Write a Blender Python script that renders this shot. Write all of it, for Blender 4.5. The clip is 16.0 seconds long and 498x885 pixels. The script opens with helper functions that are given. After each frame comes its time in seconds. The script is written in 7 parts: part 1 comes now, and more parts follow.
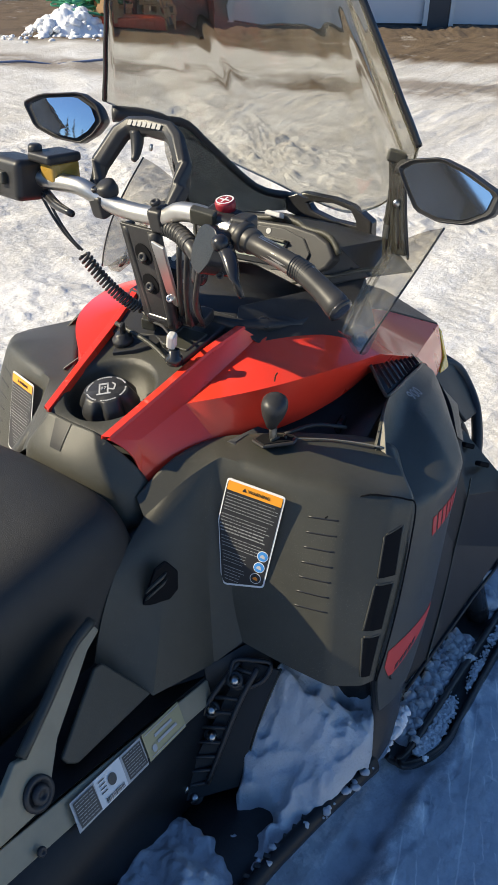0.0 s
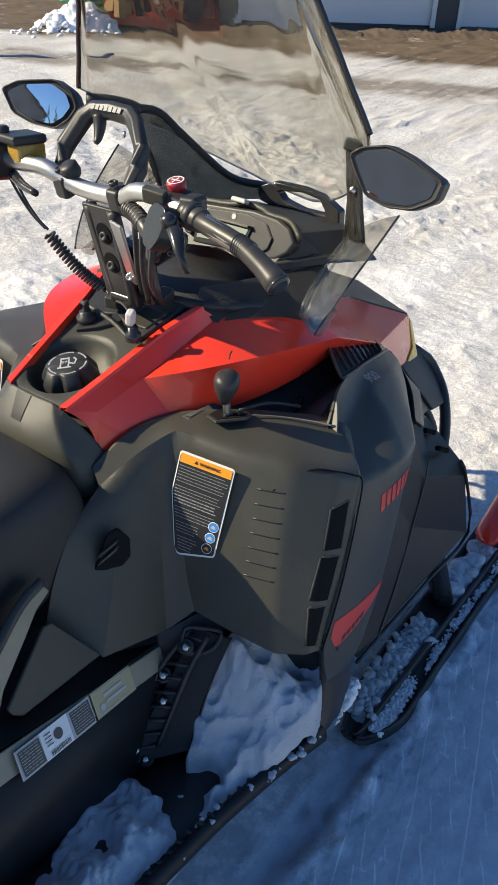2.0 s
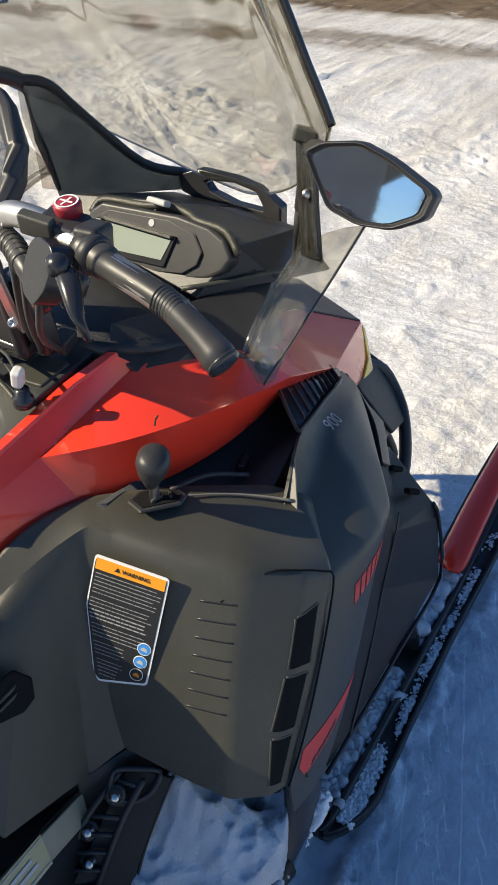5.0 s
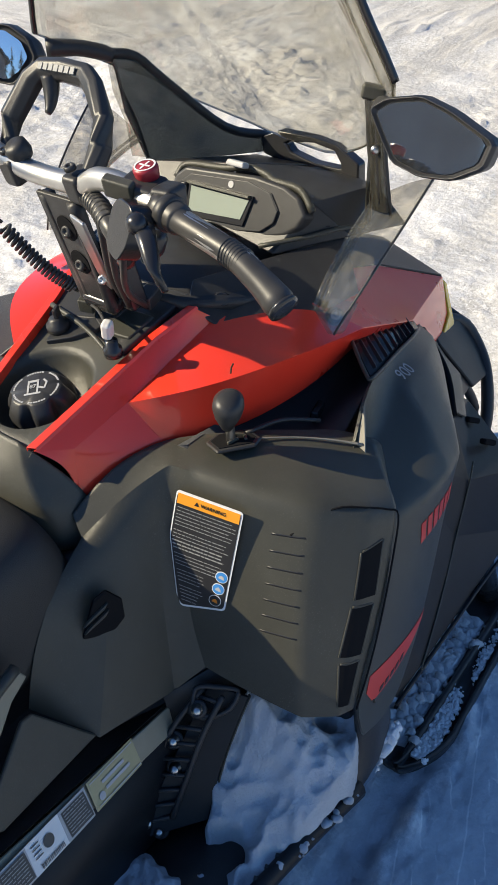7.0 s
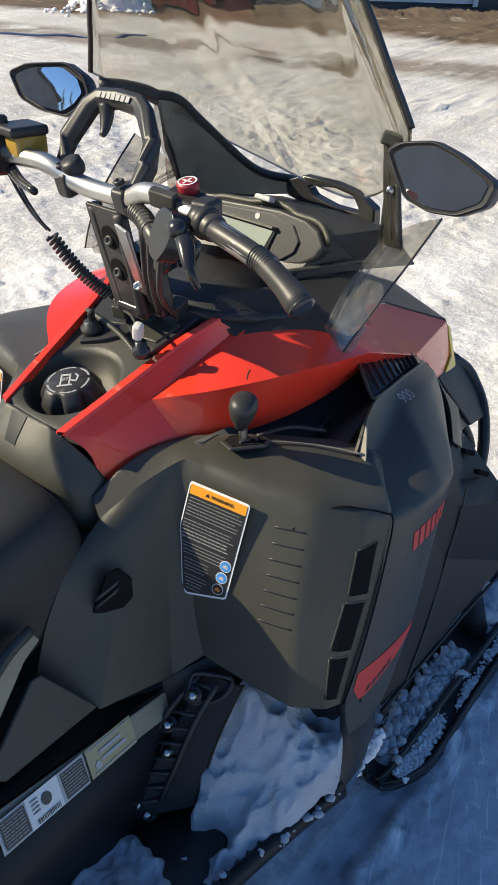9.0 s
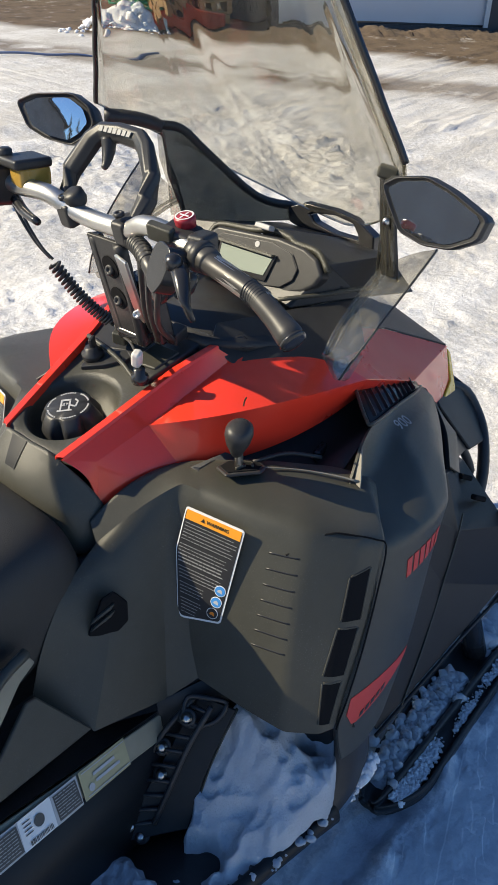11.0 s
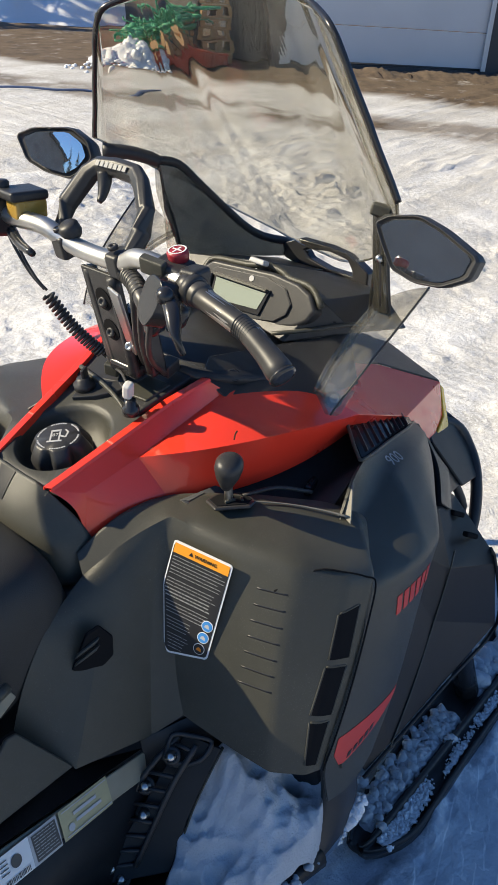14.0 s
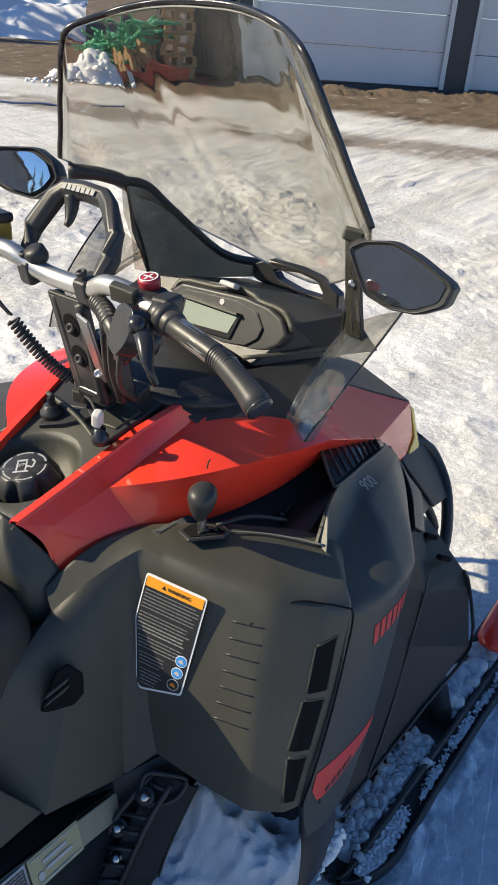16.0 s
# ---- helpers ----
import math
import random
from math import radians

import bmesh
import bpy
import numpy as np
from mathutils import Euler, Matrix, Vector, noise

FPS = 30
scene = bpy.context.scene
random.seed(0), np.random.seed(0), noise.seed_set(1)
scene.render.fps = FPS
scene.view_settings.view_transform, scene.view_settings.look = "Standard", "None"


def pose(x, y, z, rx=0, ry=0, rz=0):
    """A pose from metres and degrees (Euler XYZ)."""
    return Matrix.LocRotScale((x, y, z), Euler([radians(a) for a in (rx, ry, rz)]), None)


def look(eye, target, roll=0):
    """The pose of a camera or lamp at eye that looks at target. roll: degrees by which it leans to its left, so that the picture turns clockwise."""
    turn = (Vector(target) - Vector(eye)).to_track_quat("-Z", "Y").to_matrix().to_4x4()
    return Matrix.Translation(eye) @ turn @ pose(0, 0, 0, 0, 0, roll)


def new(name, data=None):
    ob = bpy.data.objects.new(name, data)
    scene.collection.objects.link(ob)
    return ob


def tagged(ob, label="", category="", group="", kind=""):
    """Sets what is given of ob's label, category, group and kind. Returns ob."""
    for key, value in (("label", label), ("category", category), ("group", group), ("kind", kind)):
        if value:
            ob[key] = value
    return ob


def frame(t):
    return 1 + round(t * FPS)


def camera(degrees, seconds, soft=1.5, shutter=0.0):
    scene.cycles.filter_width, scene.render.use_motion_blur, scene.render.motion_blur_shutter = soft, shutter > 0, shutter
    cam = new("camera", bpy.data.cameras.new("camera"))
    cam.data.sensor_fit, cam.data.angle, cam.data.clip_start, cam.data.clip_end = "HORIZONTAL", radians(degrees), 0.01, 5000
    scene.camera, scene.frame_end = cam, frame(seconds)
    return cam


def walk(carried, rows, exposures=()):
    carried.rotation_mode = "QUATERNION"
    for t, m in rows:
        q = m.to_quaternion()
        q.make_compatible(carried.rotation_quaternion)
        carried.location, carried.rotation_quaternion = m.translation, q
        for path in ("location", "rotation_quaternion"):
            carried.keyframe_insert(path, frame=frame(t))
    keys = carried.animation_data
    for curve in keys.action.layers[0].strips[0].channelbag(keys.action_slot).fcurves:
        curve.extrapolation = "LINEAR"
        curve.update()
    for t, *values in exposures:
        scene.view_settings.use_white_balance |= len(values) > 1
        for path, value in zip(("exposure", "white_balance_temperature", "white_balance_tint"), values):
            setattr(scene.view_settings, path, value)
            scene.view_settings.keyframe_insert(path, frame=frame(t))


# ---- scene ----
cam = camera(35.7, 16.0)
PATH = [
    (0, (-0.676, -0.745, 1.334), (0.709, 0.252, 0.292), 1.5),
    (0.5, (-0.676, -0.748, 1.339), (0.709, 0.251, 0.299), 1.7),
    (1, (-0.672, -0.753, 1.334), (0.711, 0.249, 0.292), 1.8),
    (1.5, (-0.677, -0.781, 1.34), (0.703, 0.224, 0.298), 2.8),
    (2, (-0.674, -0.838, 1.327), (0.704, 0.168, 0.284), 2.5),
    (2.5, (-0.674, -0.857, 1.322), (0.696, 0.16, 0.28), 2.1),
    (3, (-0.679, -0.863, 1.321), (0.682, 0.154, 0.265), 1.7),
    (3.5, (-0.628, -0.79, 1.309), (0.698, 0.204, 0.189), 1.1),
    (4, (-0.526, -0.631, 1.327), (0.94, 0.159, 0.22), 4.1),
    (4.2, (-0.499, -0.588, 1.325), (1.015, 0.11, 0.22), 5.6),
    (6.3, (-0.389, -0.754, 1.305), (0.796, 0.32, 0.104), -2.9),
    (6.5, (-0.391, -0.754, 1.307), (0.78, 0.311, 0.085), -3.5),
    (7, (-0.466, -0.709, 1.331), (0.785, 0.285, 0.129), -1.5),
    (7.5, (-0.541, -0.662, 1.326), (0.829, 0.194, 0.147), 2.6),
    (8, (-0.561, -0.672, 1.333), (0.858, 0.18, 0.209), 3.7),
    (8.5, (-0.56, -0.736, 1.334), (0.846, 0.213, 0.274), 3.5),
    (9, (-0.559, -0.767, 1.318), (0.756, 0.282, 0.237), 2.4),
    (9.2, (-0.561, -0.776, 1.325), (0.753, 0.275, 0.243), 2.6),
    (11.3, (-0.546, -0.783, 1.341), (0.771, 0.311, 0.306), 2.3),
    (11.5, (-0.541, -0.781, 1.341), (0.786, 0.317, 0.325), 2.4),
    (12, (-0.542, -0.783, 1.341), (0.79, 0.316, 0.332), 2.7),
    (12.5, (-0.543, -0.788, 1.346), (0.796, 0.312, 0.347), 2.7),
    (13, (-0.545, -0.784, 1.343), (0.798, 0.325, 0.359), 2.8),
    (13.5, (-0.549, -0.786, 1.344), (0.799, 0.324, 0.369), 3.0),
    (14, (-0.542, -0.786, 1.342), (0.807, 0.317, 0.361), 3.5),
    (14.5, (-0.54, -0.784, 1.342), (0.813, 0.316, 0.363), 3.5),
    (15, (-0.537, -0.784, 1.344), (0.819, 0.321, 0.373), 3.6),
    (15.5, (-0.533, -0.785, 1.343), (0.831, 0.316, 0.379), 3.7),
    (16, (-0.527, -0.757, 1.349), (0.892, 0.287, 0.401), 4.4),
]
walk(cam, [(t, look(eye, target, roll)) for t, eye, target, roll in PATH], [(0, 0.58), (16, 0.58)])

# ---- light ----
SUN = Vector((-0.57, 0.68, 0.55)).normalized()   # towards the sun
world = bpy.data.worlds.new("sky")
scene.world = world
world.use_nodes = True
wn = world.node_tree.nodes
sky = wn.new("ShaderNodeTexSky")
sky.sky_type, sky.sun_disc = "NISHITA", False
sky.sun_elevation = math.asin(SUN.z)
sky.ozone_density, sky.dust_density = 9.0, 0.1
sky.sun_rotation = math.atan2(SUN.x, SUN.y)
wn["Background"].inputs["Strength"].default_value = 0.10
world.node_tree.links.new(sky.outputs[0], wn["Background"].inputs["Color"])
sun_data = bpy.data.lights.new("sun", "SUN")
sun_data.energy, sun_data.angle, sun_data.color = 5.0, radians(0.6), (1.0, 0.875, 0.635)
sun = new("sun", sun_data)
sun.matrix_world = look(SUN * 30, (0, 0, 0))

# ---- materials ----


def material(name, color, rough=0.5, metal=0.0, spread=0.15, scale=40.0, grain=0.0, grain_scale=900.0, coat=0.0,
             second=None, second_scale=6.0, second_amount=0.5, spec=0.5, rough_spread=0.1, dust=0.0, sheen=0.0):
    """A surface with variation at two scales: broad stains and fine grain, and relief."""
    m = bpy.data.materials.new(name)
    m.use_nodes = True
    nt = m.node_tree
    n, l = nt.nodes, nt.links
    b = n["Principled BSDF"]
    co = n.new("ShaderNodeTexCoord")
    n1 = n.new("ShaderNodeTexNoise")
    n1.inputs["Scale"].default_value, n1.inputs["Detail"].default_value = scale, 6
    n2 = n.new("ShaderNodeTexNoise")
    n2.inputs["Scale"].default_value, n2.inputs["Detail"].default_value = second_scale, 5
    for t in (n1, n2):
        l.new(co.outputs["Object"], t.inputs["Vector"])
    hue = n.new("ShaderNodeMix")
    hue.data_type = "RGBA"
    hue.inputs[6].default_value = (*[c * (1 - spread) for c in color], 1)
    hue.inputs[7].default_value = (*[min(1, c * (1 + spread)) for c in color], 1)
    l.new(n1.outputs["Fac"], hue.inputs[0])
    top = hue.outputs[2]
    if second:
        ramp = n.new("ShaderNodeValToRGB")
        ramp.color_ramp.elements[0].position, ramp.color_ramp.elements[1].position = 0.45, 0.75
        l.new(n2.outputs["Fac"], ramp.inputs[0])
        amt = n.new("ShaderNodeMath")
        amt.operation = "MULTIPLY"
        amt.inputs[1].default_value = second_amount
        l.new(ramp.outputs[0], amt.inputs[0])
        mx = n.new("ShaderNodeMix")
        mx.data_type = "RGBA"
        mx.inputs[7].default_value = (*second, 1)
        l.new(amt.outputs[0], mx.inputs[0])
        l.new(top, mx.inputs[6])
        top = mx.outputs[2]
    if dust:
        # pale specks of dried spray and dust, thicker in some places
        sp, where = n.new("ShaderNodeTexNoise"), n.new("ShaderNodeTexNoise")
        sp.inputs["Scale"].default_value, sp.inputs["Detail"].default_value = 520, 3
        where.inputs["Scale"].default_value, where.inputs["Detail"].default_value = 11, 6
        r1, r2, r3 = n.new("ShaderNodeMapRange"), n.new("ShaderNodeMapRange"), n.new("ShaderNodeMath")
        r1.inputs[1].default_value, r1.inputs[2].default_value = 0.60, 0.76
        r2.inputs[1].default_value, r2.inputs[2].default_value, r2.inputs[4].default_value = 0.36, 0.70, dust
        r3.operation = "MULTIPLY"
        for t, r in ((sp, r1), (where, r2)):
            l.new(co.outputs["Object"], t.inputs["Vector"])
            l.new(t.outputs["Fac"], r.inputs[0])
        l.new(r1.outputs[0], r3.inputs[0])
        l.new(r2.outputs[0], r3.inputs[1])
        dm = n.new("ShaderNodeMix")
        dm.data_type = "RGBA"
        dm.inputs[7].default_value = (0.32, 0.30, 0.26, 1)
        l.new(r3.outputs[0], dm.inputs[0])
        l.new(top, dm.inputs[6])
        top = dm.outputs[2]
    l.new(top, b.inputs["Base Color"])
    rr = n.new("ShaderNodeMapRange")
    rr.inputs["To Min"].default_value, rr.inputs["To Max"].default_value = max(0.02, rough - rough_spread), min(1, rough + rough_spread)
    l.new(n2.outputs["Fac"], rr.inputs[0])
    l.new(rr.outputs[0], b.inputs["Roughness"])
    b.inputs["Metallic"].default_value = metal
    b.inputs["Specular IOR Level"].default_value = spec
    b.inputs["Coat Weight"].default_value = coat
    b.inputs["Sheen Weight"].default_value, b.inputs["Sheen Roughness"].default_value = sheen, 0.4   # a film of dust
    b.inputs["Sheen Tint"].default_value = (0.95, 0.92, 0.84, 1)
    b.inputs["Coat Roughness"].default_value = 0.035
    if grain:
        g = n.new("ShaderNodeTexNoise")
        g.inputs["Scale"].default_value, g.inputs["Detail"].default_value = grain_scale, 3
        l.new(co.outputs["Object"], g.inputs["Vector"])
        bump = n.new("ShaderNodeBump")
        bump.inputs["Strength"].default_value, bump.inputs["Distance"].default_value = grain, 0.002
        l.new(g.outputs["Fac"], bump.inputs["Height"])
        l.new(bump.outputs[0], b.inputs["Normal"])
    return m


GREY = material("grey_moulded_plastic", (0.046, 0.045, 0.035), 0.41, 0, 0.12, 60, 0.25, 1400, second=(0.078, 0.076, 0.060), second_scale=9, second_amount=0.5, dust=0.28, spec=0.45, sheen=0.06)
BLACK = material("black_plastic", (0.033, 0.033, 0.034), 0.40, 0, 0.2, 50, 0.12, 1200, second=(0.055, 0.054, 0.052), second_scale=12, second_amount=0.4, dust=0.18, spec=0.36)
GLOSS = material("glossy_black_plastic", (0.024, 0.024, 0.026), 0.24, 0, 0.2, 40, 0.03, 600, second=(0.03, 0.03, 0.03), second_scale=14, second_amount=0.25)
RED = material("red_painted_plastic", (0.82, 0.045, 0.022), 0.30, 0, 0.04, 30, 0.015, 300, coat=0.6, spec=0.3, second=(0.70, 0.040, 0.020), second_scale=8, second_amount=0.2)
CRIMSON = material("crimson_plastic", (0.30, 0.016, 0.028), 0.4, 0, 0.06, 60)
REDFILM = material("red_film", (0.62, 0.05, 0.04), 0.45, 0, 0.06, 60)
VINYL = material("black_seat_vinyl", (0.020, 0.020, 0.019), 0.56, 0, 0.15, 70, 0.3, 900, second=(0.036, 0.034, 0.030), second_scale=7, second_amount=0.4)
ALU = material("bare_aluminium", (0.58, 0.57, 0.54), 0.42, 1.0, 0.08, 90, 0.05, 500, second=(0.4, 0.39, 0.37), second_scale=20, second_amount=0.4)
STEEL = material("zinc_steel", (0.5, 0.5, 0.49), 0.3, 1.0, 0.1, 90)
RUBBER = material("worn_black_rubber", (0.035, 0.034, 0.033), 0.42, 0, 0.2, 80, 0.03, 900, second=(0.09, 0.085, 0.075), second_scale=25, second_amount=0.4)
OLIVE = material("painted_tunnel_strip", (0.30, 0.265, 0.185), 0.5, 0, 0.1, 50, 0.1, 900, second=(0.14, 0.13, 0.10), second_scale=12, second_amount=0.4)
WHITE = material("white_print", (0.78, 0.78, 0.76), 0.5, 0, 0.04, 80)
PALE = material("pale_print", (0.45, 0.45, 0.45), 0.5, 0, 0.06, 80)
WORNPRINT = material("worn_grey_print", (0.32, 0.32, 0.31), 0.5, 0, 0.1, 80)
DARKPRINT = material("dark_grey_print", (0.06, 0.058, 0.055), 0.5, 0, 0.1, 80)
INK = material("black_print", (0.02, 0.02, 0.022), 0.42, 0, 0.1, 80)
ORANGE = material("orange_print", (0.85, 0.33, 0.02), 0.45, 0, 0.05, 60)
BLUE = material("blue_print", (0.05, 0.25, 0.62), 0.45, 0, 0.05, 60)
KHAKI = material("khaki_print", (0.42, 0.37, 0.2), 0.45, 0, 0.1, 60)
FLUID = material("smoky_amber_plastic", (0.42, 0.26, 0.05), 0.28, 0, 0.15, 60, coat=0.3, second=(0.20, 0.13, 0.04), second_scale=30, second_amount=0.5)
AMBER = material("amber_plastic", (0.85, 0.50, 0.02), 0.25, 0, 0.08, 30, coat=0.4)
LAMPORANGE = material("orange_plastic", (0.8, 0.25, 0.02), 0.3, 0, 0.08, 30, coat=0.3)
LCD = material("grey_display", (0.29, 0.33, 0.28), 0.25, 0, 0.03, 20, coat=0.3)
KEYWHITE = material("pale_rubber", (0.62, 0.6, 0.57), 0.5, 0, 0.08, 40)
SNOWLUMP = material("packed_snow", (0.80, 0.81, 0.83), 0.75, 0, 0.05, 60, 0.9, 260, second=(0.74, 0.77, 0.80), second_scale=14, second_amount=0.4, spec=0.3)

# darker snow copy: shade in footwell and ski channel is put into its colour
SHADED_SNOW = material("shaded_packed_snow", (0.46, 0.48, 0.51), 0.6, 0, 0.10, 40, 0.9, 240, second=(0.72, 0.73, 0.75), second_scale=9, second_amount=0.7, spec=0.4)


def glass(name, tint, gloss_rough, mix, haze=0.0):
    m = bpy.data.materials.new(name)
    m.use_nodes = True
    n, l = m.node_tree.nodes, m.node_tree.links
    n.remove(n["Principled BSDF"])
    tr, gl = n.new("ShaderNodeBsdfTransparent"), n.new("ShaderNodeBsdfGlossy")
    tr.inputs[0].default_value = (*tint, 1)
    gl.inputs["Roughness"].default_value = gloss_rough
    gl.inputs[0].default_value = (0.9, 0.9, 0.9, 1)
    df = n.new("ShaderNodeBsdfDiffuse")
    df.inputs[0].default_value = (0.30, 0.29, 0.25, 1)
    noi = n.new("ShaderNodeTexNoise")
    noi.inputs["Scale"].default_value, noi.inputs["Detail"].default_value = 7, 7
    rng = n.new("ShaderNodeMapRange")
    rng.inputs[1].default_value, rng.inputs[2].default_value = 0.35, 0.8
    rng.inputs[3].default_value, rng.inputs[4].default_value = haze * 0.5, haze * 1.6
    l.new(noi.outputs["Fac"], rng.inputs[0])
    m0, m1 = n.new("ShaderNodeMixShader"), n.new("ShaderNodeMixShader")
    m1.inputs[0].default_value = mix
    l.new(rng.outputs[0], m0.inputs[0])
    l.new(tr.outputs[0], m0.inputs[1])
    l.new(df.outputs[0], m0.inputs[2])
    l.new(m0.outputs[0], m1.inputs[1])
    l.new(gl.outputs[0], m1.inputs[2])
    l.new(m1.outputs[0], n["Material Output"].inputs[0])
    return m


CLEAR = glass("clear_polycarbonate", (0.83, 0.815, 0.775), 0.06, 0.06, 0.14)


def bent_glass(name, tint, haze):
    """Moulded sheet that bends what is seen through it, with a film of dust."""
    m = bpy.data.materials.new(name)
    m.use_nodes = True
    n, l = m.node_tree.nodes, m.node_tree.links
    n.remove(n["Principled BSDF"])
    gl, df, mx = n.new("ShaderNodeBsdfGlass"), n.new("ShaderNodeBsdfDiffuse"), n.new("ShaderNodeMixShader")
    gl.inputs["Color"].default_value, gl.inputs["IOR"].default_value, gl.inputs["Roughness"].default_value = (*tint, 1), 1.22, 0.0
    df.inputs[0].default_value = (0.42, 0.40, 0.35, 1)
    noi, rng = n.new("ShaderNodeTexNoise"), n.new("ShaderNodeMapRange")
    noi.inputs["Scale"].default_value, noi.inputs["Detail"].default_value = 7, 7
    rng.inputs[1].default_value, rng.inputs[2].default_value = 0.3, 0.75
    rng.inputs[3].default_value, rng.inputs[4].default_value = haze * 0.4, haze * 1.6
    l.new(noi.outputs["Fac"], rng.inputs[0])
    l.new(rng.outputs[0], mx.inputs[0])
    l.new(gl.outputs[0], mx.inputs[1])
    l.new(df.outputs[0], mx.inputs[2])
    l.new(mx.outputs[0], n["Material Output"].inputs[0])
    return m


SCREEN = bent_glass("smoked_polycarbonate", (0.865, 0.858, 0.822), 0.075)
SMOKED = glass("dark_smoked_plastic", (0.22, 0.24, 0.25), 0.12, 0.05, 0.10)
SATIN = material("satin_black_plastic", (0.019, 0.020, 0.022), 0.42, 0, 0.15, 50, 0.10, 1200, second=(0.028, 0.028, 0.030), second_scale=10, second_amount=0.4, spec=0.22)
MIRROR = material("silvered_glass", (0.55, 0.57, 0.59), 0.03, 1.0, 0.02, 20, rough_spread=0.010)
_b = MIRROR.node_tree.nodes["Principled BSDF"]
_n, _r = MIRROR.node_tree.nodes.new("ShaderNodeTexNoise"), MIRROR.node_tree.nodes.new("ShaderNodeMapRange")
_n.inputs["Scale"].default_value, _n.inputs["Detail"].default_value = 55, 8
_r.inputs[1].default_value, _r.inputs[2].default_value, _r.inputs[3].default_value, _r.inputs[4].default_value = 0.55, 0.85, 0.97, 0.86
MIRROR.node_tree.links.new(_n.outputs["Fac"], _r.inputs[0])
MIRROR.node_tree.links.new(_r.outputs[0], _b.inputs["Metallic"])   # specks of dirt

# ---- building helpers ----
MID = 0.022      # the sled's centre line


def part(name, bm, mat, parent=None, label="", smooth=True, bevel=0.0, thick=0.0, segs=2, angle=24):
    bmesh.ops.recalc_face_normals(bm, faces=bm.faces)
    me = bpy.data.meshes.new(name)
    bm.to_mesh(me)
    bm.free()
    me.materials.append(mat)
    if smooth:
        me.shade_smooth()
    ob = new(name, me)
    if parent:
        ob.parent = parent
    if thick:
        s = ob.modifiers.new("thickness", "SOLIDIFY")
        s.thickness, s.offset = thick, -1
    if bevel:
        b = ob.modifiers.new("rounding", "BEVEL")
        b.width, b.segments, b.limit_method, b.angle_limit = bevel, segs, "ANGLE", radians(angle)
        b.harden_normals = True
    if label:
        ob["label"] = label
    return ob


def mesh(verts, faces):
    bm = bmesh.new()
    vs = [bm.verts.new(v) for v in verts]
    for f in faces:
        bm.faces.new([vs[i] for i in f])
    return bm


def middle(x):
    return .004 + .045 * max(-.1, min(.9, x))   # and stands a little askew


def side(p, s):
    """A point of the sled's right side, or, with s = 1, its mate on the left."""
    if s < 0:
        return tuple(p)
    m = middle(p[0])
    return (p[0], 2 * m - p[1], p[2] + .06 * (m - p[1]))   # the sled leans a little


def box(center, size, rot=(0, 0, 0), bm=None):
    bm = bm or bmesh.new()
    m = pose(*center, *rot) @ Matrix.Diagonal((*size, 1))
    bmesh.ops.create_cube(bm, size=1, matrix=m)
    return bm


def frame_of(a, b):
    d = (Vector(b) - Vector(a)).normalized()
    return d.to_track_quat("Z", "Y").to_matrix().to_4x4()


def tube(points, radius, sides=12, closed=False, fine=4, bm=None, caps=True, flat=1.0):
    """A round bar along a smooth line through the points. radius: a number, or one for each point."""
    bm = bm or bmesh.new()
    P = [Vector(p) for p in points]
    R = list(radius) if isinstance(radius, (list, tuple)) else [radius] * len(P)
    line, rad = [], []
    n = len(P)
    last = n if closed else n - 1
    for i in range(last):
        a, b = P[i], P[(i + 1) % n]
        p0 = P[i - 1] if (closed or i > 0) else a - (b - a)
        p3 = P[(i + 2) % n] if (closed or i + 2 < n) else b + (b - a)
        for k in range(fine):
            t = k / fine
            line.append(0.5 * (2 * a + (b - p0) * t + (2 * p0 - 5 * a + 4 * b - p3) * t * t + (3 * a - p0 - 3 * b + p3) * t ** 3))
            rad.append(R[i] + (R[(i + 1) % n] - R[i]) * t)
    if not closed:
        line.append(P[-1])
        rad.append(R[-1])
    rings = []
    up = Vector((0.13, 0.21, 0.97))
    m = len(line)
    for i, p in enumerate(line):
        d = (line[(i + 1) % m] - line[i - 1]) if closed else (line[min(i + 1, m - 1)] - line[max(i - 1, 0)])
        d.normalize()
        u = d.cross(up).normalized()
        w = u.cross(d)
        rings.append([bm.verts.new(p + rad[i] * (u * math.cos(2 * math.pi * k / sides) + flat * w * math.sin(2 * math.pi * k / sides))) for k in range(sides)])
    for i in range(m if closed else m - 1):
        a, b = rings[i], rings[(i + 1) % m]
        for k in range(sides):
            bm.faces.new((a[k], a[(k + 1) % sides], b[(k + 1) % sides], b[k]))
    if caps and not closed:
        bm.faces.new(rings[0])
        bm.faces.new(rings[-1])
    return bm


def lathe(profile, base, axis=(0, 0, 1), sides=32, bm=None):
    """Turned shape: (radius, height) pairs along an axis from base."""
    bm = bm or bmesh.new()
    m = Matrix.Translation(base) @ frame_of((0, 0, 0), axis)
    rings = []
    for r, h in profile:
        if r < 1e-5:
            rings.append([bm.verts.new(m @ Vector((0, 0, h)))])
        else:
            rings.append([bm.verts.new(m @ Vector((r * math.cos(2 * math.pi * k / sides), r * math.sin(2 * math.pi * k / sides), h))) for k in range(sides)])
    for a, b in zip(rings, rings[1:]):
        for k in range(sides):
            q = [a[k % len(a)], a[(k + 1) % len(a)], b[(k + 1) % len(b)], b[k % len(b)]]
            q = list(dict.fromkeys(q))
            if len(q) > 2:
                bm.faces.new(q)
    for ring in (rings[0], rings[-1]):
        if len(ring) > 2:
            bm.faces.new(ring)
    return bm


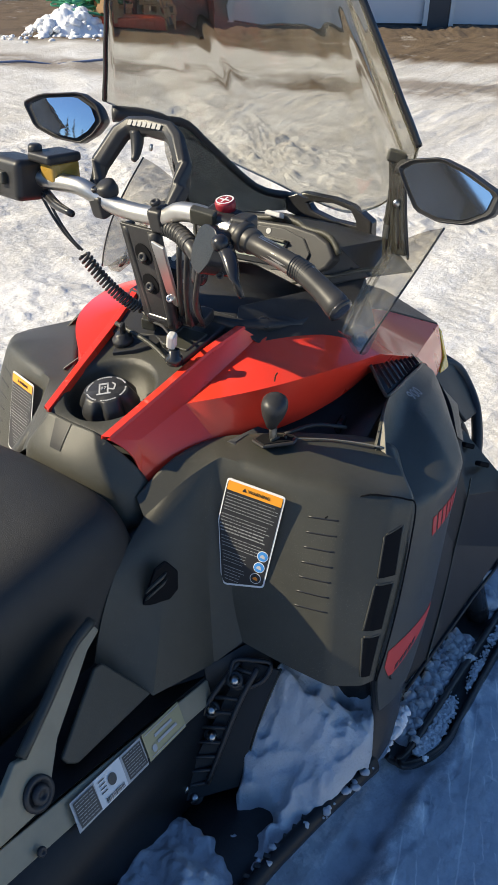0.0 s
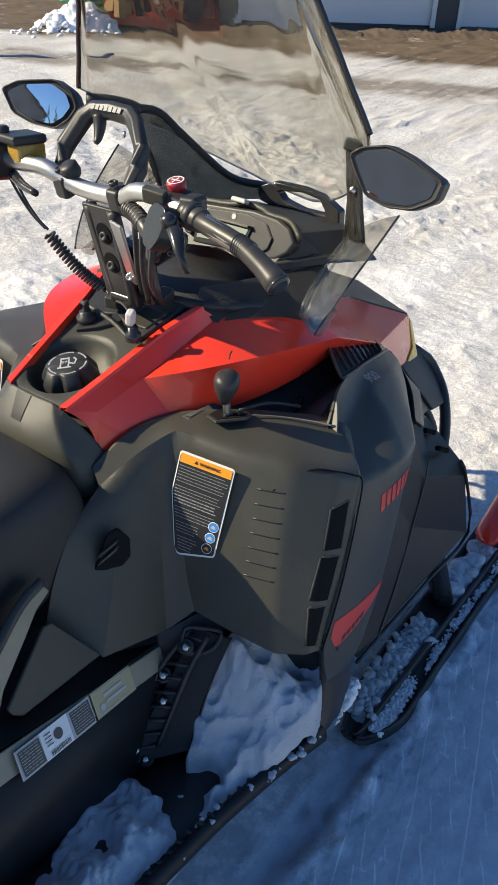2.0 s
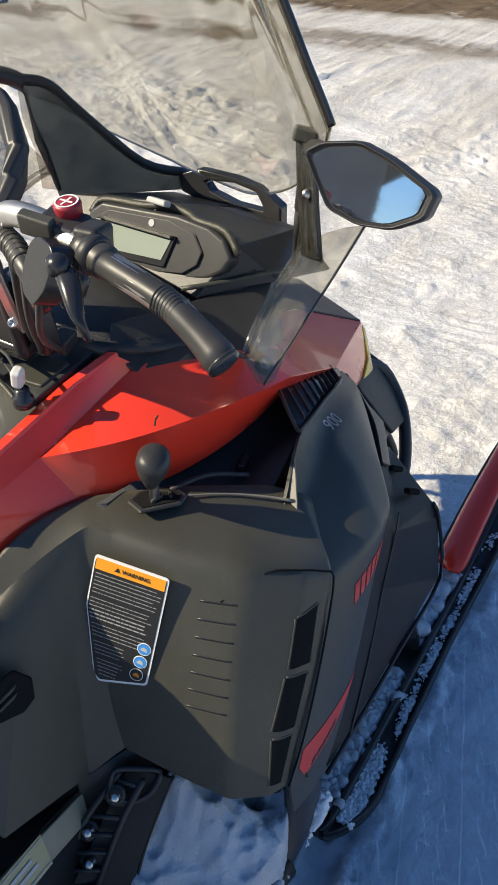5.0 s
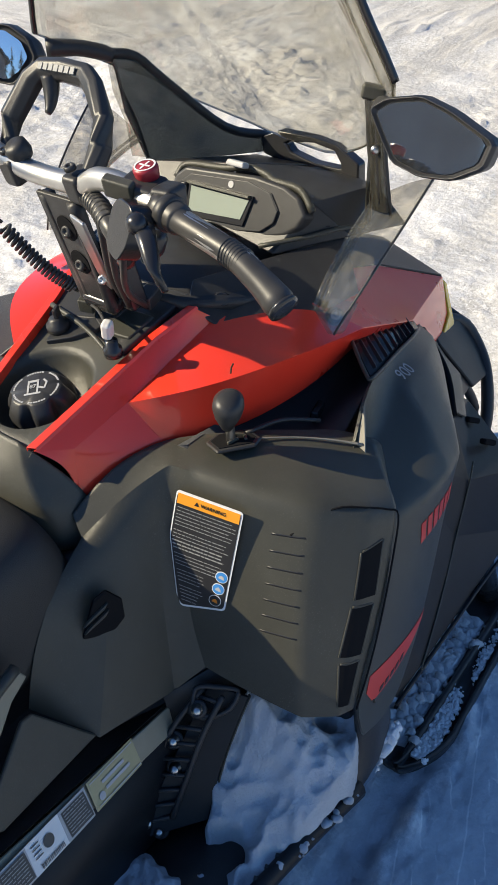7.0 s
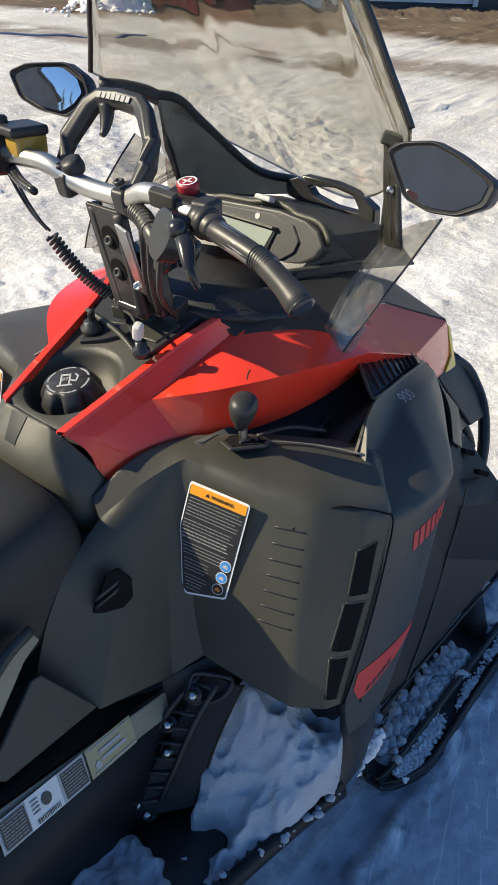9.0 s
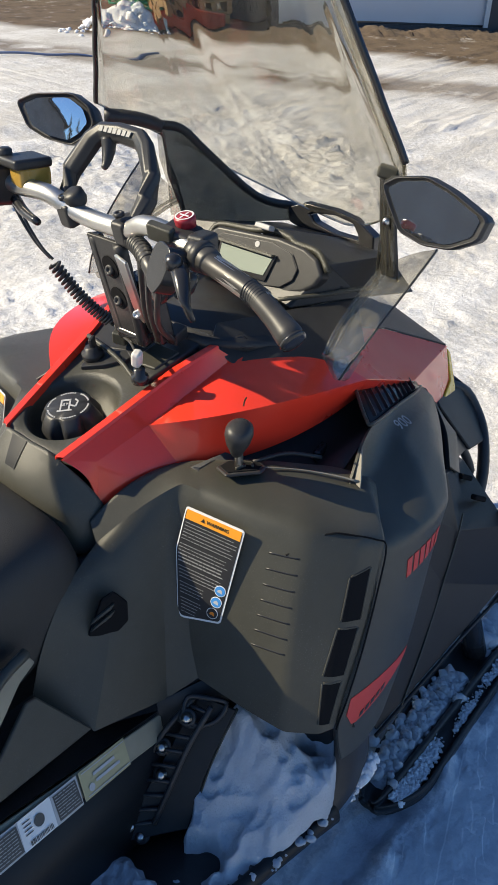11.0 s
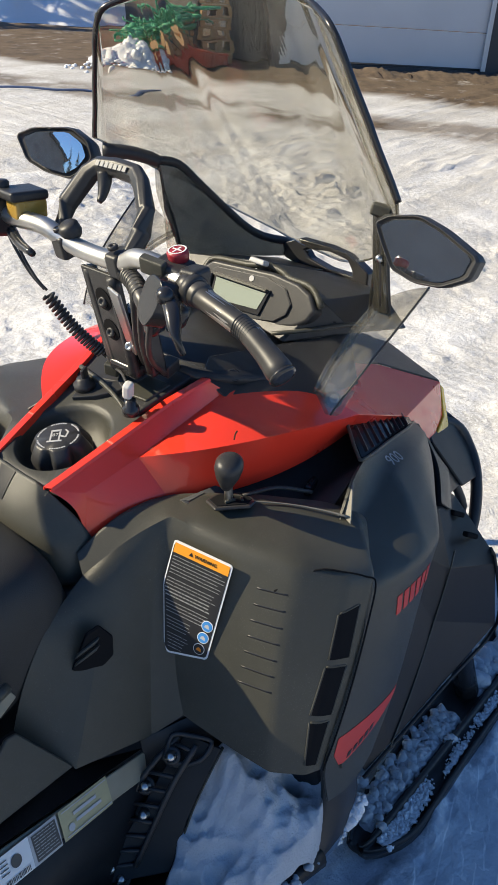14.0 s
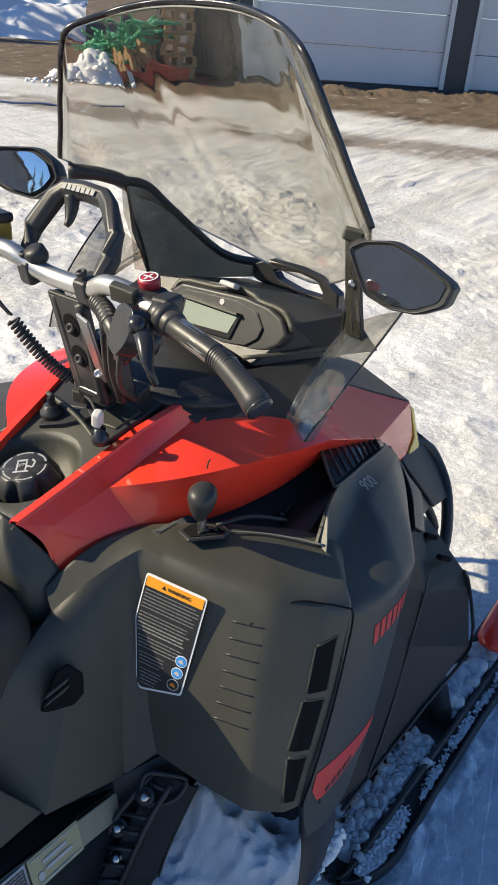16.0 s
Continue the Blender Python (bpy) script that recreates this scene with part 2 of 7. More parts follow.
def slab(outline, depth, m, bm=None):
    """A flat plate: an outline in the plane of m (its x and y), made depth thick along m's z."""
    bm = bm or bmesh.new()
    lo = [bm.verts.new(m @ Vector((x, y, 0))) for x, y in outline]
    hi = [bm.verts.new(m @ Vector((x, y, depth))) for x, y in outline]
    bm.faces.new(lo)
    bm.faces.new(hi)
    n = len(lo)
    for i in range(n):
        bm.faces.new((lo[i], lo[(i + 1) % n], hi[(i + 1) % n], hi[i]))
    return bm


def basis(origin, along, across):
    """A frame with its x along the first way, its y near the second."""
    x = Vector(along).normalized()
    z = x.cross(Vector(across)).normalized()
    y = z.cross(x)
    return Matrix.Translation(origin) @ Matrix((x, y, z)).transposed().to_4x4()


def text(name, body, size, m, mat, parent, depth=0.0004, label=""):
    cu = bpy.data.curves.new(name, "FONT")
    cu.body, cu.size, cu.extrude = body, size, depth
    cu.align_x, cu.align_y = "CENTER", "CENTER"
    tmp = bpy.data.objects.new(name, cu)
    me = bpy.data.meshes.new_from_object(tmp)
    bpy.data.objects.remove(tmp)
    me.materials.append(mat)
    ob = new(name, me)
    ob.parent = parent
    ob.matrix_basis = m
    if label:
        ob["label"] = label
    return ob


def thing(name, label, category, group="", kind="", at=(0, 0, 0)):
    e = new(name)
    e.location = at
    return tagged(e, label, category, group, kind)


# ---- the ground ----
AHEAD = Vector((0.82, 0.57, 0))


def ground_z(x, y):
    d = x * AHEAD.x + y * AHEAD.y
    return 0.03 + 0.066 * max(0.0, d - 2.0) ** 2 / (max(0.0, d - 2.0) + 1.2)


def steps(lo, hi, fine_lo, fine_hi, fine, growth):
    out = list(np.arange(fine_lo, fine_hi, fine))
    s, v = fine, fine_hi
    while v < hi:
        out.append(v)
        s = min(s * growth, 25.0)
        v += s
    out.append(hi)
    s, v = fine, fine_lo
    left = []
    while v > lo:
        s = min(s * growth, 25.0)
        v -= s
        left.append(max(v, lo))
    return np.array(sorted(set(left)) + out)


def snow_height(x, y):
    """Lumps, ruts and clods of a driven snowy yard."""
    v = Vector((x, y, 0.3))
    h = 0.022 * noise.noise(v * 1.1) + 0.016 * noise.noise(v * 3.7)
    rough = 0.5 + 0.5 * noise.noise(Vector((x * 0.9 + 7, y * 0.9, 0)))
    h += 0.034 * rough * max(0.0, noise.noise(v * 8.0)) + 0.020 * rough * max(-.2, noise.noise(v * 19.0)) + 0.011 * rough * noise.noise(v * 41.0)
    h += 0.050 * max(0.0, noise.noise(v * 13.0 + Vector((3, 1, 0))) - .30) * rough * 2
    # tread ruts that run across the yard
    r = (x * 0.223 + y * 0.975) + 0.30 * noise.noise(Vector((x * 0.35, y * 0.35, 5)))
    for c, w, k in ((2.1, .13, .016), (3.5, .15, .020), (5.1, .16, .025), (6.8, .2, .03)):
        u = (r - c) / w
        if abs(u) < 3:
            h += k * (1.3 * math.exp(-(abs(u) - 1.5) ** 2 * 2.5) - math.exp(-u * u)) * max(0, noise.noise(Vector((x * .5 - y * .2, c, 0))) + .25)
    # a slanting rut, and the trail that the drive track pressed
    q = x * .80 - y * .60 + .12 * noise.noise(v * .8)
    if y > .8:
        h -= .030 * math.exp(-((q - .55) / .10) ** 2) + .02 * math.exp(-((q - 1.5) / .12) ** 2)
    near = math.exp(-((x - 0.1) ** 2 / 1.8 + (y + 0.1) ** 2 / 0.5))
    h *= 1 - 0.8 * near
    # pressed tread bars beside the nose
    if x > 1.15 and -.35 < y < .75:
        lane = math.exp(-((y + .02) / .10) ** 4) + math.exp(-((y - .42) / .10) ** 4)
        h = h * (1 - .5 * min(1, lane)) + .010 * lane * max(0, math.sin(x * 84 + 1.5 * math.sin(y * 9) + noise.noise(v * 3))) * min(1, (x - 1.15) * 4) * max(0, .4 + noise.noise(v * 2.3))
    if y < -.40:
        tr = min(1, (-.40 - y) / .08) * max(0, min(1, (x + 2.6) / .9, (4.2 - x) / .9, (y + 3.0) / .9))
        h = h * (1 - .6 * tr) + tr * (.026 * max(0, noise.noise(v * 21)) + .012 * noise.noise(v * 45)) * (1 if y > -.53 else .22)
        if x < .33:
            h -= .018 * tr * math.exp(-((y + .455) / .034) ** 4)
    return h


def build_ground():
    xs = steps(-160, 220, -0.9, 4.6, 0.019, 1.10)
    ys = steps(-160, 220, -1.5, 4.0, 0.022, 1.10)
    ys = np.array(sorted([y for y in ys if not -1.15 < y < -.40] + list(np.arange(-1.15, -.40, 0.007))))
    verts = []
    for y in ys:
        for x in xs:
            far = max(abs(x - 2), abs(y - 1.5))
            h = snow_height(x, y) if far < 40 else 0.0
            verts.append((x, y, ground_z(min(x, 30), min(y, 30)) + h))
    nx = len(xs)
    faces = [(j * nx + i, j * nx + i + 1, (j + 1) * nx + i + 1, (j + 1) * nx + i) for j in range(len(ys) - 1) for i in range(nx - 1)]
    me = bpy.data.meshes.new("ground")
    me.from_pydata(verts, [], faces)
    me.shade_smooth()
    me.materials.append(ground_material())
    return tagged(new("ground", me), "trodden snow yard with ruts, clods and muddy patches", "snow ground", kind="structure")


def ground_material():
    m = bpy.data.materials.new("trodden_snow")
    m.use_nodes = True
    n, l = m.node_tree.nodes, m.node_tree.links
    b = n["Principled BSDF"]
    co = n.new("ShaderNodeTexCoord")

    def noise_at(scale, detail=6, rough=0.55):
        t = n.new("ShaderNodeTexNoise")
        t.inputs["Scale"].default_value, t.inputs["Detail"].default_value, t.inputs["Roughness"].default_value = scale, detail, rough
        l.new(co.outputs["Object"], t.inputs["Vector"])
        return t.outputs["Fac"]

    def band(src, a, c):
        r = n.new("ShaderNodeMapRange")
        r.inputs[1].default_value, r.inputs[2].default_value = a, c
        l.new(src, r.inputs[0])
        return r.outputs[0]

    def math_node(op, a, c):
        q = n.new("ShaderNodeMath")
        q.operation, q.use_clamp = op, True
        for i, v in enumerate((a, c)):
            if isinstance(v, (int, float)):
                q.inputs[i].default_value = v
            else:
                l.new(v, q.inputs[i])
        return q.outputs[0]

    def calc(op, a, c=0.0):
        q = n.new("ShaderNodeMath")
        q.operation = op
        for i, v in enumerate((a, c)):
            if isinstance(v, (int, float)):
                q.inputs[i].default_value = v
            else:
                l.new(v, q.inputs[i])
        return q.outputs[0]

    def blend(fac, a, c):
        q = n.new("ShaderNodeMix")
        q.data_type = "RGBA"
        l.new(fac, q.inputs[0])
        for i, v in ((6, a), (7, c)):
            if isinstance(v, tuple):
                q.inputs[i].default_value = (*v, 1)
            else:
                l.new(v, q.inputs[i])
        return q.outputs[2]

    sep = n.new("ShaderNodeSeparateXYZ")
    l.new(co.outputs["Object"], sep.inputs[0])
    # distance along the way to the garage, wavering
    d = n.new("ShaderNodeVectorMath")
    d.operation = "DOT_PRODUCT"
    d.inputs[1].default_value = (0.923, 0.385, 0)
    l.new(co.outputs["Object"], d.inputs[0])
    wob = n.new("ShaderNodeMath")
    wob.operation = "MULTIPLY_ADD"
    wob.inputs[1].default_value = 1.2
    l.new(noise_at(0.5, 4), wob.inputs[0])
    l.new(d.outputs["Value"], wob.inputs[2])
    dist = wob.outputs[0]
    snow = blend(noise_at(14, 8, 0.65), (0.70, 0.695, 0.69), (0.83, 0.825, 0.82))
    # driven-over streaks that run across the yard
    mp = n.new("ShaderNodeMapping")
    mp.inputs["Rotation"].default_value = (0, 0, radians(55))
    mp.inputs["Scale"].default_value = (0.20, 1.8, 1)
    l.new(co.outputs["Object"], mp.inputs["Vector"])
    st = n.new("ShaderNodeTexNoise")
    st.inputs["Scale"].default_value, st.inputs["Detail"].default_value, st.inputs["Roughness"].default_value = 1.3, 9, 0.62
    l.new(mp.outputs[0], st.inputs["Vector"])
    away = band(dist, 2.2, 4.5)
    streak = math_node("MULTIPLY", band(st.outputs["Fac"], 0.42, 0.62), math_node("MULTIPLY", away, 0.75))
    snow = blend(streak, snow, (0.47, 0.44, 0.39))
    snow = blend(math_node("MULTIPLY", band(noise_at(0.9, 7, 0.6), 0.48, 0.70), 0.5), snow, (0.58, 0.55, 0.50))
    snow = blend(math_node("MULTIPLY", band(noise_at(3.4, 8, 0.68), 0.47, 0.60), 0.55), snow, (0.60, 0.585, 0.56))
    clod = band(noise_at(34, 6, 0.66), 0.44, 0.56)
    crumbly = band(noise_at(1.7, 5, 0.6), 0.34, 0.56)
    # small shadows between clods are painted in as grey
    hollow_shade = math_node("MULTIPLY", math_node("SUBTRACT", 1.0, clod), math_node("MULTIPLY", crumbly, 0.70))
    snow = blend(hollow_shade, snow, (0.46, 0.445, 0.42))
    # loose crumbs, and the shade in the pits between them as dark colour
    pit_shade = math_node("MULTIPLY", band(noise_at(75, 4, 0.62), 0.46, 0.36), band(noise_at(6, 4, 0.6), 0.40, 0.58))
    snow = blend(math_node("MULTIPLY", pit_shade, 0.62), snow, (0.36, 0.345, 0.32))
    crumb = math_node("MULTIPLY", band(noise_at(58, 4, 0.6), 0.56, 0.66), band(noise_at(2.6, 4, 0.6), 0.38, 0.58))
    snow = blend(math_node("MULTIPLY", crumb, 0.8), snow, (0.87, 0.865, 0.86))
    speck = math_node("MULTIPLY", band(noise_at(135, 4, 0.7), 0.47, 0.38), band(noise_at(4.2, 5, 0.65), 0.36, 0.56))
    snow = blend(math_node("MULTIPLY", speck, 0.55), snow, (0.38, 0.37, 0.35))
    fleck = math_node("MULTIPLY", band(noise_at(110, 4, 0.68), 0.55, 0.62), band(noise_at(5.3, 4, 0.6), 0.40, 0.58))
    snow = blend(math_node("MULTIPLY", fleck, 0.7), snow, (0.90, 0.895, 0.89))
    # pressed icy ground beside the sled, with loose snow; blue shade is partly in its colour
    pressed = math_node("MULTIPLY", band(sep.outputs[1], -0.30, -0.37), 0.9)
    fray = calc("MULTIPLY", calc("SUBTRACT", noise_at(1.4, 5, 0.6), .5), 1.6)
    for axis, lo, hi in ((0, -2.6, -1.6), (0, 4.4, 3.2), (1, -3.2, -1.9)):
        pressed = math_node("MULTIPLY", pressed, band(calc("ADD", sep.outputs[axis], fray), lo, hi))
    # pale colour stands in for raised lines left by a track tread: every third one straight, the others in short
    # slanting teeth
    X, Y = sep.outputs[0], sep.outputs[1]
    u = calc("ADD", calc("SUBTRACT", Y, calc("MULTIPLY", X, .307)), .762 + .0347 * 40)
    s_ = calc("ADD", calc("MULTIPLY", X, .956), calc("MULTIPLY", Y, .293))
    waver = calc("MULTIPLY", calc("SUBTRACT", noise_at(9, 4, .6), .5), .016)
    u = calc("ADD", u, waver)
    col = calc("FLOOR", calc("ADD", calc("DIVIDE", u, .0347), .5))
    toothed = calc("MINIMUM", calc("MODULO", calc("ADD", col, 2.0), 3.0), 1.0)
    ph = calc("FRACT", calc("ADD", calc("ADD", calc("DIVIDE", s_, .088), calc("MULTIPLY", col, .37)), calc("MULTIPLY", noise_at(16, 3), 1.2)))
    saw = calc("MULTIPLY", calc("MULTIPLY", calc("SUBTRACT", ph, .5), .017), toothed)
    off = calc("ABSOLUTE", calc("SUBTRACT", calc("SUBTRACT", u, calc("MULTIPLY", col, .0347)), saw))
    line = band(off, .0021, .0007)
    tick = math_node("MULTIPLY", math_node("MULTIPLY", band(ph, .07, .03), toothed), band(off, .013, .008))
    worn = band(noise_at(13, 5, .68), .40, .56)
    line = math_node("MULTIPLY", math_node("MAXIMUM", line, math_node("MULTIPLY", tick, .6)), math_node("MAXIMUM", worn, math_node("SUBTRACT", .75, toothed)))
    line = math_node("MULTIPLY", line, band(Y, -.495, -.515))
    powder = math_node("MULTIPLY", band(noise_at(30, 6, .74), .46, .58), math_node("ADD", band(Y, -.54, -.49), .30))
    shaded_ice = blend(math_node("MULTIPLY", powder, .8), blend(noise_at(5, 6, .6), (0.47, 0.51, 0.56), (0.60, 0.64, 0.69)), (0.84, 0.85, 0.87))
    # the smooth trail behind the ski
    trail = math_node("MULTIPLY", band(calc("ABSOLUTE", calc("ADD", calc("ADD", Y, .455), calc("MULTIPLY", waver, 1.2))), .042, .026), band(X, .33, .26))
    shaded_ice = blend(math_node("MULTIPLY", trail, .8), shaded_ice, (0.36, 0.39, 0.45))
    shaded_ice = blend(math_node("MULTIPLY", line, .8), shaded_ice, (0.95, 0.95, 0.95))
    snow = blend(pressed, snow, shaded_ice)
    grit = math_node("MULTIPLY", band(noise_at(60, 4, 0.7), 0.66, 0.74), band(noise_at(1.6, 3), 0.45, 0.65))
    snow = blend(math_node("MULTIPLY", grit, 0.6), snow, (0.22, 0.18, 0.13))
    # brown ground near the building, and two thin bands of mud in the wheel lanes
    mud = blend(noise_at(9, 8, 0.7), (0.085, 0.06, 0.04), (0.25, 0.185, 0.12))
    mud = blend(math_node("MULTIPLY", band(noise_at(4.5, 7, 0.72), 0.46, 0.60), 0.6), mud, (0.055, 0.040, 0.027))
    mud = blend(math_node("MULTIPLY", band(noise_at(3.1, 8, 0.72), 0.57, 0.68), 0.7), mud, (0.55, 0.53, 0.50))
    near = band(dist, 9.9, 10.3)
    lane = math_node("MULTIPLY", band(dist, 7.9, 8.2), math_node("SUBTRACT", 1.0, band(dist, 8.7, 9.0)))
    lane = math_node("MULTIPLY", lane, band(noise_at(1.1, 5, 0.6), 0.36, 0.48))
    patch = math_node("MULTIPLY", band(noise_at(0.35, 6, 0.6), 0.56, 0.66), band(dist, 5.0, 8.5))
    cover = math_node("ADD", near, math_node("ADD", math_node("MULTIPLY", lane, 0.7), math_node("MULTIPLY", patch, 0.55)))
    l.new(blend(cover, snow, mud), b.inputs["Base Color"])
    b.inputs["Roughness"].default_value = 0.72
    b.inputs["Specular IOR Level"].default_value = 0.25
    add = n.new("ShaderNodeMath")
    add.operation = "MULTIPLY_ADD"
    add.inputs[1].default_value = 0.34
    l.new(noise_at(95, 5, 0.7), add.inputs[0])
    big = n.new("ShaderNodeMath")
    big.operation = "MULTIPLY_ADD"
    big.inputs[1].default_value = 1.6
    l.new(noise_at(7, 6, 0.6), big.inputs[0])
    l.new(noise_at(17, 5, 0.62), big.inputs[2])
    l.new(big.outputs[0], add.inputs[2])
    bump = n.new("ShaderNodeBump")
    bump.inputs["Strength"].default_value, bump.inputs["Distance"].default_value = 0.30, 0.040
    cl = n.new("ShaderNodeMath")
    cl.operation = "MULTIPLY_ADD"
    l.new(clod, cl.inputs[0])
    l.new(math_node("MULTIPLY", crumbly, 0.9), cl.inputs[1])
    l.new(add.outputs[0], cl.inputs[2])
    l.new(cl.outputs[0], bump.inputs["Height"])
    l.new(bump.outputs[0], b.inputs["Normal"])
    return m


build_ground()

# ---- the snowmobile ----
from mathutils.bvhtree import BVHTree

# near-black that paints the shade inside openings and gaps built without depth
VOID = material("gap_shade", (0.014, 0.014, 0.015), 0.9, 0, 0.1, 60, spec=0.05)
PALEEDGE = material("pale_plastic_edge", (0.20, 0.19, 0.16), 0.6, 0, 0.2, 60, 0.2, 700, second=(0.14, 0.135, 0.12), second_scale=30, second_amount=0.5)
BARKTWIG = material("dry_twig", (0.05, 0.025, 0.012), 0.8)
sled = thing("snowmobile", "red and dark grey utility snowmobile with tall windshield, parked on snow", "snowmobile")


def skin(name, V, F, mat, parent, crease=(), sub=2, thick=0.004, label="", soft=0.0):
    """A moulded panel: a coarse net of points, rounded; crease: (edge, sharpness) pairs; soft: the sharpness of all other edges."""
    bm = mesh(V, F)
    layer = bm.edges.layers.float.new("crease_edge")
    bm.verts.ensure_lookup_table()
    for e in bm.edges:
        e[layer] = soft
    for (i, j), w in crease:
        e = bm.edges.get((bm.verts[i], bm.verts[j]))
        if e:
            e[layer] = w
            e.smooth = w < .95
    ob = part(name, bm, mat, parent, label)
    m = ob.modifiers.new("rounding", "SUBSURF")
    m.levels = m.render_levels = sub
    if thick:
        t = ob.modifiers.new("thickness", "SOLIDIFY")
        t.thickness, t.offset = thick, -1
    return ob


def net(rows):
    """Rows of points of one length, as a net of four-sided faces."""
    n = len(rows[0])
    V = [p for r in rows for p in r]
    F = [(j * n + i, j * n + i + 1, (j + 1) * n + i + 1, (j + 1) * n + i) for j in range(len(rows) - 1) for i in range(n - 1)]
    return V, F


def inset(outline, k):
    cx, cy = sum(p[0] for p in outline) / len(outline), sum(p[1] for p in outline) / len(outline)
    return [(cx + (x - cx) * k, cy + (y - cy) * k) for x, y in outline]


def ring(center, r, n=20):
    return [(center[0] + r * math.cos(2 * math.pi * i / n), center[1] + r * math.sin(2 * math.pi * i / n)) for i in range(n)]


def surface(ob):
    """The finished surface of a part, to lay thin things on."""
    dg = bpy.context.evaluated_depsgraph_get()
    return BVHTree.FromObject(ob, dg)


def laid(tree, corners, way, rows, cols, lift, depth):
    """A thin plate, laid on a surface: four corners, in turn, are spread as a net and dropped on it along a way."""
    a, b, c, d = [Vector(q) for q in corners]
    w = Vector(way).normalized()
    pts = []
    for j in range(rows + 1):
        for i in range(cols + 1):
            q = a.lerp(b, i / cols).lerp(d.lerp(c, i / cols), j / rows)
            hit = tree.ray_cast(q - w * .08, w, .16)[0]
            pts.append((hit or q) - w * lift)
    bm = bmesh.new()
    lo = [bm.verts.new(q) for q in pts]
    hi = [bm.verts.new(q - w * depth) for q in pts]
    n = cols + 1
    for j in range(rows):
        for i in range(cols):
            k = j * n + i
            bm.faces.new((hi[k], hi[k + 1], hi[k + n + 1], hi[k + n]))
    rim = [i for i in range(cols)] + [cols + n * j for j in range(rows)] + [rows * n + i for i in range(cols, 0, -1)] + [n * j for j in range(rows, 0, -1)]
    for p, q in zip(rim, rim[1:] + rim[:1]):
        bm.faces.new((lo[p], lo[q], hi[q], hi[p]))
    return bm


def hexagon_bolt(name, at, axis, r, parent, mat=STEEL, label="steel bolt"):
    return part(name, lathe([(r, 0), (r, r * .5), (r * .8, r * .7), (r * .45, r * .7), (r * .4, r * .4), (.0001, r * .4)], at, axis, 12), mat, parent, label)


# chassis, which closes the engine bay from within
SECT = [(-.24, .13, .27, .56), (-.05, .15, .27, .66), (.10, .19, .29, .70), (.22, .27, .30, .70), (.40, .33, .30, .66), (.60, .25, .30, .60), (.80, .18, .34, .52)]
rows = [[(x, MID - w, lo), (x, MID - w, hi), (x, MID, hi + .03), (x, MID + w, hi), (x, MID + w, lo), (x, MID, lo - .02)] for x, w, lo, hi in SECT]
V, F = net(rows)
part("chassis", mesh(V, F + [(0, 1, 2, 3, 4, 5), (36, 37, 38, 39, 40, 41)]), BLACK, sled, "black frame inside the body", bevel=.01)


